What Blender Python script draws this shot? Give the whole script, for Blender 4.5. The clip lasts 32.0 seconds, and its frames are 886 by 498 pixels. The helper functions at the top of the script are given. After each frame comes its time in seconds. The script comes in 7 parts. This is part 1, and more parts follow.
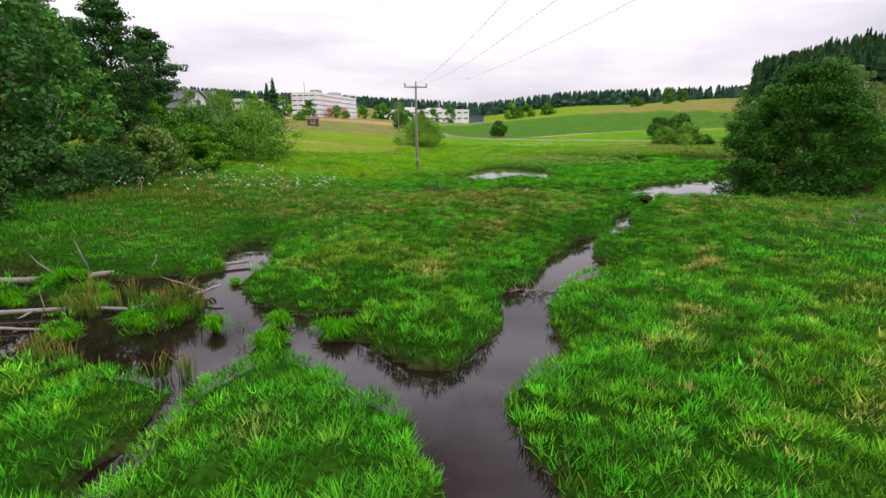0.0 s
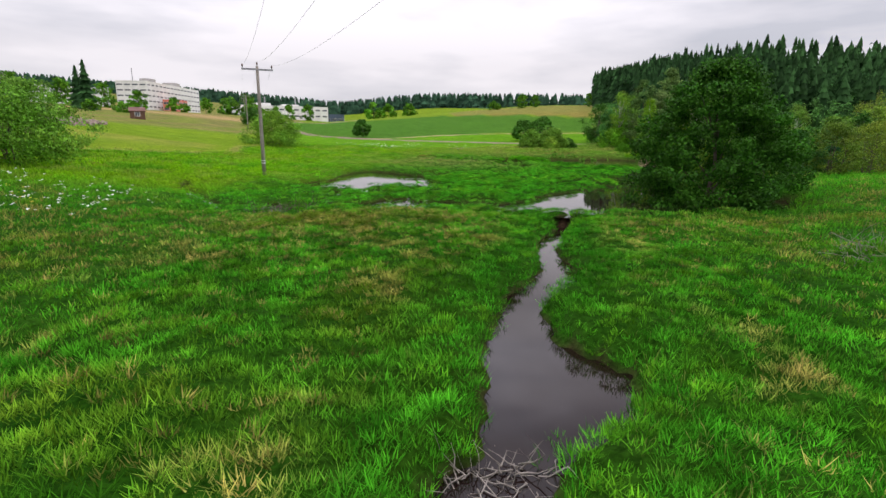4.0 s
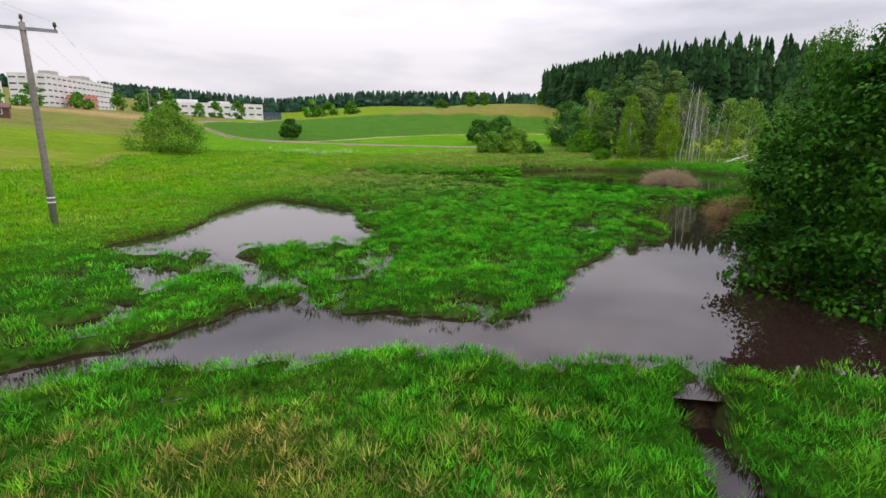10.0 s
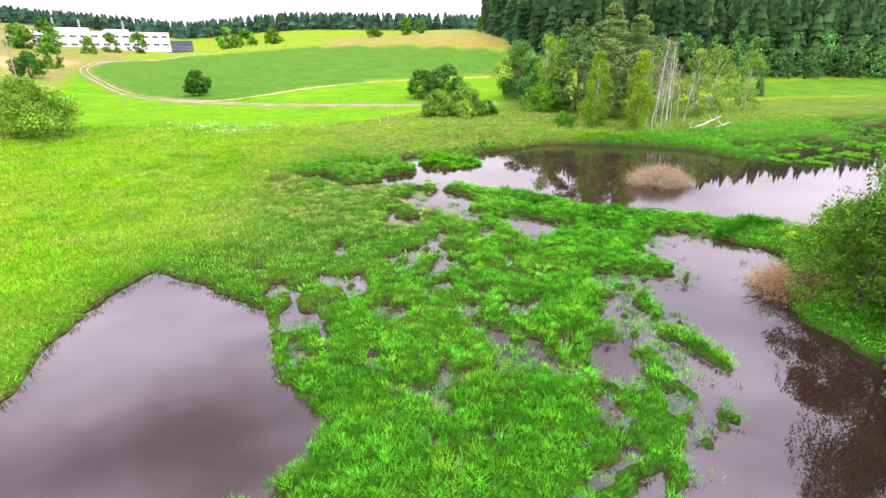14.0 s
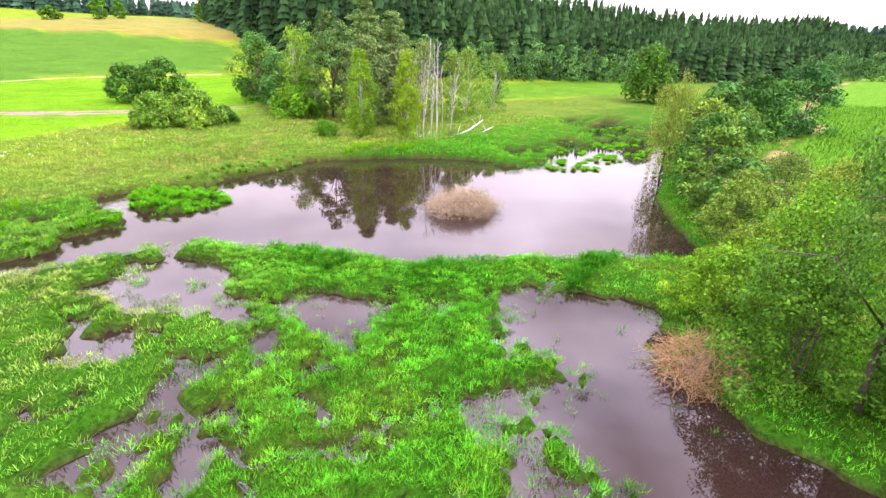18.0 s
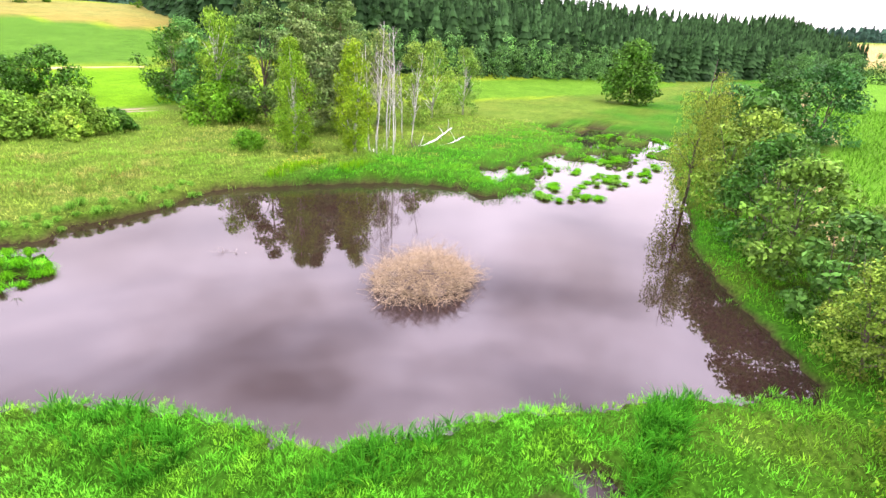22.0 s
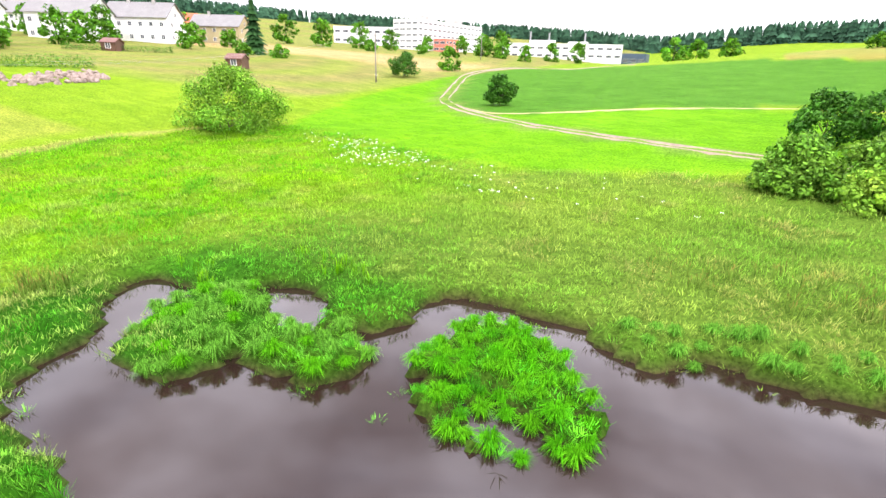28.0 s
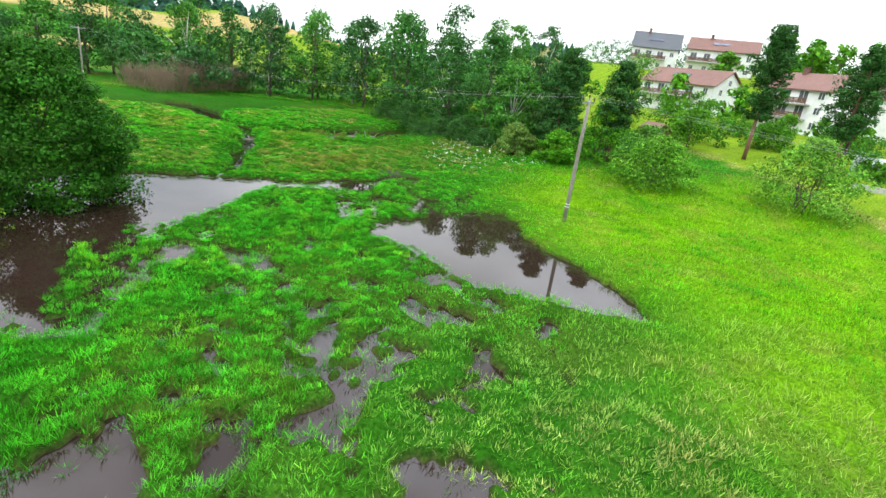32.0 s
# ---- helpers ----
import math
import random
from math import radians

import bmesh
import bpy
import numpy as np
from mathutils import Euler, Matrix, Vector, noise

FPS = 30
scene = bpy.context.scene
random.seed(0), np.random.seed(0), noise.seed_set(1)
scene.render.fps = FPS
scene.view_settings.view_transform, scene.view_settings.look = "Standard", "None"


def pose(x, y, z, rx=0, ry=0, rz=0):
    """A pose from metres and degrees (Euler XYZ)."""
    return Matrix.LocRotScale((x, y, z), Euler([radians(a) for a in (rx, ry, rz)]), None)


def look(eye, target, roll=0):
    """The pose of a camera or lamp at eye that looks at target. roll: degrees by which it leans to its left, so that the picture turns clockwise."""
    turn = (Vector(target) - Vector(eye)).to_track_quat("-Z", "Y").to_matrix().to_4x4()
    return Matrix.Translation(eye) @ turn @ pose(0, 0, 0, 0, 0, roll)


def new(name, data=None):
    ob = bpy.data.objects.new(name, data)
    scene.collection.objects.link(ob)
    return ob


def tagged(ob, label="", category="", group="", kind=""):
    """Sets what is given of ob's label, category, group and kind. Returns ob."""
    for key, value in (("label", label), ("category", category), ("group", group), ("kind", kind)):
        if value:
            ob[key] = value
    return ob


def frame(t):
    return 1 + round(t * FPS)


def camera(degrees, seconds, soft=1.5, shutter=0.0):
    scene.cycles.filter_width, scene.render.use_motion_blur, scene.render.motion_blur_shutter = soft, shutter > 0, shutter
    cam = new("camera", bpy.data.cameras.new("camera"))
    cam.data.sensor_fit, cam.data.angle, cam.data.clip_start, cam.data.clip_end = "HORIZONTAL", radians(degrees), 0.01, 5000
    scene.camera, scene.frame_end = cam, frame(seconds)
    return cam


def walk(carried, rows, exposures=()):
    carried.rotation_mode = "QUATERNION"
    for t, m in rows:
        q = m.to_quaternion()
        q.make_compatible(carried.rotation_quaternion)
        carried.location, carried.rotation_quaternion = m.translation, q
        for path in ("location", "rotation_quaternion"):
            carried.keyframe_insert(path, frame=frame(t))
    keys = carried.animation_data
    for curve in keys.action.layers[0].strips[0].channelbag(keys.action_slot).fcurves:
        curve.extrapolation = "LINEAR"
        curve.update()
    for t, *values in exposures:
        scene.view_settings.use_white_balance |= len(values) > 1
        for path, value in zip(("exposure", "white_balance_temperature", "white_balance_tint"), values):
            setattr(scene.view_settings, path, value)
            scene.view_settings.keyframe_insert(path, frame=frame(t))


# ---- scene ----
cam = camera(82.5, 32.0)
PATH = [
    (0, (4.14, 1.852, 4.415), (3.964, 3.793, 3.965), -0.7),
    (1, (3.938, 4.215, 4.45), (3.788, 6.157, 3.996), 0.1),
    (2, (3.67, 6.743, 4.31), (3.534, 8.687, 3.862), 0.1),
    (2.5, (3.601, 7.994, 4.277), (3.591, 9.942, 3.827), 0.2),
    (3, (3.53, 9.08, 4.249), (3.732, 11.018, 3.799), 0.3),
    (3.5, (3.57, 10.122, 4.227), (3.901, 12.042, 3.777), 0.6),
    (5.5, (4.382, 15.253, 4.225), (4.76, 17.165, 3.777), 0.6),
    (6, (4.583, 16.857, 4.246), (5.028, 18.754, 3.797), 0.5),
    (7, (5.189, 19.868, 4.232), (5.692, 21.751, 3.784), 0.7),
    (8, (5.911, 22.759, 4.187), (6.456, 24.63, 3.739), 0.7),
    (9, (6.578, 25.716, 4.223), (7.123, 27.587, 3.775), 0.6),
    (10, (7.285, 28.606, 4.916), (7.834, 30.475, 4.463), 0.6),
    (11, (7.978, 31.908, 6.489), (8.523, 33.775, 6.025), 0.4),
    (11.5, (8.18, 33.228, 7.084), (8.721, 35.093, 6.602), 0.5),
    (12, (8.461, 34.336, 7.862), (8.984, 36.183, 7.302), 0.4),
    (12.5, (8.867, 36.043, 8.424), (9.376, 37.858, 7.758), 0.2),
    (13, (9.282, 37.638, 9.248), (9.792, 39.424, 8.506), -0.1),
    (13.5, (9.695, 39.002, 9.83), (10.335, 40.746, 9.09), -0.4),
    (14, (10.032, 39.79, 10.426), (10.765, 41.502, 9.697), -0.3),
    (14.5, (10.702, 41.479, 10.558), (11.536, 43.138, 9.815), -0.6),
    (16.5, (12.054, 47.233, 10.48), (13.254, 48.652, 9.74), 1.2),
    (17, (13.103, 48.579, 10.274), (14.439, 49.878, 9.548), 0.4),
    (17.5, (14.342, 49.744, 10.234), (15.777, 50.934, 9.511), 1.0),
    (18, (15.45, 50.68, 10.25), (16.915, 51.835, 9.526), 2.1),
    (19, (18.109, 52.741, 10.217), (19.663, 53.769, 9.491), 2.4),
    (20, (20.75, 54.513, 10.205), (22.322, 55.51, 9.474), 2.9),
    (21, (23.575, 56.338, 10.09), (25.135, 57.353, 9.358), 2.8),
    (22, (26.16, 58.294, 10.018), (27.694, 59.344, 9.283), 3.0),
    (22.5, (27.337, 59.244, 10.048), (28.795, 60.396, 9.309), 3.1),
    (23, (28.47, 60.214, 10.039), (29.889, 61.414, 9.299), 3.0),
    (24, (30.72, 62.316, 10.072), (31.963, 63.69, 9.321), 3.1),
    (24.5, (31.578, 63.349, 10.092), (32.66, 64.851, 9.335), 3.4),
    (26.5, (34.387, 69.532, 8.637), (34.609, 71.383, 7.913), 0.8),
    (27, (34.522, 70.976, 8.622), (34.396, 72.841, 7.91), 1.5),
    (27.5, (34.45, 72.416, 8.655), (33.964, 74.227, 7.959), 1.3),
    (28, (33.995, 73.875, 8.643), (33.191, 75.571, 7.954), 1.5),
    (28.5, (33.348, 75.037, 8.685), (32.21, 76.538, 8.013), 2.9),
    (29, (32.497, 76.051, 8.716), (31.057, 77.271, 8.052), 3.8),
    (29.5, (31.415, 77.018, 8.614), (29.717, 77.859, 7.972), 4.2),
    (30, (30.436, 77.186, 8.983), (28.579, 77.557, 8.339), 5.2),
    (30.5, (29.193, 77.231, 9.023), (27.301, 77.081, 8.392), 6.6),
    (31, (28.666, 77.342, 9.44), (26.88, 76.711, 8.797), 6.9),
    (31.5, (27.721, 76.828, 9.551), (26.152, 75.772, 8.9), 7.2),
    (32, (27.227, 76.325, 9.719), (25.96, 74.925, 9.06), 7.6),
]

EXPOSURES = [(0.0, -0.42, 6500, 20), (3.0, -0.52, 6500, 17), (6.0, -0.54, 6500, 14), (10.0, -0.54, 6500, 16), (11.8, -0.44, 6500, 15), (12.9, 0.48, 6500, 24), (14.5, 0.78, 6500, 28), (17.0, 0.92, 6550, 33), (21.0, 1.02, 6550, 35), (24.5, 1.14, 6500, 27),
             (26.5, 1.22, 6550, 23), (28.0, 0.88, 6500, 15), (29.0, 0.48, 6500, 6), (30.2, 0.3, 6350, 0), (32.0, 0.4, 6300, 2)]
walk(cam, [(t, look(eye, target, roll)) for t, eye, target, roll in PATH], EXPOSURES)

# ---- sky and sun ----
SUN_ELEV, SUN_TURN = 58.0, 135.0
world = bpy.data.worlds.new("overcast_sky")
scene.world = world
world.use_nodes = True
wn, wl = world.node_tree.nodes, world.node_tree.links
wn.clear()
sky = wn.new("ShaderNodeTexSky")
sky.sky_type, sky.sun_disc = "NISHITA", False
sky.sun_elevation, sky.sun_rotation = radians(SUN_ELEV), radians(SUN_TURN)
w_coord = wn.new("ShaderNodeTexCoord")
w_map = wn.new("ShaderNodeMapping")
w_map.inputs["Scale"].default_value = (1.0, 1.0, 4.5)
w_noise = wn.new("ShaderNodeTexNoise")
w_noise.inputs["Scale"].default_value, w_noise.inputs["Detail"].default_value = 2.3, 6.0
w_noise.inputs["Roughness"].default_value = 0.5
w_ramp = wn.new("ShaderNodeValToRGB")
w_ramp.color_ramp.elements[0].position, w_ramp.color_ramp.elements[0].color = 0.3, (0.60, 0.62, 0.67, 1)
w_ramp.color_ramp.elements[1].position, w_ramp.color_ramp.elements[1].color = 0.56, (1.0, 0.98, 1.0, 1)
w_dim = wn.new("ShaderNodeMix")
w_dim.data_type = "RGBA"
w_dim.blend_type = "MULTIPLY"
w_dim.inputs[0].default_value = 1.0
w_dim.inputs[7].default_value = (0.1, 0.1, 0.1, 1)
w_mix = wn.new("ShaderNodeMix")
w_mix.data_type = "RGBA"
w_mix.inputs[0].default_value = 0.93
w_back, w_out = wn.new("ShaderNodeBackground"), wn.new("ShaderNodeOutputWorld")
w_back.inputs["Strength"].default_value = 1.35
wl.new(w_coord.outputs["Generated"], w_map.inputs["Vector"])
wl.new(w_map.outputs[0], w_noise.inputs["Vector"])
wl.new(w_noise.outputs["Fac"], w_ramp.inputs[0])
wl.new(sky.outputs[0], w_dim.inputs[6])
wl.new(w_dim.outputs[2], w_mix.inputs[6])
wl.new(w_ramp.outputs[0], w_mix.inputs[7])
w_sep, w_up, w_scale = wn.new("ShaderNodeSeparateXYZ"), wn.new("ShaderNodeMapRange"), wn.new("ShaderNodeMix")
w_up.inputs["From Min"].default_value, w_up.inputs["From Max"].default_value = 0.12, 1.0
w_up.inputs["To Min"].default_value, w_up.inputs["To Max"].default_value = 1.0, 3.3
w_scale.data_type, w_scale.blend_type = "RGBA", "MULTIPLY"
w_scale.inputs[0].default_value = 1.0
wl.new(w_coord.outputs["Generated"], w_sep.inputs[0])
wl.new(w_sep.outputs["Z"], w_up.inputs["Value"])
w_map2, w_noise2, w_ramp2 = wn.new("ShaderNodeMapping"), wn.new("ShaderNodeTexNoise"), wn.new("ShaderNodeValToRGB")
w_map2.inputs["Scale"].default_value, w_map2.inputs["Location"].default_value = (1.0, 1.0, 1.6), (3.1, 0.4, 0.0)
w_noise2.inputs["Scale"].default_value, w_noise2.inputs["Detail"].default_value = 2.6, 5.0
w_ramp2.color_ramp.elements[0].position, w_ramp2.color_ramp.elements[0].color = 0.36, (0.42, 0.42, 0.44, 1)
w_ramp2.color_ramp.elements[1].position, w_ramp2.color_ramp.elements[1].color = 0.62, (1.12, 1.14, 1.22, 1)
w_high, w_cloud = wn.new("ShaderNodeMapRange"), wn.new("ShaderNodeMix")
w_high.inputs["From Min"].default_value, w_high.inputs["From Max"].default_value = 0.16, 0.5
w_cloud.data_type, w_cloud.blend_type = "RGBA", "MULTIPLY"
wl.new(w_coord.outputs["Generated"], w_map2.inputs["Vector"])
wl.new(w_map2.outputs[0], w_noise2.inputs["Vector"])
wl.new(w_noise2.outputs["Fac"], w_ramp2.inputs[0])
wl.new(w_sep.outputs["Z"], w_high.inputs["Value"])
wl.new(w_high.outputs[0], w_cloud.inputs[0])
wl.new(w_mix.outputs[2], w_cloud.inputs[6])
wl.new(w_ramp2.outputs[0], w_cloud.inputs[7])
wl.new(w_cloud.outputs[2], w_scale.inputs[6])
wl.new(w_up.outputs[0], w_scale.inputs[7])
wl.new(w_scale.outputs[2], w_back.inputs["Color"])
wl.new(w_back.outputs[0], w_out.inputs[0])
sun = new("sun", bpy.data.lights.new("sun", "SUN"))
sun.data.energy, sun.data.angle, sun.data.color = 1.0, radians(30), (1.0, 0.96, 0.9)
sun.matrix_world = pose(0, 0, 60, 90 - SUN_ELEV, 0, 180 - SUN_TURN)


# ---- small numeric helpers ----
def smooth(a, b, v):
    t = np.clip((np.asarray(v, float) - a) / (b - a), 0, 1)
    return t * t * (3 - 2 * t)


def value_noise(x, y, seed=0):
    """Smooth noise between 0 and 1 on a unit lattice."""
    xi, yi = np.floor(x).astype(np.int64), np.floor(y).astype(np.int64)
    fx, fy = x - xi, y - yi
    fx, fy = fx * fx * (3 - 2 * fx), fy * fy * (3 - 2 * fy)

    def lattice(i, j):
        n = (i * 374761393 + j * 668265263 + seed * 974634777) & 0x7FFFFFFF
        n = ((n ^ (n >> 13)) * 1274126177) & 0x7FFFFFFF
        return ((n ^ (n >> 16)) & 0xFFFF) / 65535.0

    a, b = lattice(xi, yi), lattice(xi + 1, yi)
    c, d = lattice(xi, yi + 1), lattice(xi + 1, yi + 1)
    return (a * (1 - fx) + b * fx) * (1 - fy) + (c * (1 - fx) + d * fx) * fy


def fbm(x, y, size, seed=0, octaves=3):
    total, amp, norm = 0.0, 1.0, 0.0
    for k in range(octaves):
        total = total + amp * value_noise(x / size * 2**k + 17.3 * k, y / size * 2**k - 9.1 * k, seed + k)
        norm += amp
        amp *= 0.5
    return total / norm


def cells(x, y, size, seed=0):
    """Round mounds scattered on the plane: height over each (0 to 1) and a number of its own for each mound."""
    u, v = np.asarray(x, float) / size, np.asarray(y, float) / size
    iu, iv = np.floor(u).astype(np.int64), np.floor(v).astype(np.int64)
    best, own = np.full(u.shape, 9.0), np.zeros(u.shape)
    for di in (-1, 0, 1):
        for dj in (-1, 0, 1):
            n = ((iu + di) * 73856093 + (iv + dj) * 19349663 + seed * 83492791) & 0x7FFFFFFF
            n = ((n ^ (n >> 13)) * 1274126177) & 0x7FFFFFFF
            a, b, c = (n & 0x3FF) / 1023.0, ((n >> 10) & 0x3FF) / 1023.0, ((n >> 20) & 0x3FF) / 1023.0
            d = np.hypot(iu + di + a - u, iv + dj + b - v)
            own = np.where(d < best, c, own)
            best = np.minimum(best, d)
    return np.clip(1 - (best / 0.75) ** 2, 0, 1), own


def inside(px, py, poly):
    """Distance to the polygon's edge, positive inside it."""
    px, py = np.asarray(px, float), np.asarray(py, float)
    best, odd = np.full(px.shape, 1e9), np.zeros(px.shape, bool)
    for (ax, ay), (bx, by) in zip(poly, poly[1:] + poly[:1]):
        dx, dy = bx - ax, by - ay
        k = np.clip(((px - ax) * dx + (py - ay) * dy) / (dx * dx + dy * dy + 1e-9), 0, 1)
        best = np.minimum(best, (px - ax - k * dx) ** 2 + (py - ay - k * dy) ** 2)
        if ay != by:
            odd ^= ((ay > py) != (by > py)) & (px < (bx - ax) * (py - ay) / (by - ay) + ax)
    return np.where(odd, 1, -1) * np.sqrt(best)


def along(px, py, line):
    """Distance to an open line."""
    best = np.full(np.shape(px), 1e9)
    for (ax, ay), (bx, by) in zip(line, line[1:]):
        dx, dy = bx - ax, by - ay
        k = np.clip(((px - ax) * dx + (py - ay) * dy) / (dx * dx + dy * dy + 1e-9), 0, 1)
        best = np.minimum(best, (px - ax - k * dx) ** 2 + (py - ay - k * dy) ** 2)
    return np.sqrt(best)


ROUTE = [(4.1, 1.9), (3.6, 8.0), (4.4, 15.3), (5.9, 22.8), (7.3, 28.6), (8.5, 34.3), (10.0, 39.8), (12.1, 47.2), (18.1, 52.7), (23.6, 56.3), (28.5, 60.2), (34.4, 69.5), (33.3, 75.0), (28.7, 77.3), (27.2, 76.3)]


def route_distance(x, y):
    """Distance from the stretch of marsh and ponds that is seen from close by."""
    return along(x, y, ROUTE)


# ---- the plan ----
POND = [(5.6, 67.6), (4.4, 65.7), (3.3, 63.6), (2.7, 61.5), (2.4, 58.6), (1.5, 56.0), (-0.4, 53.9), (-1.0, 51.4), (1.2, 50.0), (4, 50.2),
        (7, 50.2), (9.3, 50.3), (10.5, 51.3), (11.5, 52.5), (10.9, 55), (10.3, 57), (10.9, 58.4), (10.8, 60.6), (9.4, 62.8), (7.8, 65.3)]
DAM_LINE = [(-60, 42), (-9, 40.5), (-3, 38.4), (1.5, 37.2), (4, 38.2), (7.5, 38.2), (11.5, 36.8), (14.3, 35.7), (15.6, 34.8), (18, 33.7), (22, 32.9), (28, 33), (60, 30)]
REACH = [(-3.8, 40.9), (-1.5, 39.2), (0.2, 38.5), (3, 39.4), (6.5, 39.4), (9.4, 38.9), (12, 37.7), (14.2, 37.0), (15.6, 36.1), (19, 34.9), (23, 34.2), (27, 34.4),
         (32, 38.5), (32, 44), (30.5, 48), (31, 51), (33, 53.6), (36.5, 55), (37.2, 56.5), (36, 59.3), (34.5, 61.6), (31, 60.5), (28.5, 58), (26.2, 58.2), (24, 55.5),
         (21.6, 53), (20.6, 51), (21.5, 49.2), (20.2, 46.8), (18, 45.6), (16.6, 44.6), (14.4, 41.8), (12.2, 40.4), (9.5, 41.9), (7.5, 42.4), (6, 43.6), (4.2, 41.6), (1, 40.6), (-1.5, 41.0), (-3, 41.6)]
BIG_POND = [(27.7, 76.6), (28.6, 74.4), (30.6, 72.0), (32.2, 68.9), (32.6, 67.0), (34.5, 65.0), (37.6, 63.0), (39.9, 60.5), (41.8, 58.6), (43.9, 55.9), (46.5, 56.0), (50.3, 58.4), (55.6, 61.2),
            (62, 63), (68, 64.5), (76, 67), (86, 69.5), (84, 75), (76, 77), (68, 76.5), (60, 74.5), (57.6, 77), (58.8, 79), (56.5, 83.5), (52.5, 86.8), (48.5, 89.6), (45, 91.4),
            (41, 89.9), (38.5, 89.6), (35.6, 89.9), (34.2, 88.6), (32.3, 89.4), (31.8, 90.2), (29.5, 90.3), (27.2, 90.6)]
BIG_POND_WEST = [(27.7, 76.6), (27.2, 90.6), (26, 89.6), (26, 87.6), (25.2, 86.5), (23.7, 85.9), (23, 87.6), (21, 88.4), (19.9, 87.6), (19.2, 86), (15.1, 86.2), (14.6, 85.2), (15.4, 83.6), (17.4, 82.4), (17.6, 80.4), (18.6, 78.8), (22, 78.2), (25, 77.6)]
TUSSOCK_ISLAND = [(27.5, 85.1), (27.3, 86.3), (28.3, 88.2), (29.9, 88.8), (31.8, 87.9), (32.4, 86.3), (33.5, 85.2), (32.9, 83.8), (31.7, 82.6), (30.4, 83), (29.3, 83.2), (28.2, 84.1)]
WEST_TUSSOCKS = [(18.0, 84.9), (18.6, 82.6), (19.7, 81.6), (21.8, 81.3), (22.8, 83.2), (25.6, 83.2), (26.4, 84.8), (25.2, 86.2), (23.5, 85.3), (21.5, 85.6), (19.8, 87.2), (18.4, 86.3)]
SHALLOW = [(58.5, 76.0), (60, 72), (64, 69), (72, 68.5), (84, 69), (98, 70.5), (99, 74), (101, 79.5), (92, 82.5), (84, 81.5), (76, 80), (70, 80.5), (66, 82.5), (63.5, 80.5), (61, 78)]
UPPER_POOL = [(88, 82), (96, 78), (104, 82), (100, 90), (92, 88)]
STREAM_BED = [(14.3, 36.2), (13.0, 33.6), (11.4, 31.5), (10.4, 27.6), (8.3, 24.8), (7.0, 22.4), (6.0, 18.6), (5.6, 17.5), (5.0, 17.1), (4.6, 15.8), (4.7, 13.6), (3.2, 11.2), (2.8, 10.4), (3.2, 8.9), (3.7, 7.8), (4.2, 5), (3.4, 0), (2.5, -6), (4, -14),
              (8, -14), (7, -6), (6.6, 0), (6.2, 5), (5.0, 7.9), (4.6, 8.9), (4.4, 10.6), (5.9, 12.5), (5.6, 14.5), (5.9, 16), (6.4, 17.4), (8.3, 18.3), (9.0, 19.8), (8.1, 21.6), (8.7, 23.8), (11.3, 26.6), (11.9, 30.2), (13.8, 33.2), (15.5, 36.6)]
BEAVER_POOL = [(-20, 12), (-12, 10.3), (-6, 10.5), (-5.2, 11.0), (-3.2, 11.1), (-1.5, 10.6), (-0.9, 11.6), (-0.2, 12.1), (0.9, 11.8), (2.1, 10.5), (2.9, 10.2), (3.6, 10.8), (2.3, 11.5), (1.4, 12.3), (0.4, 13.2), (0.9, 14.8), (0.1, 14.9), (-0.7, 14.5), (-2.8, 15.2), (-4.3, 17.1), (-4.1, 19.2), (-5.3, 22.4), (-6.9, 24.4),
               (-6.5, 21), (-5.5, 18.8), (-7, 18.3), (-8.3, 17.4), (-12.8, 17.8), (-19, 19)]
POOL_TUFTS = [(-4.8, 13.8, 0.6), (-6.6, 12.8, 0.5), (-9.3, 16.2, 0.6), (-6.6, 19.1, 0.8), (0.4, 13.3, 0.42), (-0.9, 12.5, 0.34), (-1.3, 14.0, 0.16), (-7.6, 15.1, 0.5), (-4.4, 14.6, 0.4), (-10.7, 15.5, 0.55), (-12, 13, 0.8), (-2.8, 13.4, 0.12), (-9.0, 12.6, 0.5), (-10.5, 17.0, 0.4)]
WEST_SHOAL = [(24.1, 76.5), (25.7, 76.0), (26.4, 73.6), (26.8, 72.4), (25.5, 71.1), (25.3, 70.1), (25.4, 68.6), (24.1, 68.8), (23.2, 69.9), (22.6, 70.3), (21.4, 71.3), (21.6, 74), (22.8, 75.9)]
MID_SHOAL = [(28.0, 67.9), (29.2, 65.6), (29.8, 63.9), (28.3, 63.8), (26.8, 63.3), (25.6, 62.4), (25.1, 62.7), (26.1, 64.2), (25.3, 65.7), (25.6, 67.4), (26.6, 68.4)]
MARSH_PUDDLE = [(22.2, 65.2), (21.1, 65.2), (20.3, 64.0), (19.5, 65.0), (20.5, 66.4), (21.9, 66.3), (23.1, 65.6)]
SEDGE_SHOAL = [(20, 46.5), (22.5, 47), (24.5, 50.5), (26.5, 54), (28, 56.6), (29.4, 55.9), (30.0, 56.8), (30.6, 59.3), (32.4, 60.9), (30.7, 63), (28.9, 63.8), (26.6, 63.5), (24.7, 62.5), (22, 57), (20, 52)]
DYKE = [(26.8, 77.4), (28.4, 74.4), (30.6, 72.2), (32.4, 68.8), (32.5, 67.0), (34.5, 65.0), (37.6, 63.1), (39.9, 60.5), (41.7, 58.6), (43.8, 55.8), (42.5, 53.5), (38.4, 53.8), (37.9, 56.6),
        (36.6, 59.2), (37.2, 60.4), (36.2, 61.6), (34.6, 61.4), (32.3, 62.6), (30.6, 64.0), (29.4, 66.5), (27.9, 69.0), (26.6, 73)]
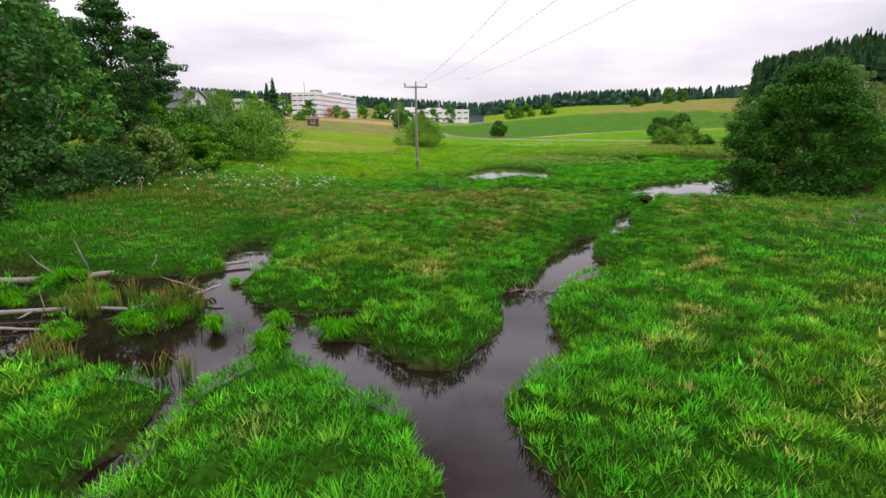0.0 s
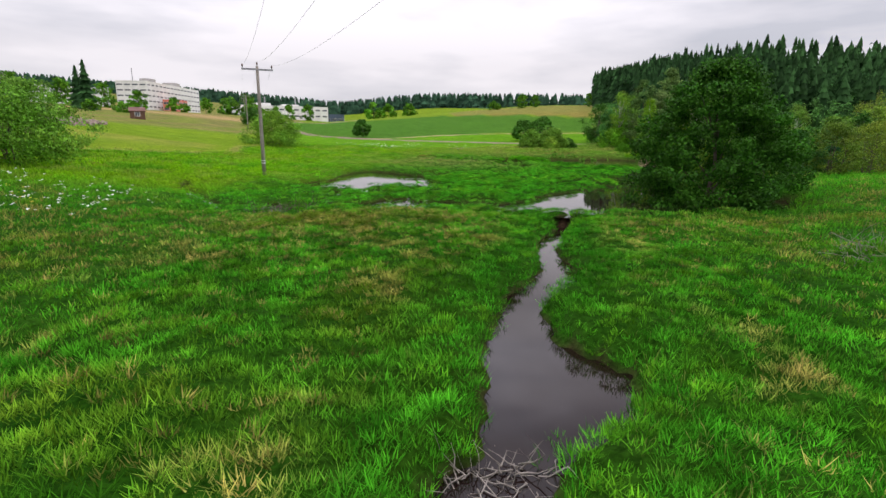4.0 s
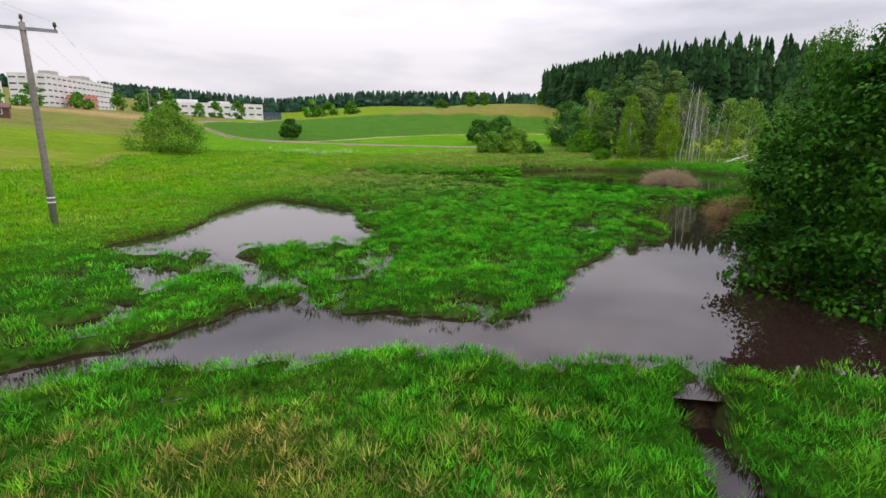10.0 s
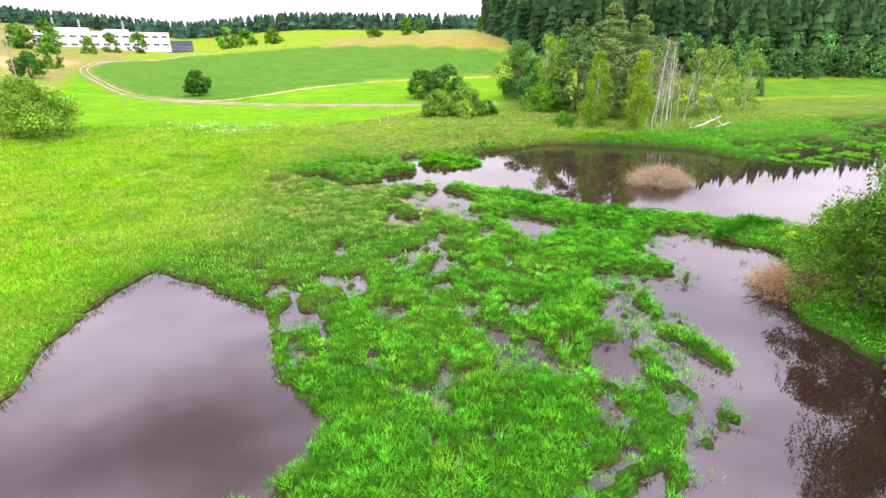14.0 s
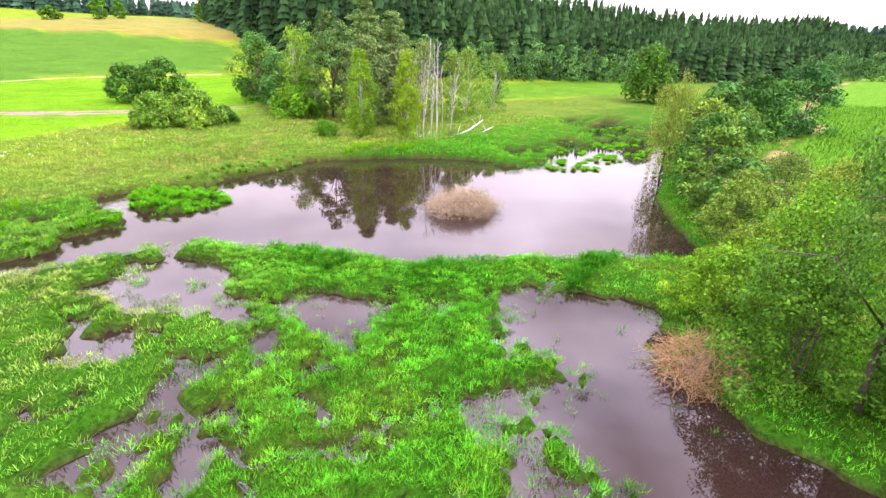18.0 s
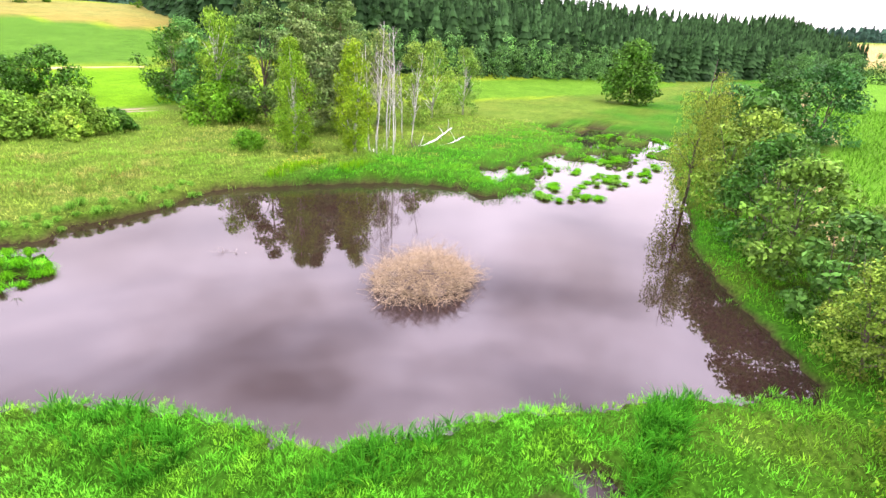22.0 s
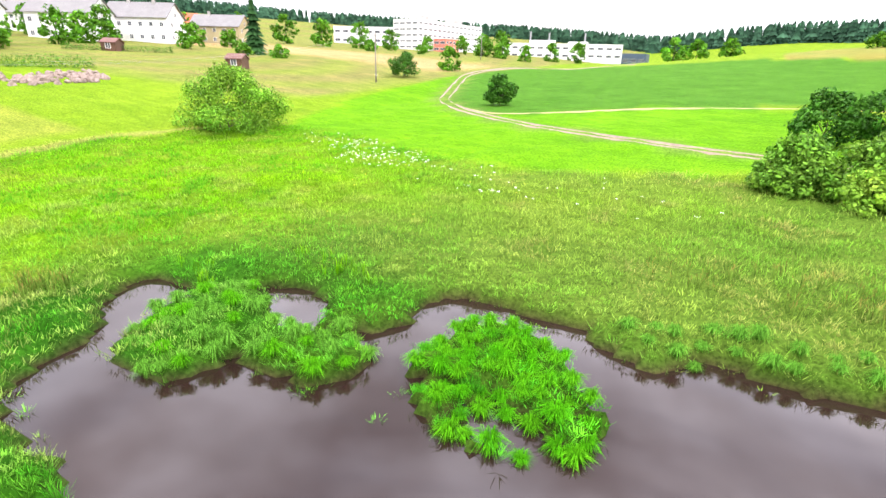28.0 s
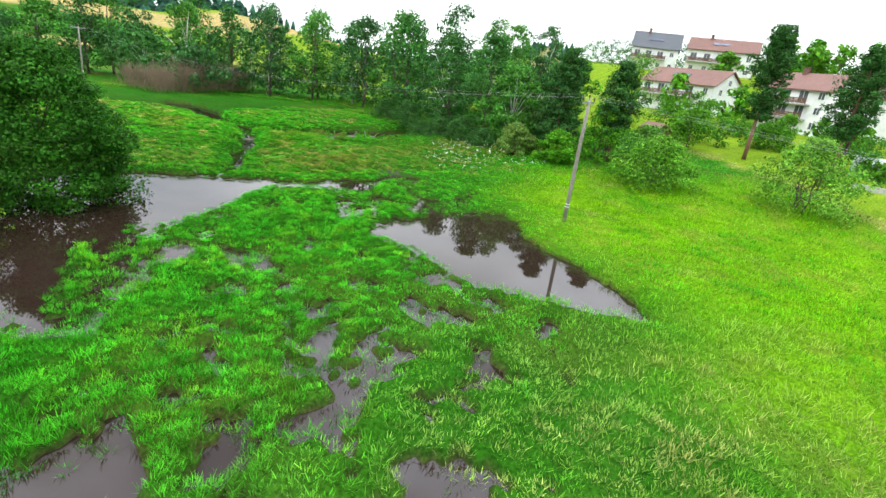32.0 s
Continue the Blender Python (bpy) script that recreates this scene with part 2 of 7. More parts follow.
MARSH = [(-1, 41), (4, 42.5), (8, 43), (12, 41), (14.5, 42.3), (17, 45.5), (20, 47.5), (21, 50), (20.5, 52.5), (25, 58.6), (30, 61.5), (33.8, 62), (36.5, 60), (38, 58), (41, 58), (37, 62.5), (32.5, 66), (31, 70.5), (28, 74), (26.5, 77), (21, 77),
         (20, 72), (13, 68), (9.4, 64), (11.2, 60), (10.8, 57.5), (12, 53), (9.5, 49.5), (5, 49), (1, 49), (-3, 46)]
MEADOW = [(-16, 44), (-6, 47), (-2.5, 52), (1.0, 57), (1.6, 62), (4.8, 69), (10, 72), (11, 80), (12, 87), (20, 96), (34, 100), (40, 112), (20, 110), (5, 116), (-9, 120), (-14, 104), (-13, 92), (-16, 80), (-34, 62)]
MOWN_LINE = [(-45, 38), (-33, 62), (-15.6, 80), (-13.4, 92), (-15, 104), (-12, 113), (-8, 119), (5, 116), (17, 110.6), (26, 110.8), (38, 115), (60, 118), (90, 112), (130, 104), (200, 108)]
TRACK = [(60, 118.5), (38, 122.8), (23, 128.6), (16, 131.8), (8, 138), (2.5, 143.6), (-4, 152), (-10.5, 170), (-19, 195), (-22, 212), (-23, 240), (-10, 262), (10, 300)]
GREEN_FIELD = [(-8, 119), (5, 116.5), (17, 111), (26, 111.5), (38, 116), (60, 118), (75, 118), (82, 135), (80, 156), (48, 158), (29, 153), (10, 150), (-6, 160), (-14, 200), (-22, 205), (-18, 165), (-14, 140)]
CROP_FIELD = [(10, 137.5), (3, 144), (-3, 152.5), (-9.5, 171), (-17.5, 196), (-20.5, 212), (-20, 240), (-12, 268), (20, 282), (55, 268), (74, 250), (92, 236), (104, 216), (104, 200), (75, 158.5), (48, 160), (29, 155)]
RAPE_FIELD = [(55, 270), (74, 252), (92, 238), (106, 218), (118, 222), (150, 268), (150, 300), (60, 300)]
CORN_FIELD = [(62, 54), (78, 55), (92, 56), (110, 54), (130, 58), (230, 60), (420, 50), (400, -60), (150, -60), (70, 10), (52, 30)]
FAR_GREEN = [(100, 112), (150, 103), (240, 100), (260, 118), (230, 128), (110, 128)]

SOUTH_SHOAL = [(0.2, 51.5), (1.2, 50.2), (9.3, 50.6), (11.2, 49), (9.8, 45.0), (5, 44.6), (1.5, 46.8)]
CREEK_ARM = [(-9.5, 56.0), (-8.7, 52.5), (-7.6, 49.0), (-5.7, 45.6), (-4.6, 43.0), (-3.2, 40.5)]
SEDGE_FRINGE = [(21.9, 53.2), (22.4, 51.3), (22.6, 49.4), (21.4, 47.2), (19.6, 46.0), (16.5, 47.3), (20.1, 52.3)]
SEDGE_STRIP = [(25.3, 53.0), (26.0, 51.8), (25.7, 49.6), (24.9, 49.2), (24.8, 50.8), (24.7, 52.4)]
SEDGE_BAR = [(24.9, 61.5), (28.3, 59.5), (30.3, 57.3), (29.2, 56.4), (27.0, 58.0), (24.3, 60.0)]
FOREST = [(420, 40), (300, 92), (215, 124), (160, 133), (118, 146), (108, 165), (110, 190), (116, 214), (128, 240), (200, 420), (500, 420), (640, 160)]


def terrain(x, y):
    """The lie of the land without banks and beds."""
    x, y = np.asarray(x, float), np.asarray(y, float)
    w = np.maximum(0, -x - 8)
    h = (0.11 * np.minimum(w, 50) + 0.062 * np.maximum(0, w - 50)) * smooth(-30, 60, y + 0.9 * w)
    h = h + (0.03 * np.clip(y - 88, 0, 112) + 0.018 * np.maximum(0, y - 200)) * smooth(80, 130, y)
    h = h + 16 * np.exp(-((x - 150) ** 2 + (y - 330) ** 2) / 16900)
    s = np.minimum(0.3 * (x - 25) - 0.95 * (y - 50) - 3, x - 26)
    h = h + 19 * smooth(-4, 62, inside(x, y, FOREST)) + 13 * smooth(420, 640, np.hypot(x, y - 60)) * smooth(120, 260, y)
    h = h + 14 * smooth(390, 520, y - 0.25 * np.abs(x - 160)) * smooth(-40, 120, x)
    h = h + 30 * smooth(340, 680, x) * smooth(260, 130, y) + 26 * smooth(-150, -460, y + 0.2 * x) * smooth(-270, -120, x)
    h = h + 8.0 * smooth(-82, -114, x) * smooth(138, 60, y)
    return h + 0.06 * np.clip(s, 0, 70)


def dam_y(x):
    return np.interp(x, [p[0] for p in DAM_LINE], [p[1] for p in DAM_LINE])


def wet(x, y):
    """How far inside water a place lies, in metres; negative on land."""
    wob = (fbm(x, y, 1.5, 5) - 0.5) * 1.3 + (fbm(x, y, 0.45, 8, 2) - 0.5) * 0.5
    w = inside(x, y, POND) + wob * 0.6
    w = np.maximum(w, inside(x, y, REACH) + wob * 0.9)
    big = np.maximum(inside(x, y, BIG_POND), inside(x, y, BIG_POND_WEST)) + wob * 0.6
    big = np.maximum(big, 1.1 - along(x, y, [(27.6, 78.4), (27.4, 84.0), (27.2, 89.4)]))
    big = np.minimum(big, -inside(x, y, WEST_TUSSOCKS) + wob * 0.8)
    w = np.maximum(w, big)
    tuss = inside(x, y, TUSSOCK_ISLAND)
    gaps = (fbm(x, y, 0.9, 31, 2) - 0.62 + 0.25 * smooth(86.2, 83, y)) * 1.4
    w = np.where(tuss + wob * 0.4 > 0, gaps, w)
    shal = np.maximum(inside(x, y, SHALLOW), inside(x, y, UPPER_POOL)) + wob * 0.7
    w = np.maximum(w, np.minimum(shal, (fbm(x, y, 1.6, 77, 3) - 0.40) * 3))
    w = np.maximum(w, inside(x, y, STREAM_BED) + 0.22 * smooth(30, 20, y) + wob * 0.3)
    pool = inside(x, y, BEAVER_POOL) + 0.25 + 0.4 * smooth(12.6, 11.2, y) + wob * 0.35
    for px, py, r in POOL_TUFTS:
        pool = np.minimum(pool, np.hypot(x - px, y - py) - r + wob * 0.2)
    w = np.maximum(w, pool)
    w = np.maximum(w, 0.36 - along(x, y, [(-1.9, 10.6), (-1.5, 9.5), (-1.4, 8.4), (-1.4, 7)]) + wob * 0.15)
    w = np.maximum(w, 0.4 - along(x, y, CREEK_ARM) + wob * 0.3)
    m = inside(x, y, MARSH)
    qx, qy = x + (fbm(x, y, 1.0, 150, 2) - 0.5) * 1.8, y + (fbm(x, y, 1.0, 152, 2) - 0.5) * 1.8
    east = smooth(14, 30, x + 0.3 * (y - 52))
    south = smooth(50.5, 47, y) * smooth(14, 8, x)
    pud = (fbm(qx, qy, 1.15, 12, 4) - (0.612 - 0.085 * np.maximum(east, 0.5 * south))) * 2.0
    w = np.maximum(w, np.minimum(pud, m * 0.8 + 0.3))
    w = np.maximum(w, np.minimum((fbm(qx, qy, 1.1, 205, 4) - 0.50) * 2.2, inside(x, y, SOUTH_SHOAL) + 0.2))
    shoals = np.maximum(np.maximum(inside(x, y, WEST_SHOAL), inside(x, y, MID_SHOAL)), inside(x, y, MARSH_PUDDLE))
    w = np.maximum(w, shoals + wob * 0.8)
    patch = (0.585 - 0.5 * fbm(qx, qy, 1.1, 141, 3) - 0.5 * fbm(x, y, 0.42, 147, 2)) * 2.2
    sedge = np.maximum(inside(x, y, SEDGE_SHOAL), inside(x, y, SEDGE_FRINGE) - 0.2)
    w = np.where(sedge + wob * 1.4 > 0, np.minimum(w, patch), w)
    w = np.minimum(w, 0.05 - np.maximum(inside(x, y, SEDGE_STRIP), inside(x, y, SEDGE_BAR)) + wob * 0.5)
    return np.minimum(w, -(inside(x, y, DYKE) + wob * 0.8 - 0.15))


def level(x, y):
    """The water's height: the reach above the dam stands half a metre over the stream below it."""
    return np.where(y > dam_y(x), 0.0, -0.5)


def ground(x, y, w=None):
    x, y = np.asarray(x, float), np.asarray(y, float)
    w = wet(x, y) if w is None else w
    lev = level(x, y)
    below = smooth(0.4, -0.6, y - dam_y(x))
    bank = 0.1 + 0.1 * smooth(0.0, 0.3, -w) + 0.2 * smooth(0.2, 1.6, -w) + 0.2 * below * smooth(0.0, 0.5, -w)
    hum = 0.2 * below * smooth(1.5, 6, -w)  + (fbm(x, y, 3.0, 3) - 0.5) * 0.5
    land = -0.5 * below + bank + hum * smooth(0.0, 1.5, -w) + terrain(x, y) + 0.26 * (cells(x, y, 1.15, 21)[0] - 0.4) * smooth(0.05, 0.5, -w) * smooth(60, 30, route_distance(x, y))
    land = land - 0.16 * smooth(3.0, 0.8, np.abs(y - dam_y(x))) * smooth(0.0, 0.6, -w) * smooth(-14, -6, x) * smooth(40, 30, x)
    dam = smooth(1.3, 0.0, np.abs(y - dam_y(x) + 0.2)) * 0.06 * smooth(-12, -2, x) * smooth(36, 30, x)
    land = land + dam * smooth(0.1, 0.6, -w)
    bed = lev - 0.06 - 0.5 * smooth(0, 1.6, w)
    return np.where(w > 0, bed, land)


# ---- materials ----
def material(name, rough=0.7, metal=0.0):
    m = bpy.data.materials.new(name)
    m.use_nodes = True
    b = m.node_tree.nodes["Principled BSDF"]
    b.inputs["Roughness"].default_value, b.inputs["Metallic"].default_value = rough, metal
    return m, m.node_tree, b


def noise_ramp(nt, scale, stops, detail=4.0, coord="Object", stretch=(1, 1, 1), rough=0.6):
    tc, mp, nz, rp = (nt.nodes.new("ShaderNode" + k) for k in ("TexCoord", "Mapping", "TexNoise", "ValToRGB"))
    mp.inputs["Scale"].default_value = stretch
    nz.inputs["Scale"].default_value, nz.inputs["Detail"].default_value, nz.inputs["Roughness"].default_value = scale, detail, rough
    while len(rp.color_ramp.elements) < len(stops):
        rp.color_ramp.elements.new(0.5)
    for e, (p, c) in zip(rp.color_ramp.elements, stops):
        e.position, e.color = p, (*c, 1)
    nt.links.new(tc.outputs[coord], mp.inputs[0])
    nt.links.new(mp.outputs[0], nz.inputs[0])
    nt.links.new(nz.outputs["Fac"], rp.inputs[0])
    return rp.outputs[0], nz.outputs["Fac"]


def blend(nt, kind, a, b, fac=1.0):
    n = nt.nodes.new("ShaderNodeMix")
    n.data_type, n.blend_type = "RGBA", kind
    for sock, v in ((n.inputs[0], fac), (n.inputs[6], a), (n.inputs[7], b)):
        if isinstance(v, (int, float)):
            sock.default_value = v
        elif isinstance(v, tuple):
            sock.default_value = (*v, 1)
        else:
            nt.links.new(v, sock)
    return n.outputs[2]


def add_bump(nt, b, height, strength=0.4, distance=0.03):
    n = nt.nodes.new("ShaderNodeBump")
    n.inputs["Strength"].default_value, n.inputs["Distance"].default_value = strength, distance
    nt.links.new(height, n.inputs["Height"])
    nt.links.new(n.outputs[0], b.inputs["Normal"])


def plain(name, color, rough=0.7, metal=0.0, scale=6.0, vary=0.25, bump=0.15):
    """A surface of one colour with grain and stains."""
    m, nt, b = material(name, rough, metal)
    lo, hi = tuple(c * (1 - vary) for c in color), tuple(min(1, c * (1 + vary * 0.5)) for c in color)
    fine, f = noise_ramp(nt, scale, [(0.3, lo), (0.7, hi)], 6)
    coarse, _ = noise_ramp(nt, scale * 0.13, [(0.35, (0.8, 0.8, 0.8)), (0.65, (1, 1, 1))], 3)
    nt.links.new(blend(nt, "MULTIPLY", fine, coarse, 0.8), b.inputs["Base Color"])
    add_bump(nt, b, f, bump, 0.02)
    return m


def tinted(name, light=(1, 1, 1), rough=0.8, through_light=0.4, spec=0.02):
    """Leaves and blades: the colour from the mesh's tint, varied leaf by leaf, with light shining through."""
    m, nt, b = material(name, rough)
    at = nt.nodes.new("ShaderNodeAttribute")
    at.attribute_name = "tint"
    geo = nt.nodes.new("ShaderNodeNewGeometry")
    rp = nt.nodes.new("ShaderNodeValToRGB")
    rp.color_ramp.elements[0].color, rp.color_ramp.elements[1].color = (0.4, 0.45, 0.4, 1), (1.6, 1.55, 1.4, 1)
    nt.links.new(geo.outputs["Random Per Island"], rp.inputs[0])
    col = blend(nt, "MULTIPLY", at.outputs["Color"], rp.outputs[0])
    col = blend(nt, "MULTIPLY", col, light)
    nt.links.new(col, b.inputs["Base Color"])
    b.inputs["Specular IOR Level"].default_value = spec
    tr, mx = nt.nodes.new("ShaderNodeBsdfTranslucent"), nt.nodes.new("ShaderNodeMixShader")
    nt.links.new(col, tr.inputs[0])
    mx.inputs[0].default_value = through_light
    nt.links.new(b.outputs[0], mx.inputs[1])
    nt.links.new(tr.outputs[0], mx.inputs[2])
    nt.links.new(mx.outputs[0], nt.nodes["Material Output"].inputs[0])
    return m


M_GRASS = tinted("grass_blades", through_light=0.32)
M_LEAF = tinted("leaves", (1.12, 1.1, 1.1), rough=0.6, spec=0.08, through_light=0.2)
M_NEEDLE = tinted("needles", rough=0.6, through_light=0.15)
M_BARK = plain("bark", (0.12, 0.09, 0.07), 0.9, scale=9, vary=0.5, bump=0.6)
M_BIRCH = plain("birch_bark", (0.62, 0.6, 0.56), 0.75, scale=5, vary=0.45, bump=0.3)
M_DEADWOOD = plain("dead_wood", (0.30, 0.26, 0.22), 0.85, scale=7, vary=0.4, bump=0.5)
M_TWIG = plain("dry_twigs", (0.42, 0.32, 0.18), 0.85, scale=5, vary=0.35, bump=0.3)
M_POLE = plain("weathered_pole_wood", (0.27, 0.24, 0.20), 0.85, scale=8, vary=0.35, bump=0.5)
M_STEEL = plain("galvanised_steel", (0.35, 0.35, 0.36), 0.5, 0.7, scale=12, vary=0.2)
M_CERAMIC = plain("insulator_ceramic", (0.16, 0.09, 0.06), 0.25, vary=0.1)
M_WIRE = plain("wire", (0.45, 0.45, 0.46), 0.45, 0.3, vary=0.1)
M_SIGN = plain("white_band", (0.75, 0.75, 0.72), 0.6, vary=0.1)


def ground_material():
    m, nt, b = material("soil_and_turf", 0.95)
    at = nt.nodes.new("ShaderNodeAttribute")
    at.attribute_name = "tint"
    fine, f = noise_ramp(nt, 7.0, [(0.32, (0.35, 0.38, 0.32)), (0.68, (1.4, 1.35, 1.25))], 8)
    coarse, _ = noise_ramp(nt, 0.16, [(0.3, (0.78, 0.85, 0.75)), (0.7, (1.15, 1.08, 1.1))], 5)
    rows, _ = noise_ramp(nt, 0.8, [(0.35, (0.82, 0.86, 0.8)), (0.65, (1.12, 1.08, 1.1))], 3, stretch=(0.35, 1.0, 1.0))
    c = blend(nt, "MULTIPLY", blend(nt, "MULTIPLY", blend(nt, "MULTIPLY", at.outputs["Color"], fine), coarse), rows)
    nt.links.new(c, b.inputs["Base Color"])
    b.inputs["Specular IOR Level"].default_value = 0.02
    add_bump(nt, b, f, 0.7, 0.12)
    return m


def water_material(name="peat_brown_water", clear=1.0, ior=1.42):
    m, nt, b = material(name, 0.02)
    c, _ = noise_ramp(nt, 0.12, [(0.3, (0.024 * clear, 0.012 * clear, 0.009 * clear)), (0.7, (0.036 * clear, 0.020 * clear, 0.016 * clear))], 3)
    nt.links.new(c, b.inputs["Base Color"])
    b.inputs["IOR"].default_value = ior
    _, f = noise_ramp(nt, 1.4, [(0, (0, 0, 0)), (1, (1, 1, 1))], 3)
    add_bump(nt, b, f, 0.012, 0.05)
    return m


M_GROUND, M_WATER = ground_material(), water_material(clear=0.65, ior=1.46)


# ---- mesh helpers ----
def raw_mesh(name, verts, faces, tint=None, smooth_shade=False):
    """A mesh from arrays: faces all have the same number of corners."""
    verts, faces = np.asarray(verts, np.float32), np.asarray(faces, np.int32)
    me = bpy.data.meshes.new(name)
    n, k = faces.shape
    me.vertices.add(len(verts))
    me.vertices.foreach_set("co", verts.ravel())
    me.loops.add(n * k)
    me.loops.foreach_set("vertex_index", faces.ravel())
    me.polygons.add(n)
    me.polygons.foreach_set("loop_start", np.arange(n, dtype=np.int32) * k)
    if smooth_shade:
        me.polygons.foreach_set("use_smooth", np.ones(n, bool))
    if tint is not None:
        a = me.color_attributes.new("tint", "FLOAT_COLOR", "POINT")
        a.data.foreach_set("color", np.c_[tint, np.ones(len(tint))].astype(np.float32).ravel())
    me.update(calc_edges=True)
    return me


def put(name, me, mat, parent=None, label="", place=None):
    me.materials.append(mat) if not me.materials else None
    ob = new(name, me)
    if parent is not None:
        ob.parent = parent
    if place is not None:
        ob.matrix_basis = place
    if label:
        ob["label"] = label
    return ob


def part(name, bm, mat, parent=None, label="", place=None):
    me = bpy.data.meshes.new(name)
    bm.to_mesh(me)
    bm.free()
    return put(name, me, mat, parent, label, place)


def box(bm, x0, y0, z0, x1, y1, z1):
    m = Matrix.Translation(((x0 + x1) / 2, (y0 + y1) / 2, (z0 + z1) / 2)) @ Matrix.Diagonal((x1 - x0, y1 - y0, z1 - z0, 1))
    return bmesh.ops.create_cube(bm, size=1, matrix=m)["verts"]


def tube(bm, points, radii, sides=6):
    """A tapered round limb through the points."""
    rings = []
    for i, (p, r) in enumerate(zip(points, radii)):
        p = Vector(p)
        d = (Vector(points[min(i + 1, len(points) - 1)]) - Vector(points[max(i - 1, 0)])).normalized()
        a = d.orthogonal().normalized() if abs(d.z) < 0.95 else Vector((1, 0, 0)).cross(d).normalized()
        c = d.cross(a)
        rings.append([bm.verts.new(p + (a * math.cos(2 * math.pi * k / sides) + c * math.sin(2 * math.pi * k / sides)) * r) for k in range(sides)])
    for lo, hi in zip(rings, rings[1:]):
        for k in range(sides):
            bm.faces.new((lo[k], lo[(k + 1) % sides], hi[(k + 1) % sides], hi[k])).smooth = True
    bm.faces.new(rings[-1])
    bm.faces.new(rings[0][::-1])


def twig_mesh(name, starts, ways, lengths, radius, rng, bend=0.4, segs=3):
    """Thin bent twigs, three-sided, joined into one mesh."""
    n = len(starts)
    ways = ways / np.linalg.norm(ways, axis=1, keepdims=True)
    side = np.cross(ways, rng.normal(size=(n, 3)))
    side /= np.linalg.norm(side, axis=1, keepdims=True)
    oth = np.cross(ways, side)
    rings = []
    for s in range(segs + 1):
        k = s / segs
        c = starts + ways * (lengths * k)[:, None] + side * (lengths * bend * k * k * rng.uniform(-1, 1, n))[:, None] + rng.normal(size=(n, 3)) * (lengths * 0.05 * (s > 0))[:, None]
        r = (radius * (1 - 0.8 * k))[:, None]
        rings.append(np.stack([c + (side * math.cos(a) + oth * math.sin(a)) * r for a in (0, 2.1, 4.2)], 1))
    V = np.stack(rings, 1).reshape(-1, 3)
    base = np.arange(n)[:, None] * 3 * (segs + 1)
    F = []
    for s in range(segs):
        for a in range(3):
            b = (a + 1) % 3
            F.append(base + [[s * 3 + a, s * 3 + b, (s + 1) * 3 + b, (s + 1) * 3 + a]])
    return raw_mesh(name, V, np.concatenate(F))


# ---- ground and water ----
def axis(fine_lo, fine_hi, step, lo, hi, grow=1.07, most=14.0):
    mid = list(np.arange(fine_lo, fine_hi + 1e-6, step))
    for end, sign in ((lo, -1), (hi, 1)):
        s, v = step, mid[0] if sign < 0 else mid[-1]
        while (v - end) * sign < 0:
            s = min(s * grow, most if abs(v) < 500 else 120)
            v += s * sign
            mid.insert(0, v) if sign < 0 else mid.append(v)
    return np.array(mid)


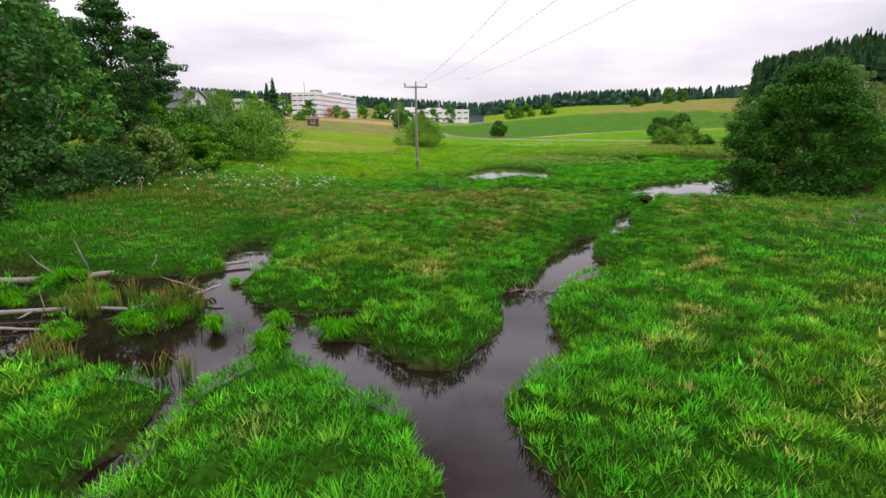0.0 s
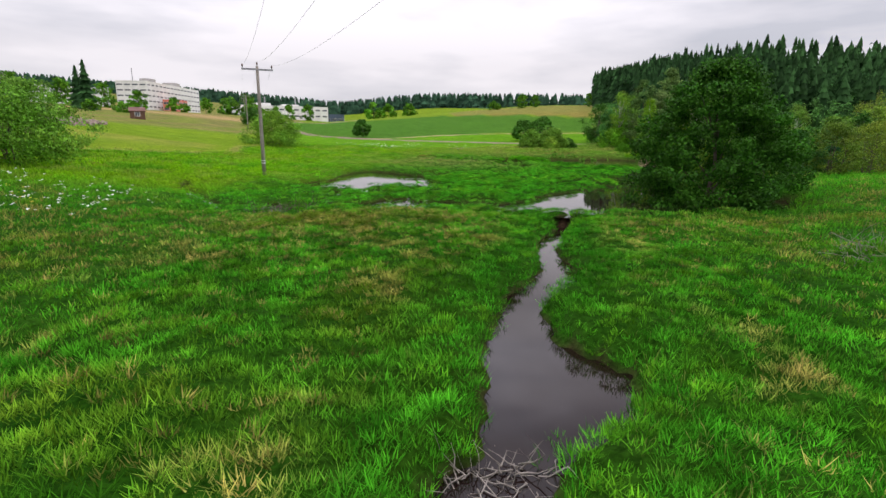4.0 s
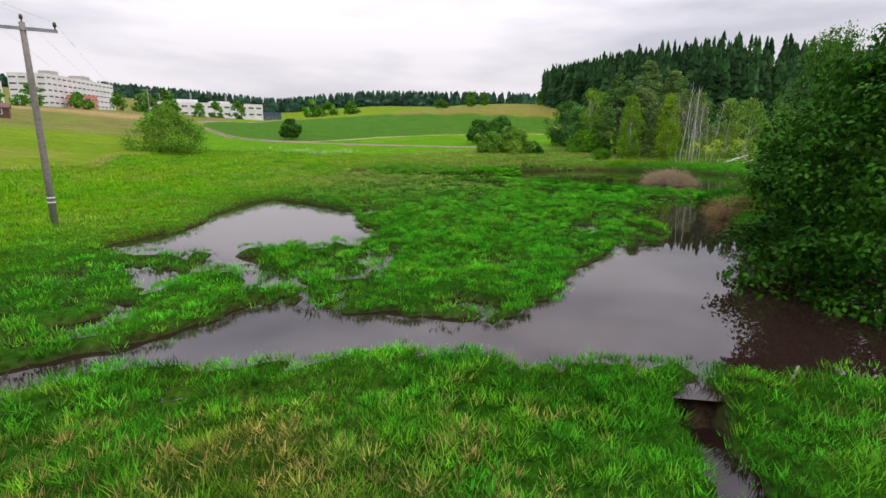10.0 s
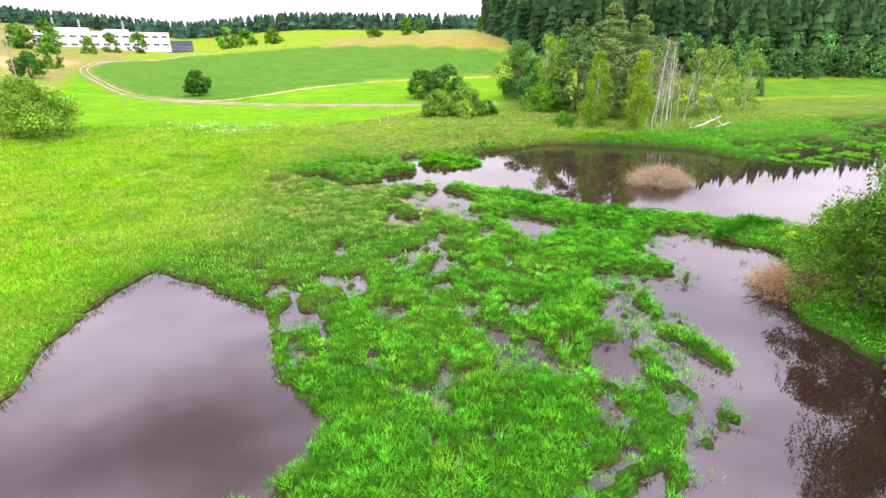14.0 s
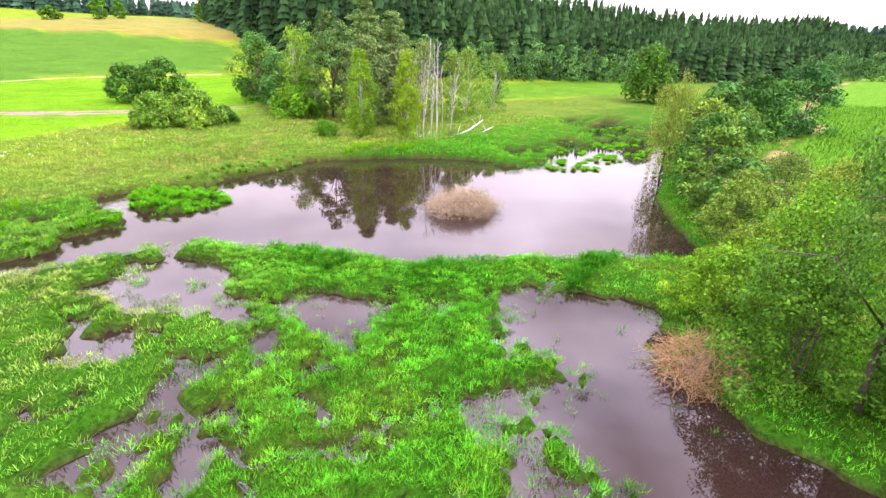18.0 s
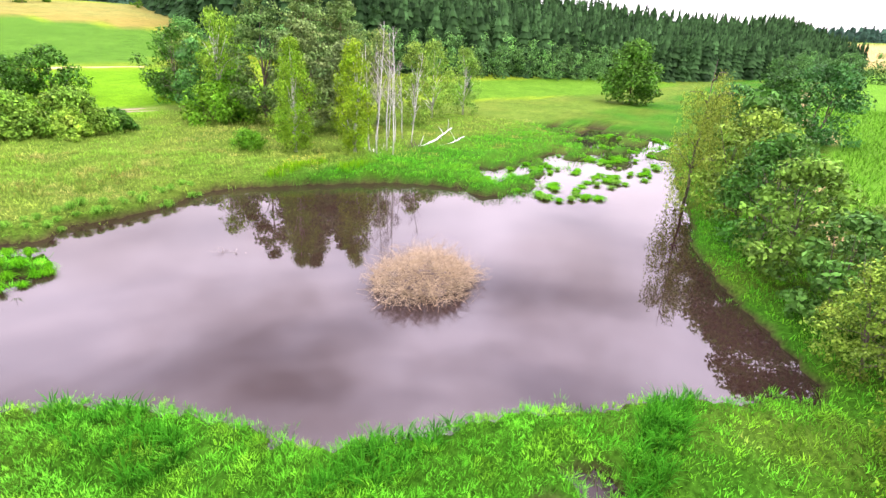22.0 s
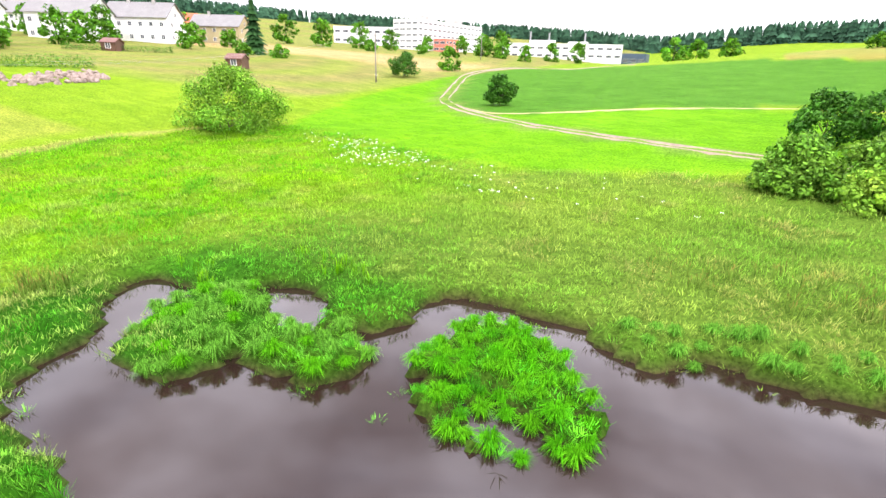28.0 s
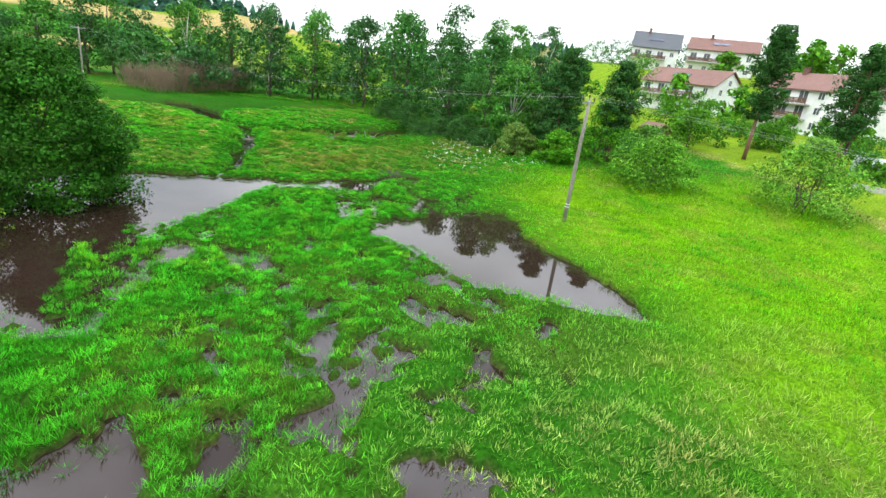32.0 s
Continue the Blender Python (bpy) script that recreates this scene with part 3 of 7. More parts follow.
def zone_tint(x, y, w):
    """The plants' or soil's own colour at a place."""
    col = np.empty(np.shape(x) + (3,))
    n1, n2 = fbm(x, y, 6, 60), fbm(x, y, 1.7, 63)

    def lay(mask, c):
        k = np.clip(mask, 0, 1)[..., None]
        col[:] = col * (1 - k) + np.array(c) * k

    col[:] = (0.03, 0.13, 0.008)
    lay(smooth(0.45, 0.75, n1), (0.07, 0.13, 0.015))
    mown = y - np.interp(x, [p[0] for p in MOWN_LINE[4:]], [p[1] for p in MOWN_LINE[4:]])
    left = np.interp(y, [p[1] for p in MOWN_LINE[:5]], [p[0] for p in MOWN_LINE[:5]]) - x
    cut = np.where(y < 104, left, np.where(x < -12, 1, mown))
    edge = (fbm(x, y, 2, 70) - 0.5) * 1.2
    lay(smooth(-0.3, 0.3, cut + edge), (0.15, 0.25, 0.014))
    lay(smooth(1.0, 4.0, cut + edge) * (0.2 + 0.35 * (np.sin(x * 1.1 + y * 0.35) > 0.2)), (0.18, 0.26, 0.02))
    lay(smooth(-5, 5, inside(x, y, MEADOW)) * smooth(0.3, -0.3, cut + edge), (0.11, 0.24, 0.006))
    lay(0.6 * smooth(0.5, 0.7, n2) * smooth(-5, 5, inside(x, y, MEADOW)) * smooth(0.3, -0.3, cut + edge), (0.15, 0.2, 0.02))
    lay((0.5 + 0.35 * smooth(40, 34, y)) * smooth(0.3, -0.3, cut + edge) * smooth(2, -5, inside(x, y, MEADOW)) * smooth(40, 12, route_distance(x, y)), (0.018, 0.075, 0.005))
    lay(0.7 * smooth(87, 92, y) * smooth(10, 26, x) * smooth(0.3, -0.3, cut + edge), (0.11, 0.17, 0.025))
    stripes = 0.5 + 0.5 * np.sin((y * 0.9 + x * 0.32) * 1.1)
    lay(0.45 * smooth(1.0, 5.0, cut + edge) * smooth(84, 100, y) * smooth(-14, -20, x), (0.25, 0.24, 0.06))
    hay = smooth(128, 140, y - 0.25 * (x + 20)) * smooth(-16, -22, x)
    lay(hay * (0.45 + 0.4 * stripes), (0.2, 0.17, 0.075))
    lay(smooth(195, 205, y - 0.1 * x) * smooth(-24, -30, x) * smooth(245, 235, y), (0.36, 0.26, 0.13))
    lay(smooth(-0.4, 0.4, inside(x, y, GREEN_FIELD) + edge), (0.10, 0.26, 0.006))
    lay(smooth(-0.4, 0.4, inside(x, y, CROP_FIELD) + edge), (0.06, 0.165, 0.016))
    lay(smooth(-0.6, 0.6, inside(x, y, RAPE_FIELD) + edge), (0.23, 0.20, 0.05))
    lay(smooth(-0.6, 0.6, inside(x, y, RAPE_FIELD) + edge) * smooth(250, 262, y + 0.45 * (x - 90)) * (0.4 + 0.5 * stripes), (0.20, 0.22, 0.06))
    lay(smooth(-0.6, 0.6, inside(x, y, CORN_FIELD) + edge), (0.08, 0.22, 0.016))
    lay(smooth(-0.6, 0.6, inside(x, y, FAR_GREEN) + edge), (0.075, 0.19, 0.014))
    strips = 0.5 + 0.5 * np.sin(y * 0.035 + 0.4 * np.sin(x * 0.01))
    lay(smooth(400, 430, x) * smooth(140, 100, y), (0.12, 0.20, 0.03))
    lay(smooth(440, 470, x) * smooth(620, 580, x) * smooth(140, 100, y) * smooth(0.35, 0.5, strips), (0.40, 0.29, 0.13))
    lay(smooth(-150, -200, y) * smooth(0.5, 0.62, 0.5 + 0.5 * np.sin(y * 0.03 + x * 0.012)), (0.34, 0.27, 0.12))
    lay(0.6 * smooth(1.1, 0.4, along(x, y, MOWN_LINE[:6]) + edge), (0.27, 0.26, 0.08))
    verge = inside(x, y, CORN_FIELD)
    lay(0.8 * smooth(-3.2, -1.6, verge + edge) * smooth(0.2, -0.6, verge + edge) * smooth(0.4, 0.55, fbm(x, y, 9, 64)), (0.33, 0.24, 0.13))
    track = along(x, y, TRACK)
    lay(0.7 * smooth(2.4, 1.2, track + edge * 0.3), (0.14, 0.18, 0.05))
    lay(smooth(-0.05, 0.05, w), (0.04, 0.026, 0.017))
    return col


gx, gy = axis(-14, 52, 0.34, -2600, 2600, 1.09), axis(0, 92, 0.34, -1500, 2900, 1.09)
GX, GY = np.meshgrid(gx, gy)
near = (GX > -26) & (GX < 110) & (GY > -25) & (GY < 102)
GW = np.full(GX.shape, -9.0)
GW[near] = wet(GX[near], GY[near])
GZ = ground(GX, GY, GW)
ny, nx = GX.shape
idx = np.arange(nx * ny).reshape(ny, nx)
quads = np.stack([idx[:-1, :-1], idx[:-1, 1:], idx[1:, 1:], idx[1:, :-1]], -1).reshape(-1, 4)
soil = put("ground", raw_mesh("ground", np.stack([GX, GY, GZ], -1).reshape(-1, 3), quads, zone_tint(GX, GY, GW).reshape(-1, 3), True), M_GROUND)
tagged(soil, "wet valley meadow, mown grass and crop fields", "ground", kind="structure")


M_STREAM = water_material("dark_stream_water", 0.4, 1.33)


def water_sheet(name, label, xs, upper):
    bm = bmesh.new()
    rows = []
    for x in xs:
        y = float(dam_y(x)) + (0.1 if upper else -0.1)
        a, b = (y, 104.0) if upper else (-26.0, y)
        z = 0.0 if upper else -0.5
        rows.append((bm.verts.new((x, a, z)), bm.verts.new((x, b, z))))
    for p, q in zip(rows, rows[1:]):
        bm.faces.new((p[0], q[0], q[1], p[1]))
    return tagged(part(name, bm, M_WATER if upper else M_STREAM), label, "water", kind="structure")


water_sheet("water", "still peat-brown pond water above the beaver dam", np.linspace(-24, 108, 45), True)
water_sheet("water", "dark brown stream water below the beaver dam", np.linspace(-24, 40, 33), False)


# ---- plants ----
RNG = np.random.default_rng(7)


def blades(name, label, category, xs, ys, zs, tints, height, spread, count, width, lean=0.5, segments=2, tip=None, rise=None):
    """Tufts of bent grass blades, joined: one tuft at each place, rooted in the hummock that rises there."""
    n = len(xs)
    N = n * count
    rep = np.repeat(np.arange(n), count)
    ang = RNG.uniform(0, 2 * np.pi, N)
    off = RNG.uniform(0, 1, N) ** 0.5 * spread[rep]
    bx, by = xs[rep] + np.cos(ang) * off, ys[rep] + np.sin(ang) * off
    bz = zs[rep] - 0.03 + (0 if rise is None else rise[rep])
    h = height[rep] * RNG.uniform(0.55, 1.15, N)
    way = ang + RNG.normal(0, 0.7, N)
    out = h * lean * RNG.uniform(0.25, 1.2, N)
    side = way + np.pi / 2
    wd = width * RNG.uniform(0.7, 1.3, N) * (0.6 + 0.5 * h / max(height.max(), 1e-3))
    sx, sy = np.cos(side) * wd, np.sin(side) * wd
    dx, dy = np.cos(way), np.sin(way)
    base = np.stack([bx, by, bz], -1)
    s = np.stack([sx, sy, 0 * sx], -1)
    mid = base + np.stack([dx * out * 0.35, dy * out * 0.35, h * 0.62], -1)
    top = base + np.stack([dx * out, dy * out, h * (1 - 0.25 * lean * RNG.uniform(0, 1, N))], -1)
    # Shade among the blades is painted in: roots tinted darker than tips.
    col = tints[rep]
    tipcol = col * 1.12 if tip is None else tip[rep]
    if segments == 2:
        verts = np.stack([base - s * 0.6, base + s * 0.6, mid + s, mid - s, top], 1).reshape(-1, 3)
        k = np.arange(N)[:, None] * 5
        faces = np.concatenate([k + [[0, 1, 2]], k + [[0, 2, 3]], k + [[3, 2, 4]]])
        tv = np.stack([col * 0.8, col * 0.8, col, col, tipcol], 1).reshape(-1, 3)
    else:
        verts = np.stack([base - s, base + s, top], 1).reshape(-1, 3)
        faces = np.arange(N)[:, None] * 3 + [[0, 1, 2]]
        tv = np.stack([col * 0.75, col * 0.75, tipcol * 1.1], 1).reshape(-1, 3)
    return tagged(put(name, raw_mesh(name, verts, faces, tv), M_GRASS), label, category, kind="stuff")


def scatter(step, lo, hi, keep):
    """Jittered places on a grid; keep tells which stay."""
    x, y = np.meshgrid(np.arange(lo[0], hi[0], step), np.arange(lo[1], hi[1], step))
    x = (x + RNG.uniform(-0.5, 0.5, x.shape) * step).ravel()
    y = (y + RNG.uniform(-0.5, 0.5, y.shape) * step).ravel()
    k = keep(x, y)
    return x[k], y[k]


def band(a, b):
    return lambda x, y: (lambda d: (d >= a) & (d < b))(route_distance(x, y))


def meadow_colour(x, y, w):
    """The grass's own colour by place: sedge green by the water, yellow-green meadow, straw seed heads."""
    n1, n2, n3 = fbm(x, y, 7, 90), fbm(x, y, 2.2, 93), fbm(x, y, 0.8, 95, 2)
    own = cells(x, y, 0.62, 33)[1]
    c = np.empty((len(x), 3))
    c[:] = (0.078, 0.39, 0.018)
    deep, olive, straw, lime = (0.036, 0.25, 0.01), (0.17, 0.27, 0.02), (0.44, 0.34, 0.11), (0.215, 0.46, 0.003)

    def lay(k, v):
        k = np.clip(k, 0, 1)[:, None]
        c[:] = c * (1 - k) + np.array(v) * k

    lay(0.7 * smooth(0.55, 0.95, own), (0.14, 0.36, 0.016))
    lay(0.75 * smooth(0.35, 0.0, own), deep)
    lay(0.6 * smooth(0.5, 0.7, n2), deep)
    dry = smooth(0.7, 2.6, -w)
    mead = smooth(-5, 5, inside(x, y, MEADOW) + (n2 - 0.5) * 6)
    lay(mead * (0.6 + 0.4 * smooth(0.3, 0.7, n1)), lime)
    lay(mead * 0.4 * smooth(0.5, 0.7, n1), olive)
    lay(dry * (0.75 - 0.35 * mead) * smooth(0.52, 0.72, n1 * 0.6 + n2 * 0.4), olive)
    lay(dry * (0.8 - 0.3 * mead) * smooth(0.58, 0.74, n2 * 0.6 + n3 * 0.4), straw)
    lay(dry * smooth(40, 36, y) * (0.08 + 0.65 * smooth(20, 30, y)) * smooth(0.42, 0.62, n1 * 0.5 + n2 * 0.5), olive)
    fleck = RNG.uniform(0, 1, len(x))
    lay(dry * smooth(46, 40, y) * (fleck < 0.05 + 0.2 * smooth(24, 30, y) * smooth(39, 36, y)) * 0.85, straw)
    patch, sort = cells(x, y, 2.6, 37)
    inland = np.maximum(mead, smooth(86, 91, y))
    lay(0.7 * inland * (sort < 0.3) * smooth(0.1, 0.5, patch), (0.045, 0.26, 0.014))
    lay(0.65 * inland * (sort > 0.8) * smooth(0.2, 0.7, patch), (0.28, 0.33, 0.08))
    lay(0.4 * mead * smooth(0.42, 0.6, n2 * 0.6 + n3 * 0.4), (0.085, 0.33, 0.006))
    lay(0.6 * mead * smooth(0.62, 0.75, n1 * 0.4 + n2 * 0.6), (0.30, 0.33, 0.06))
    lay(0.8 * smooth(1.6, 0.5, along(x, y, MOWN_LINE[:6]) + (n3 - 0.5) * 1.5), (0.36, 0.33, 0.10))
    upland = smooth(87, 92, y) * smooth(10, 26, x)
    lay(upland * (0.5 + 0.4 * smooth(0.4, 0.65, n1)), (0.26, 0.36, 0.06))
    lay(upland * 0.6 * smooth(0.52, 0.72, n2 * 0.7 + n1 * 0.3), (0.33, 0.29, 0.11))
    heath = np.exp(-((x - 13) ** 2 + (y - 74) ** 2) / 60) + np.exp(-((x - 17) ** 2 + (y - 80) ** 2) / 40) + 0.8 * np.exp(-((x - 19) ** 2 + (y - 73) ** 2) / 30)
    lay(0.8 * np.clip(heath, 0, 1) * smooth(0.32, 0.56, n2 * 0.5 + n3 * 0.5), (0.29, 0.31, 0.10))
    lay(0.6 * np.clip(heath, 0, 1) * smooth(0.55, 0.3, own), (0.15, 0.32, 0.03))
    v = 0.6 - 0.48 * smooth(6, 22, route_distance(x, y))
    c *= 1 - (0.22 * smooth(40, 35, y) * smooth(14, 24, y))[:, None]
    return c * (RNG.uniform(1 - v, 1 + v, len(x)) * (1 + 1.7 * v * (n3 - 0.5)))[:, None]


def grass_field(name, label, step, a, b, count, segs, width, lo, hi, scale=1.0):
    x, y = scatter(step, lo, hi, band(a, b))
    w = wet(x, y)
    shoal = smooth(-0.8, 0.6, np.maximum(np.maximum(inside(x, y, SEDGE_SHOAL), inside(x, y, SEDGE_FRINGE)), np.minimum(inside(x, y, MARSH), 1.0) - 0.3))
    shoal = np.maximum(shoal, 0.45 * smooth(-0.5, 0.5, inside(x, y, REACH)) * smooth(52, 56, y))
    inlet = smooth(-1.5, 0.5, np.maximum(inside(x, y, SHALLOW), inside(x, y, UPPER_POOL)))
    sprout = smooth(0.48, 0.64, fbm(x, y, 0.8, 171, 3))
    sel = (w < 0.02) | ((w < 1.6) & (RNG.uniform(0, 1, len(x)) < (0.4 * np.exp(-w * 4.5) + 0.5 * np.maximum(shoal, inlet)) * sprout))
    mow = np.where(y < 104, np.interp(y, [p[1] for p in MOWN_LINE[:5]], [p[0] for p in MOWN_LINE[:5]]) - x,
                   np.where(x < -12, 1, y - np.interp(x, [p[0] for p in MOWN_LINE[4:]], [p[1] for p in MOWN_LINE[4:]])))
    sel &= mow < 0.2
    verge = inside(x, y, CORN_FIELD)
    sel &= (verge < -2.8) | ((verge < 0) & (fbm(x, y, 9, 64) < 0.5))
    x, y, w = x[sel], y[sel], w[sel]
    z = np.maximum(ground(x, y, w), level(x, y) - 0.03)
    lush, (tuft, own) = fbm(x, y, 3.5, 110), cells(x, y, 0.62, 33)
    big = cells(x, y, 1.9, 35)[0]
    gap = (tuft > 0.16) | (RNG.uniform(0, 1, len(x)) < 0.6) | (w > -0.35)
    x, y, w, z, lush, tuft, own, big = (v[gap] for v in (x, y, w, z, lush, tuft, own, big))
    edge = smooth(0.9, 0.1, -w) * (w < 0.02)
    tall = 0.6 + 0.5 * own + 0.3 * edge
    rise = np.where(w < 0.02, (0.03 + 0.24 * np.sqrt(tuft)) * tall * (0.7 + 0.3 * smooth(39, 36, y)), 0)
    rise = rise * (1 - 0.4 * smooth(2.5, 0.6, np.abs(y - dam_y(x)))) * (0.1 + 0.9 * smooth(0.0, 0.32, -w))
    far = smooth(10, 26, route_distance(x, y))
    h = (0.085 + 0.045 * smooth(0.3, 0.75, lush) + 0.07 * tuft + 0.06 * smooth(0.3, 0.0, -w) + far * 0.2 * big) * np.where(w > 0.02, 1.1, 1) * scale
    spread = np.full(len(x), step * 0.75)
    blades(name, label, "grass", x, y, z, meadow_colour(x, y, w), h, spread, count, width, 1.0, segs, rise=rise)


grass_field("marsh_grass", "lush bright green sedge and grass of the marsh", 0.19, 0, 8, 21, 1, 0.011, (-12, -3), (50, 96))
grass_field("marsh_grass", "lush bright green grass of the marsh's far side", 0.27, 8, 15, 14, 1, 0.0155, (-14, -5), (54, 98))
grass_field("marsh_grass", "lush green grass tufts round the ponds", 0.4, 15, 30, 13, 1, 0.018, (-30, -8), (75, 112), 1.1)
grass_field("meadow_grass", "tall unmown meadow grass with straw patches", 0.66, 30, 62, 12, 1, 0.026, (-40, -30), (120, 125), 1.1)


def tube_mesh(name, limbs, sides=6):
    bm = bmesh.new()
    for pts, radii in limbs:
        tube(bm, pts, radii, sides)
    me = bpy.data.meshes.new(name)
    bm.to_mesh(me)
    bm.free()
    return me


def leaf_cloud(centres, radii, per, size, tint, rng, squash=0.8, droop=0.0, vary=0.3):
    """Leaves as small bent blades of foliage on the outer part of many clumps. Returns vertices, faces and tints."""
    k = len(centres)
    n = k * per
    rep = np.repeat(np.arange(k), per)
    d = rng.normal(size=(n, 3))
    d /= np.linalg.norm(d, axis=1, keepdims=True)
    r = rng.uniform(0.35, 1.0, n) ** 0.6
    p = centres[rep] + d * (r * radii[rep])[:, None] * [1, 1, squash]
    p[:, 2] -= droop * rng.uniform(0, 1, n) ** 2 * radii[rep]
    nrm = d + rng.normal(size=(n, 3)) * 0.55 + [0, 0, 0.35]
    nrm /= np.linalg.norm(nrm, axis=1, keepdims=True)
    a = np.cross(nrm, rng.normal(size=(n, 3)))
    a /= np.linalg.norm(a, axis=1, keepdims=True) + 1e-9
    if droop > 0:
        a = a * (1 - droop) + np.array([0, 0, -1.0]) * droop
    b = np.cross(nrm, a)
    s = size * rng.uniform(0.6, 1.3, n)[:, None]
    v = np.stack([p - a * s, p + b * s * 0.55 + nrm * s * 0.12, p + a * s, p - b * s * 0.55 + nrm * s * 0.12], 1)
    clump = rng.uniform(1 - vary, 1 + vary, (k, 1)) * (1 + rng.normal(0, 0.05, (k, 3)))
    t = np.array(tint) * 1.25 * clump[rep]
    return v.reshape(-1, 3), np.arange(4 * n).reshape(-1, 4), np.repeat(t, 4, axis=0)


def crown_points(rng, h, r, low, lobes, shape):
    """Clump centres of a crown: shape gives the crown's relative radius over its height."""
    z = low + (h - low) * rng.uniform(0.02, 0.97, lobes)
    rel = np.interp((z - low) / (h - low), np.linspace(0, 1, len(shape)), shape)
    ang = rng.uniform(0, 2 * np.pi, lobes)
    wob = 1 + 0.28 * np.sin(ang * 3 + z * 1.3 + rng.uniform(0, 6)) * rng.uniform(0.3, 1)
    rad = r * rel * wob * np.sqrt(rng.uniform(0.18, 1.0, lobes))
    return np.stack([np.cos(ang) * rad, np.sin(ang) * rad, z], -1)


ROUND = (0.55, 0.92, 1.0, 0.95, 0.8, 0.5, 0.15)
TALL = (0.5, 0.85, 1.0, 0.9, 0.72, 0.45, 0.12)
DOME = (0.95, 1.0, 0.95, 0.8, 0.5, 0.1)
PINE = (0.35, 0.6, 0.75, 1.0, 0.95, 0.6, 0.2)


def broadleaf(name, label, x, y, h, r, tint=(0.06, 0.14, 0.02), shape=ROUND, low=None, lobes=60, per=90, leaf=0.13, clump=None,
              stems=1, bark=None, droop=0.0, seed=0, category="tree", group="", mat=None, lean=0.0, apart=False, squash=0.8):
    rng = np.random.default_rng(1000 + seed)
    low = h * 0.16 if low is None else low
    thing = new(name)
    thing.matrix_basis = Matrix.Translation((x, y, float(ground(x, y)) - 0.05))
    pts = crown_points(rng, h, r, low, lobes, shape)
    pts[:, 0] += lean * pts[:, 2]
    rad = rng.uniform(0.7, 1.3, lobes) * (clump or r * 0.3)
    limbs = []
    for s in range(stems):
        bx, by = (rng.normal(0, 0.12 * r, 2) if stems > 1 else (0, 0))
        tx, ty = bx * 3 + lean * h + rng.normal(0, 0.03 * h), by * 3 + rng.normal(0, 0.03 * h)
        r0 = h * (0.009 if stems > 1 else 0.013)
        ks = np.linspace(0, 1, 6)
        line = [(bx + (tx - bx) * k**1.5 + rng.normal(0, 0.01 * h), by + (ty - by) * k**1.5 + rng.normal(0, 0.01 * h), k * h * 0.88) for k in ks]
        limbs.append((line, [r0 * (1.25 - 1.15 * k) for k in ks]))
        for c in pts[rng.choice(lobes, min(lobes, 14 // stems + 3), replace=False)]:
            k = np.clip((c[2] / h) * 0.62 + rng.uniform(-0.1, 0.05), 0.08, 0.8)
            j = k * 5
            a, b = np.array(line[int(j)]), np.array(line[min(int(j) + 1, 5)])
            st = a + (b - a) * (j - int(j))
            midp = (st + c) / 2 + [0, 0, 0.05 * h]
            limbs.append(([tuple(st), tuple(midp), tuple(c)], [r0 * 0.5 * (1 - k * 0.6), r0 * 0.26, r0 * 0.08]))
    if apart:
        put("trunk", tube_mesh("trunk", limbs[:1], 8), bark or M_BARK, thing)
        for lm in limbs[1:]:
            put("limb", tube_mesh("limb", [lm], 5), bark or M_BARK, thing)
    else:
        put("trunk", tube_mesh("trunk", limbs, 6 if per > 70 else 4), bark or M_BARK, thing)
    v, f, t = leaf_cloud(pts, rad, per, leaf, tint, rng, squash, droop)
    put("crown", raw_mesh("crown", v, f, t), mat or M_LEAF, thing)
    return tagged(thing, label, category, group)


def conifer_arrays(rng, h, r, tiers, arms, tint, low=0.06):
    """Overlapping ragged skirts of needles, narrower towards the top."""
    V, T, F, off = [], [], [], 0
    for i in range(tiers):
        k = (i + rng.uniform(0, 0.4)) / tiers
        z = h * (low + (1 - low) * k)
        rad = r * (1 - k) ** 0.75 * rng.uniform(0.85, 1.12) + 0.1
        n = 2 * max(5, int(arms * (1 - 0.45 * k)))
        ang = rng.uniform(0, 6.28) + np.arange(n) * 2 * np.pi / n + rng.normal(0, 0.08, n)
        ln = rad * np.where(np.arange(n) % 2 == 0, rng.uniform(0.85, 1.2, n), rng.uniform(0.4, 0.62, n))
        rim = np.stack([np.cos(ang) * ln, np.sin(ang) * ln, z - ln * rng.uniform(0.25, 0.5, n)], -1)
        top = np.array([[0, 0, min(h, z + h * 1.5 / tiers)]])
        V.append(np.concatenate([rim, top]))
        a = np.arange(n)
        F.append(np.stack([a, (a + 1) % n, np.full(n, n)], -1) + off)
        # Each skirt's tint runs from a darker centre to a lighter, uneven rim.
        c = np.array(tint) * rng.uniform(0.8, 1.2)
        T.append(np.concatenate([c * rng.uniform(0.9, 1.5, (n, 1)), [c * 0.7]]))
        off += n + 1
    return np.concatenate(V), np.concatenate(F), np.concatenate(T)


def conifer(name, label, x, y, h, r, tint=(0.02, 0.06, 0.018), tiers=22, arms=12, seed=0, group=""):
    rng = np.random.default_rng(2000 + seed)
    thing = new(name)
    thing.matrix_basis = Matrix.Translation((x, y, float(ground(x, y)) - 0.05))
    put("trunk", tube_mesh("trunk", [([(0, 0, 0), (0, 0, h * 0.5), (0, 0, h * 0.97)], [h * 0.018, h * 0.011, h * 0.002])]), M_BARK, thing)
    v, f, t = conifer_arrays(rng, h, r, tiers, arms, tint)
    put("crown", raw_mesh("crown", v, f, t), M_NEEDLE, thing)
    return tagged(thing, label, "tree", group)


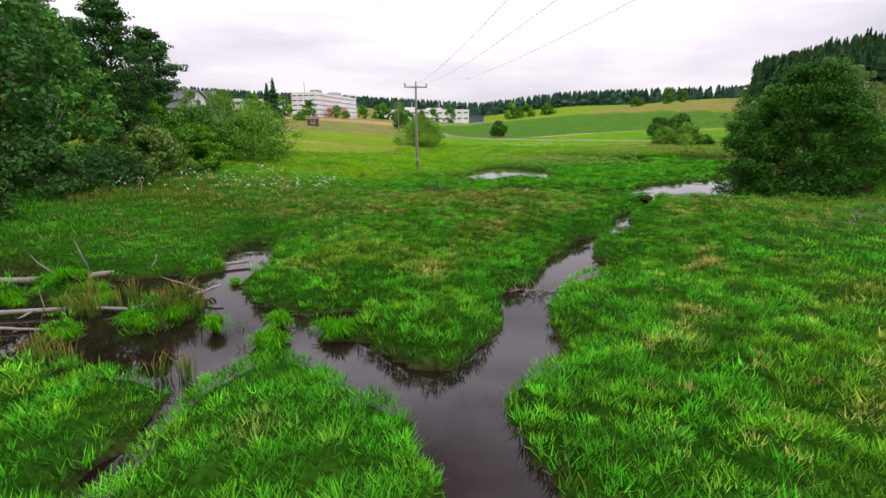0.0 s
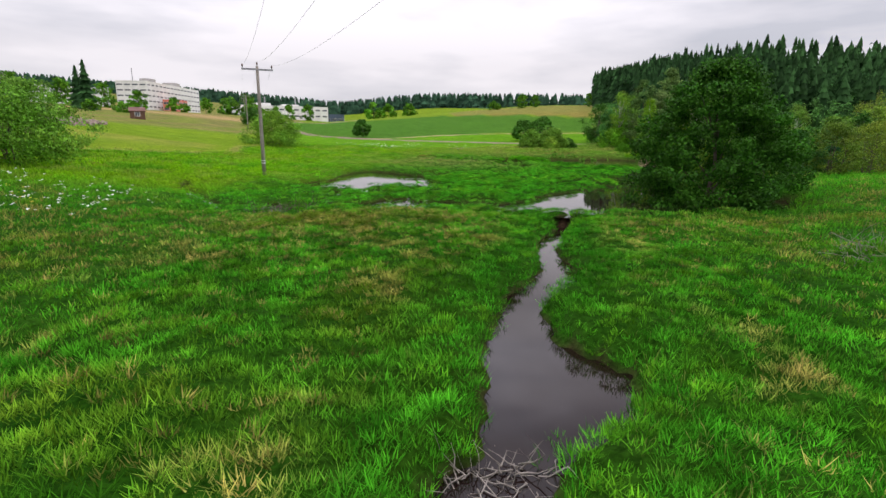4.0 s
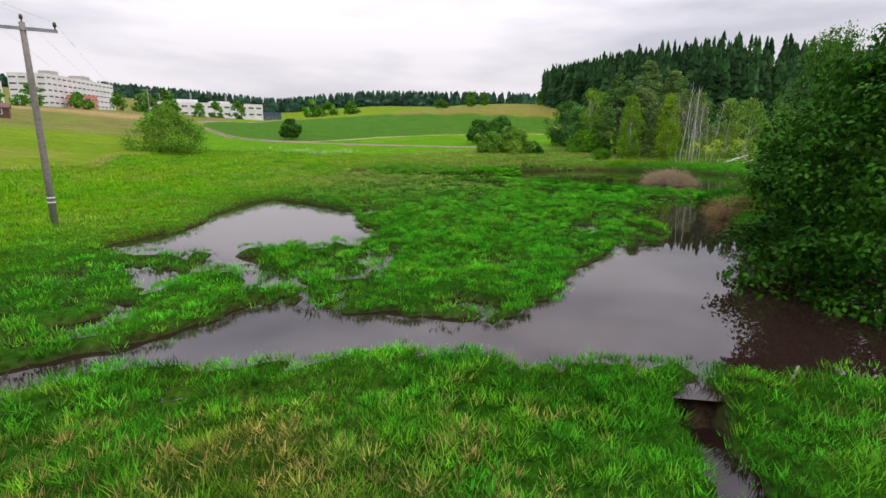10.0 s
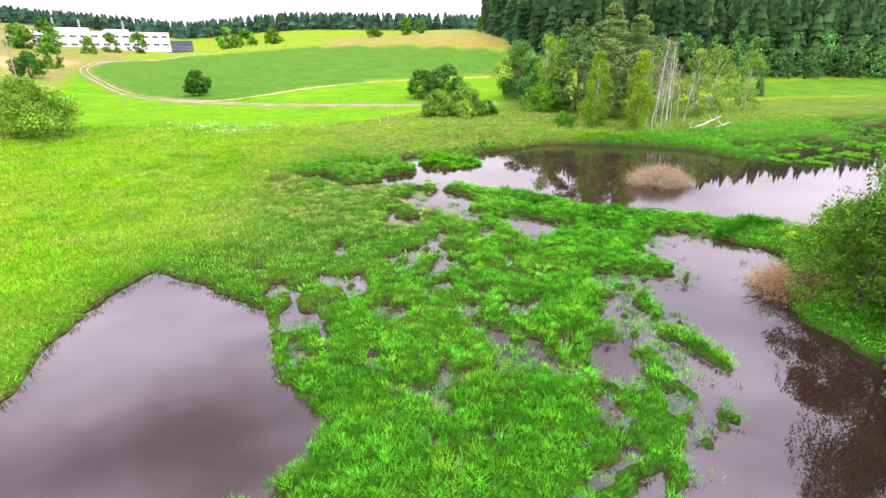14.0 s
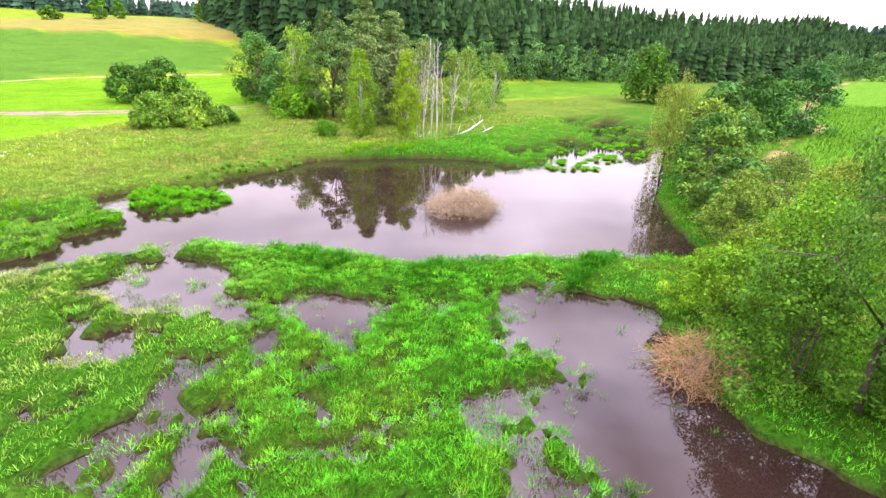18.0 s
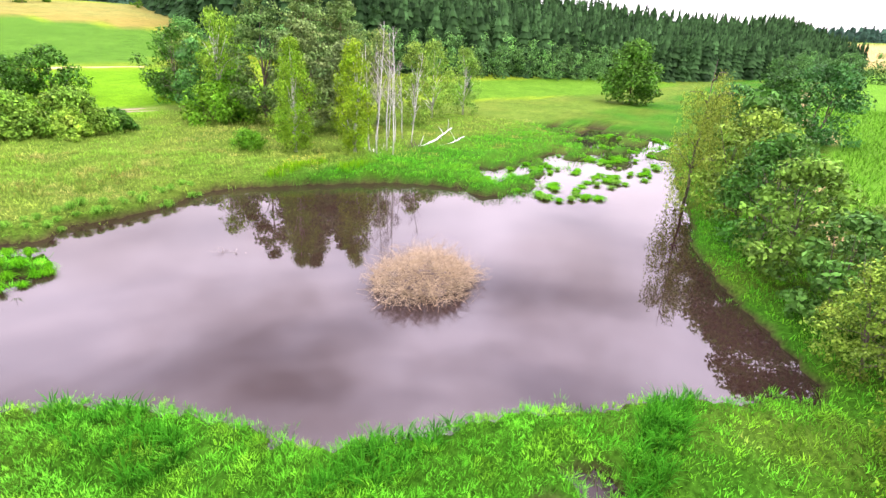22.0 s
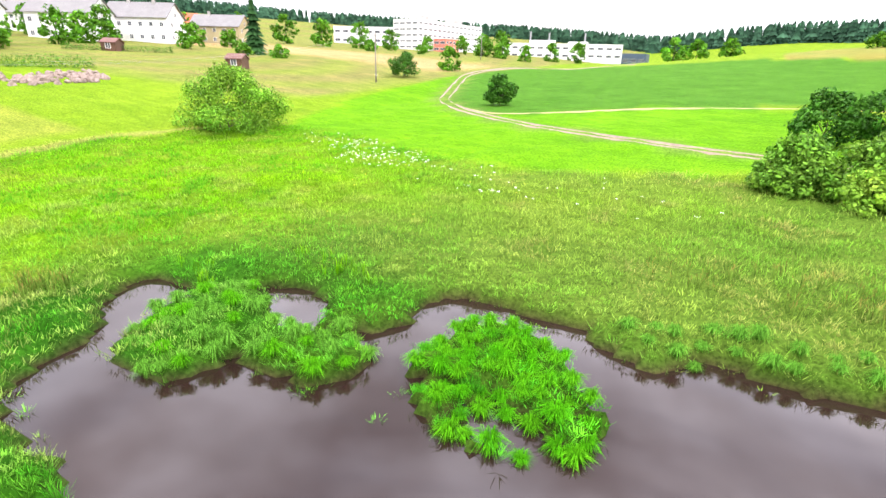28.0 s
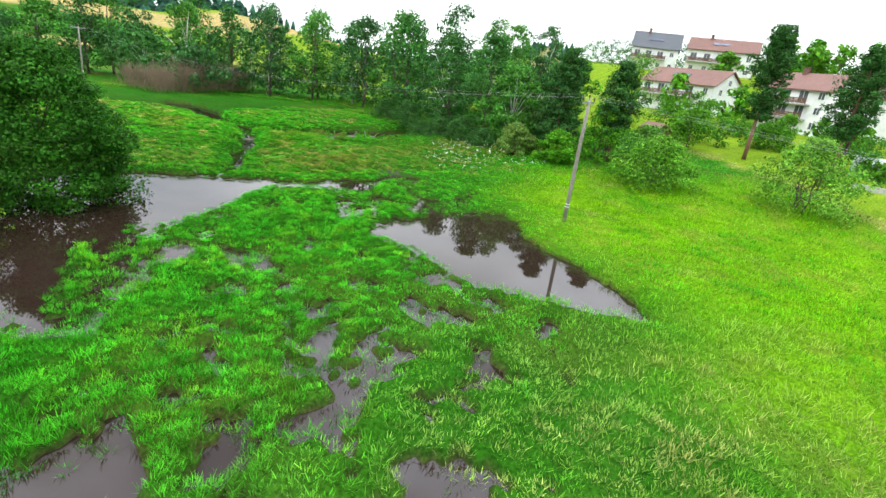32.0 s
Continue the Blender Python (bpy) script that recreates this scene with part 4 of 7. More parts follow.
# trees and bushes round the ponds
GREEN, DARK, YOUNG, GREY = (0.06, 0.19, 0.008), (0.035, 0.11, 0.012), (0.13, 0.23, 0.008), (0.10, 0.18, 0.03)
broadleaf("maple_tree", "large round dark green maple standing in the pond's edge", 25.7, 39.3, 9.3, 4.7, (0.022, 0.084, 0.006), DOME, 0.25, 400, 150, 0.098, 0.8, seed=1, apart=True, squash=0.6)
SHORE = [
    (32.9, 43.2, 4.4, 2.1, (0.07, 0.17, 0.02), DOME, 0), (33.4, 46.4, 4.8, 2.1, (0.09, 0.2, 0.012), DOME, 0), (29.8, 45.4, 4.4, 1.9, (0.15, 0.25, 0.012), DOME, 0), (33.4, 50.6, 4.6, 2.2, (0.08, 0.19, 0.01), DOME, 0), (36.2, 50.8, 6.0, 2.8, (0.12, 0.28, 0.01), DOME, 0.1), (39.4, 51.2, 5.2, 2.4, (0.17, 0.27, 0.012), DOME, 0), (37.2, 53.2, 3.0, 1.9, (0.17, 0.32, 0.01), DOME, 0),
    (41.6, 53.0, 2.8, 1.8, (0.13, 0.21, 0.012), DOME, 0), (42.6, 50.6, 4.2, 2.2, DARK, DOME, 0), (45.2, 49.4, 4.6, 2.6, (0.12, 0.185, 0.015), DOME, 0), (46.3, 54.2, 4.8, 2.2, (0.16, 0.24, 0.02), ROUND, 0), (50.3, 55.4, 4.6, 2.4, (0.07, 0.17, 0.02), ROUND, 0), (50.2, 50.4, 4.9, 2.9, (0.2, 0.25, 0.02), DOME, 0), (47.6, 51.6, 2.6, 1.5, (0.03, 0.11, 0.025), DOME, 0),
    (54.2, 57.4, 5.8, 2.6, (0.12, 0.22, 0.02), ROUND, 0), (55.6, 53.6, 4.2, 2.6, (0.14, 0.2, 0.025), DOME, 0), (58.6, 59.0, 6.2, 2.8, (0.05, 0.15, 0.015), DOME, 0), (62.6, 60.6, 6.8, 3.0, (0.15, 0.23, 0.02), ROUND, 0), (71.0, 61.4, 7.4, 3.6, (0.07, 0.17, 0.02), ROUND, 0),
    (78.0, 61.0, 6.0, 3.4, (0.12, 0.21, 0.02), ROUND, 0), (93.0, 61.5, 8.3, 4.3, DARK, ROUND, 0), (102.0, 57.5, 9.3, 5.2, (0.04, 0.13, 0.02), ROUND, 0), (99.0, 66.5, 7.0, 3.6, (0.05, 0.15, 0.02), ROUND, 0),
]
for i, (x, y, h, r, c, sh, dr) in enumerate(SHORE):
    near = y < 55
    broadleaf("alder_tree", "leafy green tree leaning over the pond bank", x, y, h, r, (c[0] * 0.62, c[1] * 0.74, c[2]), sh, 0.15, 115 if near else 80, 105 if near else 60, 0.064 if near else 0.14 if r < 3.5 else 0.23, r * (0.22 if near else 0.27),
              stems=3, droop=dr, seed=20 + i, group="trees along the pond bank", apart=i < 10, squash=0.6)


def weeping_birch(x, y, h, r, tint, strands, seed):
    """A birch whose thin twigs hang down in long leafy strands."""
    rng = np.random.default_rng(seed)
    thing = new("weeping_birch")
    thing.matrix_basis = Matrix.Translation((x, y, float(ground(x, y)) - 0.05))
    ks = np.linspace(0, 1, 8)
    stem = [np.array((0.05 * h * k * k, rng.normal(0, 0.05), h * 0.95 * k)) for k in ks]
    put("trunk", tube_mesh("trunk", [([tuple(p) for p in stem], [h * 0.011 * (1.06 - k) for k in ks])], 8), M_BARK, thing)
    tips = []
    for j in range(26):
        k = rng.uniform(0.25, 0.97)
        a, ln = rng.uniform(0, 6.28), r * (1.15 - 0.75 * k) * rng.uniform(0.6, 1.1)
        st = stem[int(k * 7)]
        mid = st + np.array((math.cos(a) * ln * 0.5, math.sin(a) * ln * 0.5, ln * 0.55))
        en = st + np.array((math.cos(a) * ln, math.sin(a) * ln, ln * 0.5))
        put("limb", tube_mesh("limb", [([tuple(st), tuple(mid), tuple(en)], [0.05, 0.03, 0.012])], 5), M_BARK, thing)
        tips += [st + (mid - st) * 0.7, mid, (mid + en) / 2, en]
    tips = np.array(tips)
    pick = tips[rng.integers(0, len(tips), strands)] + rng.normal(0, 0.22, (strands, 3))
    n = 34
    rep_, q = np.repeat(np.arange(strands), n), np.tile(np.linspace(0, 1, n), strands)
    drop = rng.uniform(1.0, 3.2, strands)[rep_] * h / 10
    sway = rng.normal(0, 0.25, (strands, 2))[rep_]
    c = pick[rep_] + np.stack([sway[:, 0] * q, sway[:, 1] * q, -drop * q], -1) + rng.normal(0, 0.05, (len(q), 3))
    c[:, 2] = np.maximum(c[:, 2], 0.35)
    v, f, t = leaf_cloud(c, np.full(len(c), 0.1), 1, 0.08, tint, rng, 1.0, 0.5, 0.25)
    put("crown", raw_mesh("crown", v, f, t), M_LEAF, thing)
    return tagged(thing, "birch with long drooping grey-green twigs", "tree", "trees along the pond bank")


weeping_birch(33.2, 48.6, 10.2, 3.3, (0.055, 0.15, 0.02), 1300, 41)
weeping_birch(66.0, 64.3, 11.0, 2.6, (0.15, 0.22, 0.03), 600, 42)
broadleaf("oak_tree", "single round dark green tree in the meadow", 142, 91, 12, 6, (0.04, 0.12, 0.012), ROUND, 0.8, 110, 60, 0.36, seed=60)
# birch group behind the pond
for i, (x, y, h, r, c, dens) in enumerate([(55.6, 95.0, 9.6, 1.75, (0.11, 0.23, 0.012), 2), (59.4, 91.4, 9.8, 1.7, (0.14, 0.25, 0.010), 2), (77, 98.5, 9.6, 2.7, (0.12, 0.21, 0.03), 1), (84, 101, 10, 3.2, (0.12, 0.22, 0.03), 1), (91, 100.5, 9.4, 2.8, (0.10, 0.20, 0.03), 1), (72, 100, 10.5, 2.4, (0.13, 0.2, 0.05), 1), (60.5, 113.5, 11.8, 2.6, (0.12, 0.25, 0.02), 1), (64, 115, 10.8, 2.3, (0.10, 0.22, 0.02), 1)]):
    broadleaf("birch_tree", "slender birch with light green hanging leaves", x, y, h, r, c, TALL, 0.4, 170 if dens == 2 else 90, 90 if dens == 2 else 60, 0.11 if dens == 2 else 0.17, 0.6 if dens == 2 else 0.8, bark=M_BIRCH, droop=0.3, seed=70 + i, group="birches behind the pond")


def dead_birch(x, y, h, seed):
    rng = np.random.default_rng(seed)
    thing = new("dead_birch")
    thing.matrix_basis = Matrix.Translation((x, y, float(ground(x, y)) - 0.05))
    lx, ly = rng.normal(0, 0.06, 2) * h
    ks = np.linspace(0, 1, 8)
    line = [np.array((lx * k + rng.normal(0, 0.05), ly * k + rng.normal(0, 0.05), h * k)) for k in ks]
    limbs = [([tuple(p) for p in line], [h * 0.0055 * (1.05 - k) + 0.008 for k in ks])]
    tips = []
    for b in range(14):
        k = rng.uniform(0.35, 0.95)
        j = k * 7
        st = line[int(j)] + (line[min(int(j) + 1, 7)] - line[int(j)]) * (j - int(j))
        a, ln = rng.uniform(0, 6.28), h * rng.uniform(0.06, 0.15) * (1.2 - k)
        en = st + np.array((math.cos(a), math.sin(a), 1.5)) * ln
        limbs.append(([tuple(st), tuple((st + en) / 2 + [0, 0, -0.05]), tuple(en)], [0.022, 0.014, 0.006]))
        tips += [st + (en - st) * q for q in (0.4, 0.7, 0.9, 1.0)]
    put("trunk", tube_mesh("trunk", limbs, 5), M_BIRCH, thing)
    tp = np.repeat(np.array(tips), 4, axis=0)
    put("tangle", twig_mesh("tangle", tp, rng.normal(size=tp.shape) + [0, 0, 0.6], rng.uniform(0.25, 0.7, len(tp)), np.full(len(tp), 0.006), rng), M_BARK, thing)
    return tagged(thing, "bare dead birch with thin white trunk", "tree", "dead birches at the shore")


for i, (x, y, h) in enumerate([(60.6, 89.8, 11.3), (61.8, 88.8, 11.0), (62.6, 90.4, 10.4), (61.2, 91.2, 9.6), (66.4, 92.4, 8.6), (67.4, 91.2, 8.8), (68.4, 93.2, 8.0), (67.8, 94.6, 8.4), (65.2, 93.8, 9.0), (-14.5, -38, 13), (-16, -40, 14), (-13.5, -41, 13), (-17.5, -37, 12)]):
    dead_birch(x, y, h, 80 + i)
for i, (x, y, h, r, c) in enumerate([(62.0, 107.5, 13.6, 3.6, (0.08, 0.15, 0.04)), (75, 108, 13.5, 3.4, (0.10, 0.18, 0.05)), (61.4, 100.5, 11, 3.0, (0.10, 0.16, 0.05)), (66, 99, 9.6, 2.8, (0.11, 0.16, 0.06))]):
    broadleaf("pine_tree", "tall bushy pine with grey-green needles", x, y, h, r, c, ROUND, 0.8, 115, 60, 0.17, 0.95, squash=0.55, mat=M_NEEDLE, seed=90 + i, group="pines behind the pond")
for i, (x, y, h, r, c) in enumerate([(60, 122, 9, 3.6, DARK), (64, 126, 8, 3.2, GREY), (72, 130, 8, 3, GREY), (58, 111, 3.6, 3.4, (0.08, 0.22, 0.01)), (61, 112, 5, 2.4, GREEN), (60, 117, 8, 2.4, (0.05, 0.16, 0.035)), (79.7, 154, 8.6, 4.3, (0.05, 0.15, 0.03)), (53, 98, 1.6, 1.4, GREEN)]):
    broadleaf("alder_tree" if h > 4 else "willow_bush", "dark green alder at the wood's edge" if h > 4 else "low green willow bush in the rough meadow", x, y, h, r, c, ROUND if h > 4 else DOME, 0.3 if h > 4 else 0.05, 60, 60, 0.19 if h > 2 else 0.09, r * 0.3, stems=2, seed=100 + i, group="alders at the wood's edge" if h > 4 else "low bushes behind the pond")
LIGHT = (0.09, 0.20, 0.02)
for i, (x, y, h, r, c, nm) in enumerate([(44.6, 129.5, 5.0, 2.8, DARK, "b"), (50, 131, 5.4, 3.2, DARK, "b"), (40.6, 112.6, 3.4, 2.4, LIGHT, "w"), (44.8, 111.6, 3.8, 2.8, LIGHT, "w"), (43.8, 110.0, 2.2, 1.6, (0.16, 0.30, 0.03), "w"), (48.2, 111.6, 1.9, 1.5, DARK, "w"),
                                         (-10.5, 114.2, 6.2, 4.9, (0.11, 0.23, 0.02), "w"), (7.0, 149.5, 4.4, 2.2, DARK, "t"), (61, 127, 3.0, 1.3, DARK, "t"), (-25, 176, 5.0, 3.0, DARK, "t")]):
    broadleaf("willow_bush" if nm == "w" else "round_tree", "dense rounded green willow bush" if nm == "w" else "small round dark green tree in the meadow", x, y, h, r, c, DOME if nm == "w" else ROUND, 0.1 if nm == "w" else 0.6, (180 if r > 4 else 130) if nm == "w" else 70, 90 if nm == "w" else 60, 0.14 if nm == "w" else 0.2, r * (0.23 if r > 4 else 0.27), stems=4 if nm == "w" else 1, seed=120 + i)
# west side: bushes, pines and the wood by the stream
for i, (x, y, h, r, c) in enumerate([(-24.2, 64.0, 6.2, 4.1, (0.10, 0.22, 0.025)), (-19.9, 52.8, 4.5, 4.2, (0.075, 0.19, 0.015)), (-23.5, 49.5, 4.8, 3.4, (0.06, 0.16, 0.02)), (-19.2, 41.5, 3.6, 2.2, GREEN), (-19.0, 35.5, 3.6, 2.2, (0.09, 0.16, 0.03)), (-25, 43.5, 6.5, 3.0, GREEN)]):
    broadleaf("willow_bush", "dense rounded green willow bush beside the creek", x, y, h, r, c, DOME, 0.1, 120, 90, 0.115, r * 0.24, stems=4, squash=0.6, seed=140 + i, group="bushes beside the creek")
WOOD = [(-21.8, 27, 13.5), (-22.5, 31, 10.5), (-28.5, 29, 11), (-22.5, 18.5, 13), (-29, 24, 15), (-27, 12, 14), (-25, 4, 14), (-28, -3, 15), (-25.5, -10, 14), (-28, -18, 14), (-22, -24, 15), (-15, -29, 14), (-9, -34, 14), (-2, -40, 14), (5, -46, 14), (13, -52, 14), (-26, -30, 16), (-18, -37, 16), (-6, -46, 16), (8, -57, 16), (-1, -30, 7), (6, -36, 8), (20, -52, 12), (28, -58, 13), (36, -62, 12), (-33, 16, 16), (-35, 4, 16), (-34, -8, 16), (-33, 29, 10), (-38, 22, 15)]
for i, (x, y, h) in enumerate(WOOD):
    c = ((0.036, 0.115, 0.022), (0.055, 0.165, 0.022), (0.032, 0.095, 0.024))[i % 3]
    broadleaf("alder_tree", "tall dark green tree at the marsh's edge", x, y, h if y > 5 else h * 1.15, (3.4 if y > 5 else 4.7) + 0.6 * (i % 3), c, TALL, 0.3 if y > 5 else 1.6, 110 if y > 5 else 70, 70 if y > 5 else 40, 0.16 if y > 5 else 0.3, 0.95 if y > 5 else 1.3, squash=0.6 if y > 5 else 0.8, bark=M_BIRCH if i % 4 == 1 else None, seed=160 + i, group="trees at the marsh's edge")
for i, (x, y, h, r) in enumerate([(-18.6, 21.5, 2.6, 2.0), (-18.8, 26.0, 3.0, 2.2), (-18.4, 30.5, 2.4, 2.0), (-19.5, 16.5, 3.2, 2.4), (-21.0, 10.5, 3.4, 2.6), (-21.5, 4.0, 3.0, 2.4)]):
    broadleaf("willow_bush", "shaggy grey-green bush below the tall trees", x, y, h, r, (0.034, 0.095, 0.02), DOME, 0.05, 80, 100, 0.095, r * 0.28, stems=4, seed=210 + i, group="bushes below the trees")


def pine(label, x, y, h, r, low, seed, tint=(0.035, 0.095, 0.024), group=""):
    """A pine with open tiers of boughs, each bough carrying flat clumps of needles."""
    rng = np.random.default_rng(seed)
    thing = new("pine_tree")
    thing.matrix_basis = Matrix.Translation((x, y, float(ground(x, y)) - 0.05))
    lx, ly = rng.normal(0, 0.02, 2) * h
    put("trunk", tube_mesh("trunk", [([(lx * k * k, ly * k * k, h * k) for k in np.linspace(0, 0.97, 7)], [h * 0.016 * (1.05 - k) + 0.01 for k in np.linspace(0, 1, 7)])], 8), M_PINEBARK, thing)
    C, R = [], []
    z = low
    while z < h * 0.98:
        k = (z - low) / (h - low)
        reach = r * np.interp(k, (0, 0.2, 0.55, 0.85, 1), (0.6, 0.95, 0.9, 0.5, 0.12)) * rng.uniform(0.75, 1.15)
        a0 = rng.uniform(0, 6.28)
        for j in range(int(rng.integers(4, 7))):
            a, ln = a0 + j * 1.2 + rng.normal(0, 0.25), reach * rng.uniform(0.55, 1.15)
            st = np.array((lx * (z / h) ** 2, ly * (z / h) ** 2, z))
            en = st + np.array((math.cos(a) * ln, math.sin(a) * ln, ln * rng.uniform(0.05, 0.35)))
            put("bough", tube_mesh("bough", [([tuple(st), tuple((st + en) / 2 + [0, 0, -0.06 * ln]), tuple(en)], [0.05, 0.03, 0.01])], 4), M_PINEBARK, thing)
            for q in (0.35, 0.6, 0.8, 1.0):
                C.append(st + (en - st) * q + rng.normal(0, 0.1, 3))
                R.append((0.3 + 0.12 * r) * rng.uniform(0.7, 1.2) * (1.1 - 0.3 * q))
        z += rng.uniform(0.55, 0.95)
    v, f, t = leaf_cloud(np.array(C), np.array(R) * 1.25, 48, 0.14, tint, rng, 0.62)
    put("crown", raw_mesh("crown", v, f, t), M_NEEDLE, thing)
    return tagged(thing, label, "tree", group)


M_PINEBARK = plain("reddish_pine_bark", (0.22, 0.12, 0.075), 0.9, scale=8, vary=0.4, bump=0.6)
for i, (x, y, h, r, low) in enumerate([(-23.0, 38.0, 12.2, 3.0, 1.6), (-24.6, 44.6, 10.8, 2.5, 3.2), (-26.5, 36.0, 11.5, 2.6, 2.0), (-41.6, 52.6, 15.2, 2.7, 5.0), (-43.8, 61.1, 13.4, 2.7, 4.0), (66.2, 105.5, 15.6, 3.6, 2.0), (70.4, 104.2, 14.4, 3.2, 3.0)]):
    pine("tall dark pine with reddish trunk and open crown", x, y, h, r, low, 190 + i, (0.035, 0.095, 0.024) if i < 5 else (0.11, 0.19, 0.055), "tall pines")
# dead willow thicket and bare trunks beyond the stream
M_BARE = plain("bare_brown_twigs", (0.27, 0.19, 0.12), 0.9, scale=4, vary=0.4, bump=0.3)
for i, (x, y, h) in enumerate([(6, -24, 5.5), (2, -27, 6.5), (-2, -29, 6.0), (-6, -32, 7.0), (-10, -35, 6.5), (4, -32, 6.0), (-3, -36, 7.0), (-12, -39, 6.5), (9, -28, 5.0)]):
    rng = np.random.default_rng(260 + i)
    thing = new("dead_willow")
    thing.matrix_basis = Matrix.Translation((x, y, float(ground(x, y)) - 0.1))
    n = 420
    st = np.stack([rng.normal(0, 1.1, n), rng.normal(0, 1.1, n), rng.uniform(0, h * 0.55, n)], -1)
    put("twigs", twig_mesh("twigs", st, np.stack([st[:, 0] * 0.25 + rng.normal(0, 0.25, n), st[:, 1] * 0.25 + rng.normal(0, 0.25, n), np.ones(n)], -1), h * rng.uniform(0.25, 0.5, n), np.full(n, 0.03), rng, 0.3), M_BARE, thing)
    tagged(thing, "bare brown dead willow in the flooded stream", "bush", "dead willows in the flooded stream")


def far_wood(name, label, places, h, r, tint, seed, kind="spruce"):
    """A distant wood, all its trees in one mesh."""
    rng = np.random.default_rng(seed)
    V, F, T, off = [], [], [], 0
    for x, y in places:
        hh = h * (rng.uniform(0.88, 1.06) if kind == "spruce" else rng.uniform(0.7, 1.14))
        if kind == "spruce" and (h < 18 or rng.uniform() > 0.1):
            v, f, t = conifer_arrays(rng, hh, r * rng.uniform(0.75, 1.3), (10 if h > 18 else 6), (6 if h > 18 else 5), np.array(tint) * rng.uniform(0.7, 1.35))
            v[:, :2] += (v[:, 2:] / hh) ** 2 * rng.normal(0, 0.35, 2)
        else:
            n = 20
            pts = crown_points(rng, hh * (0.9 if kind == "spruce" else 1), r * 1.15, hh * 0.08, n, TALL)
            v, f, t = leaf_cloud(pts, np.full(n, r * 0.4), 18, r * 0.11, np.array(tint) * rng.uniform(0.8, 1.7), rng)
            f = np.concatenate([f[:, [0, 1, 2]], f[:, [0, 2, 3]]])
        v = v + [x, y, float(terrain(x, y)) - 0.3]
        V.append(v), F.append(f + off), T.append(t)
        off += len(v)
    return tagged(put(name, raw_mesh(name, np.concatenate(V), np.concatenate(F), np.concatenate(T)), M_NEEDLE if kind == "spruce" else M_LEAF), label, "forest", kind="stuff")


def strip(rng, line, depth, step):
    """Places in rows behind a line of the plan."""
    out = []
    for (ax, ay), (bx, by) in zip(line, line[1:]):
        n = max(1, int(math.hypot(bx - ax, by - ay) / step))
        ux, uy = (bx - ax) / math.hypot(bx - ax, by - ay), (by - ay) / math.hypot(bx - ax, by - ay)
        for i in range(n):
            for j in range(max(1, int(depth / step))):
                d = j * step
                out.append((ax + (bx - ax) * (i + rng.uniform(0, 0.9)) / n + uy * (d + rng.uniform(0, step)), ay + (by - ay) * (i + rng.uniform(0, 0.9)) / n - ux * (d + rng.uniform(0, step))))
    return out


rw = np.random.default_rng(5)
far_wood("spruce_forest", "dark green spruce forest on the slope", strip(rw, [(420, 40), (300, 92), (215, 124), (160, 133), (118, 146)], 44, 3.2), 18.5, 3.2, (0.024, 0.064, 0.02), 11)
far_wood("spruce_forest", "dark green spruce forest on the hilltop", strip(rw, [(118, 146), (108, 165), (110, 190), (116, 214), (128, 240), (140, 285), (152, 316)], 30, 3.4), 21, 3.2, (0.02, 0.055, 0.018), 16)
far_wood("wood_edge", "mixed green trees at the forest's edge", strip(rw, [(230, 116), (160, 128), (122, 137), (106, 150), (102, 168)], 7.2, 3.6), 11, 2.6, (0.055, 0.14, 0.035), 12, "leaf")
far_wood("wood_edge", "mixed green trees behind the village", strip(rw, [(-196, -80), (-190, 20), (-186, 90)], 8, 4.0), 11, 3.0, (0.05, 0.12, 0.03), 17, "leaf")
far_wood("wood_edge", "mixed green wood beyond the stream", strip(rw, [(60, -74), (20, -70), (-20, -50), (-45, -20), (-48, 10)], 12, 4.5), 13, 3.4, (0.045, 0.12, 0.03), 18, "leaf")
far_wood("far_forest", "distant dark wooded ridge", strip(rw, [(700, 420), (330, 450), (170, 520), (60, 600), (-60, 650), (-220, 670), (-420, 620), (-520, 420)], 40, 6.6), 16, 5.4, (0.03, 0.075, 0.045), 13)
far_wood("far_forest", "distant dark wooded ridge beyond the maize", strip(rw, [(600, -320), (690, -60), (700, 140), (560, 260)], 40, 8), 17, 6, (0.03, 0.075, 0.05), 14)
far_wood("far_forest", "distant wooded hills behind the stream", strip(rw, [(-420, -260), (-200, -420), (60, -470), (300, -420), (520, -260)], 40, 9), 17, 6, (0.03, 0.08, 0.055), 15)
far_wood("hedgerow", "row of green field trees at the end of the maize", strip(rw, [(318, -90), (322, -20), (330, 36), (322, 78)], 10, 5), 13, 4.2, (0.045, 0.12, 0.03), 19, "leaf")


# ---- built things ----
M_WHITE = plain("white_render", (0.78, 0.77, 0.74), 0.85, scale=2, vary=0.08, bump=0.1)
M_CREAM = plain("cream_render", (0.72, 0.66, 0.5), 0.85, scale=2, vary=0.08, bump=0.1)
M_YELLOW = plain("yellow_render", (0.7, 0.6, 0.25), 0.85, scale=2, vary=0.08, bump=0.1)
M_OLIVE = plain("ochre_render", (0.42, 0.36, 0.2), 0.85, scale=2, vary=0.08, bump=0.1)
M_PINK = plain("salmon_render", (0.7, 0.2, 0.14), 0.85, scale=2, vary=0.08, bump=0.1)
M_BLUE = plain("blue_grey_cladding", (0.06, 0.09, 0.14), 0.6, scale=2, vary=0.1)
M_CONCRETE_PALE = plain("grey_cream_render", (0.62, 0.57, 0.5), 0.85, scale=2, vary=0.1, bump=0.1)
M_ROOF_RED = plain("orange_red_roof_tiles", (0.62, 0.09, 0.03), 0.7, scale=3, vary=0.18, bump=0.4)
M_ROOF_BROWN = plain("brown_roof_tiles", (0.17, 0.08, 0.06), 0.75, scale=3, vary=0.25, bump=0.4)
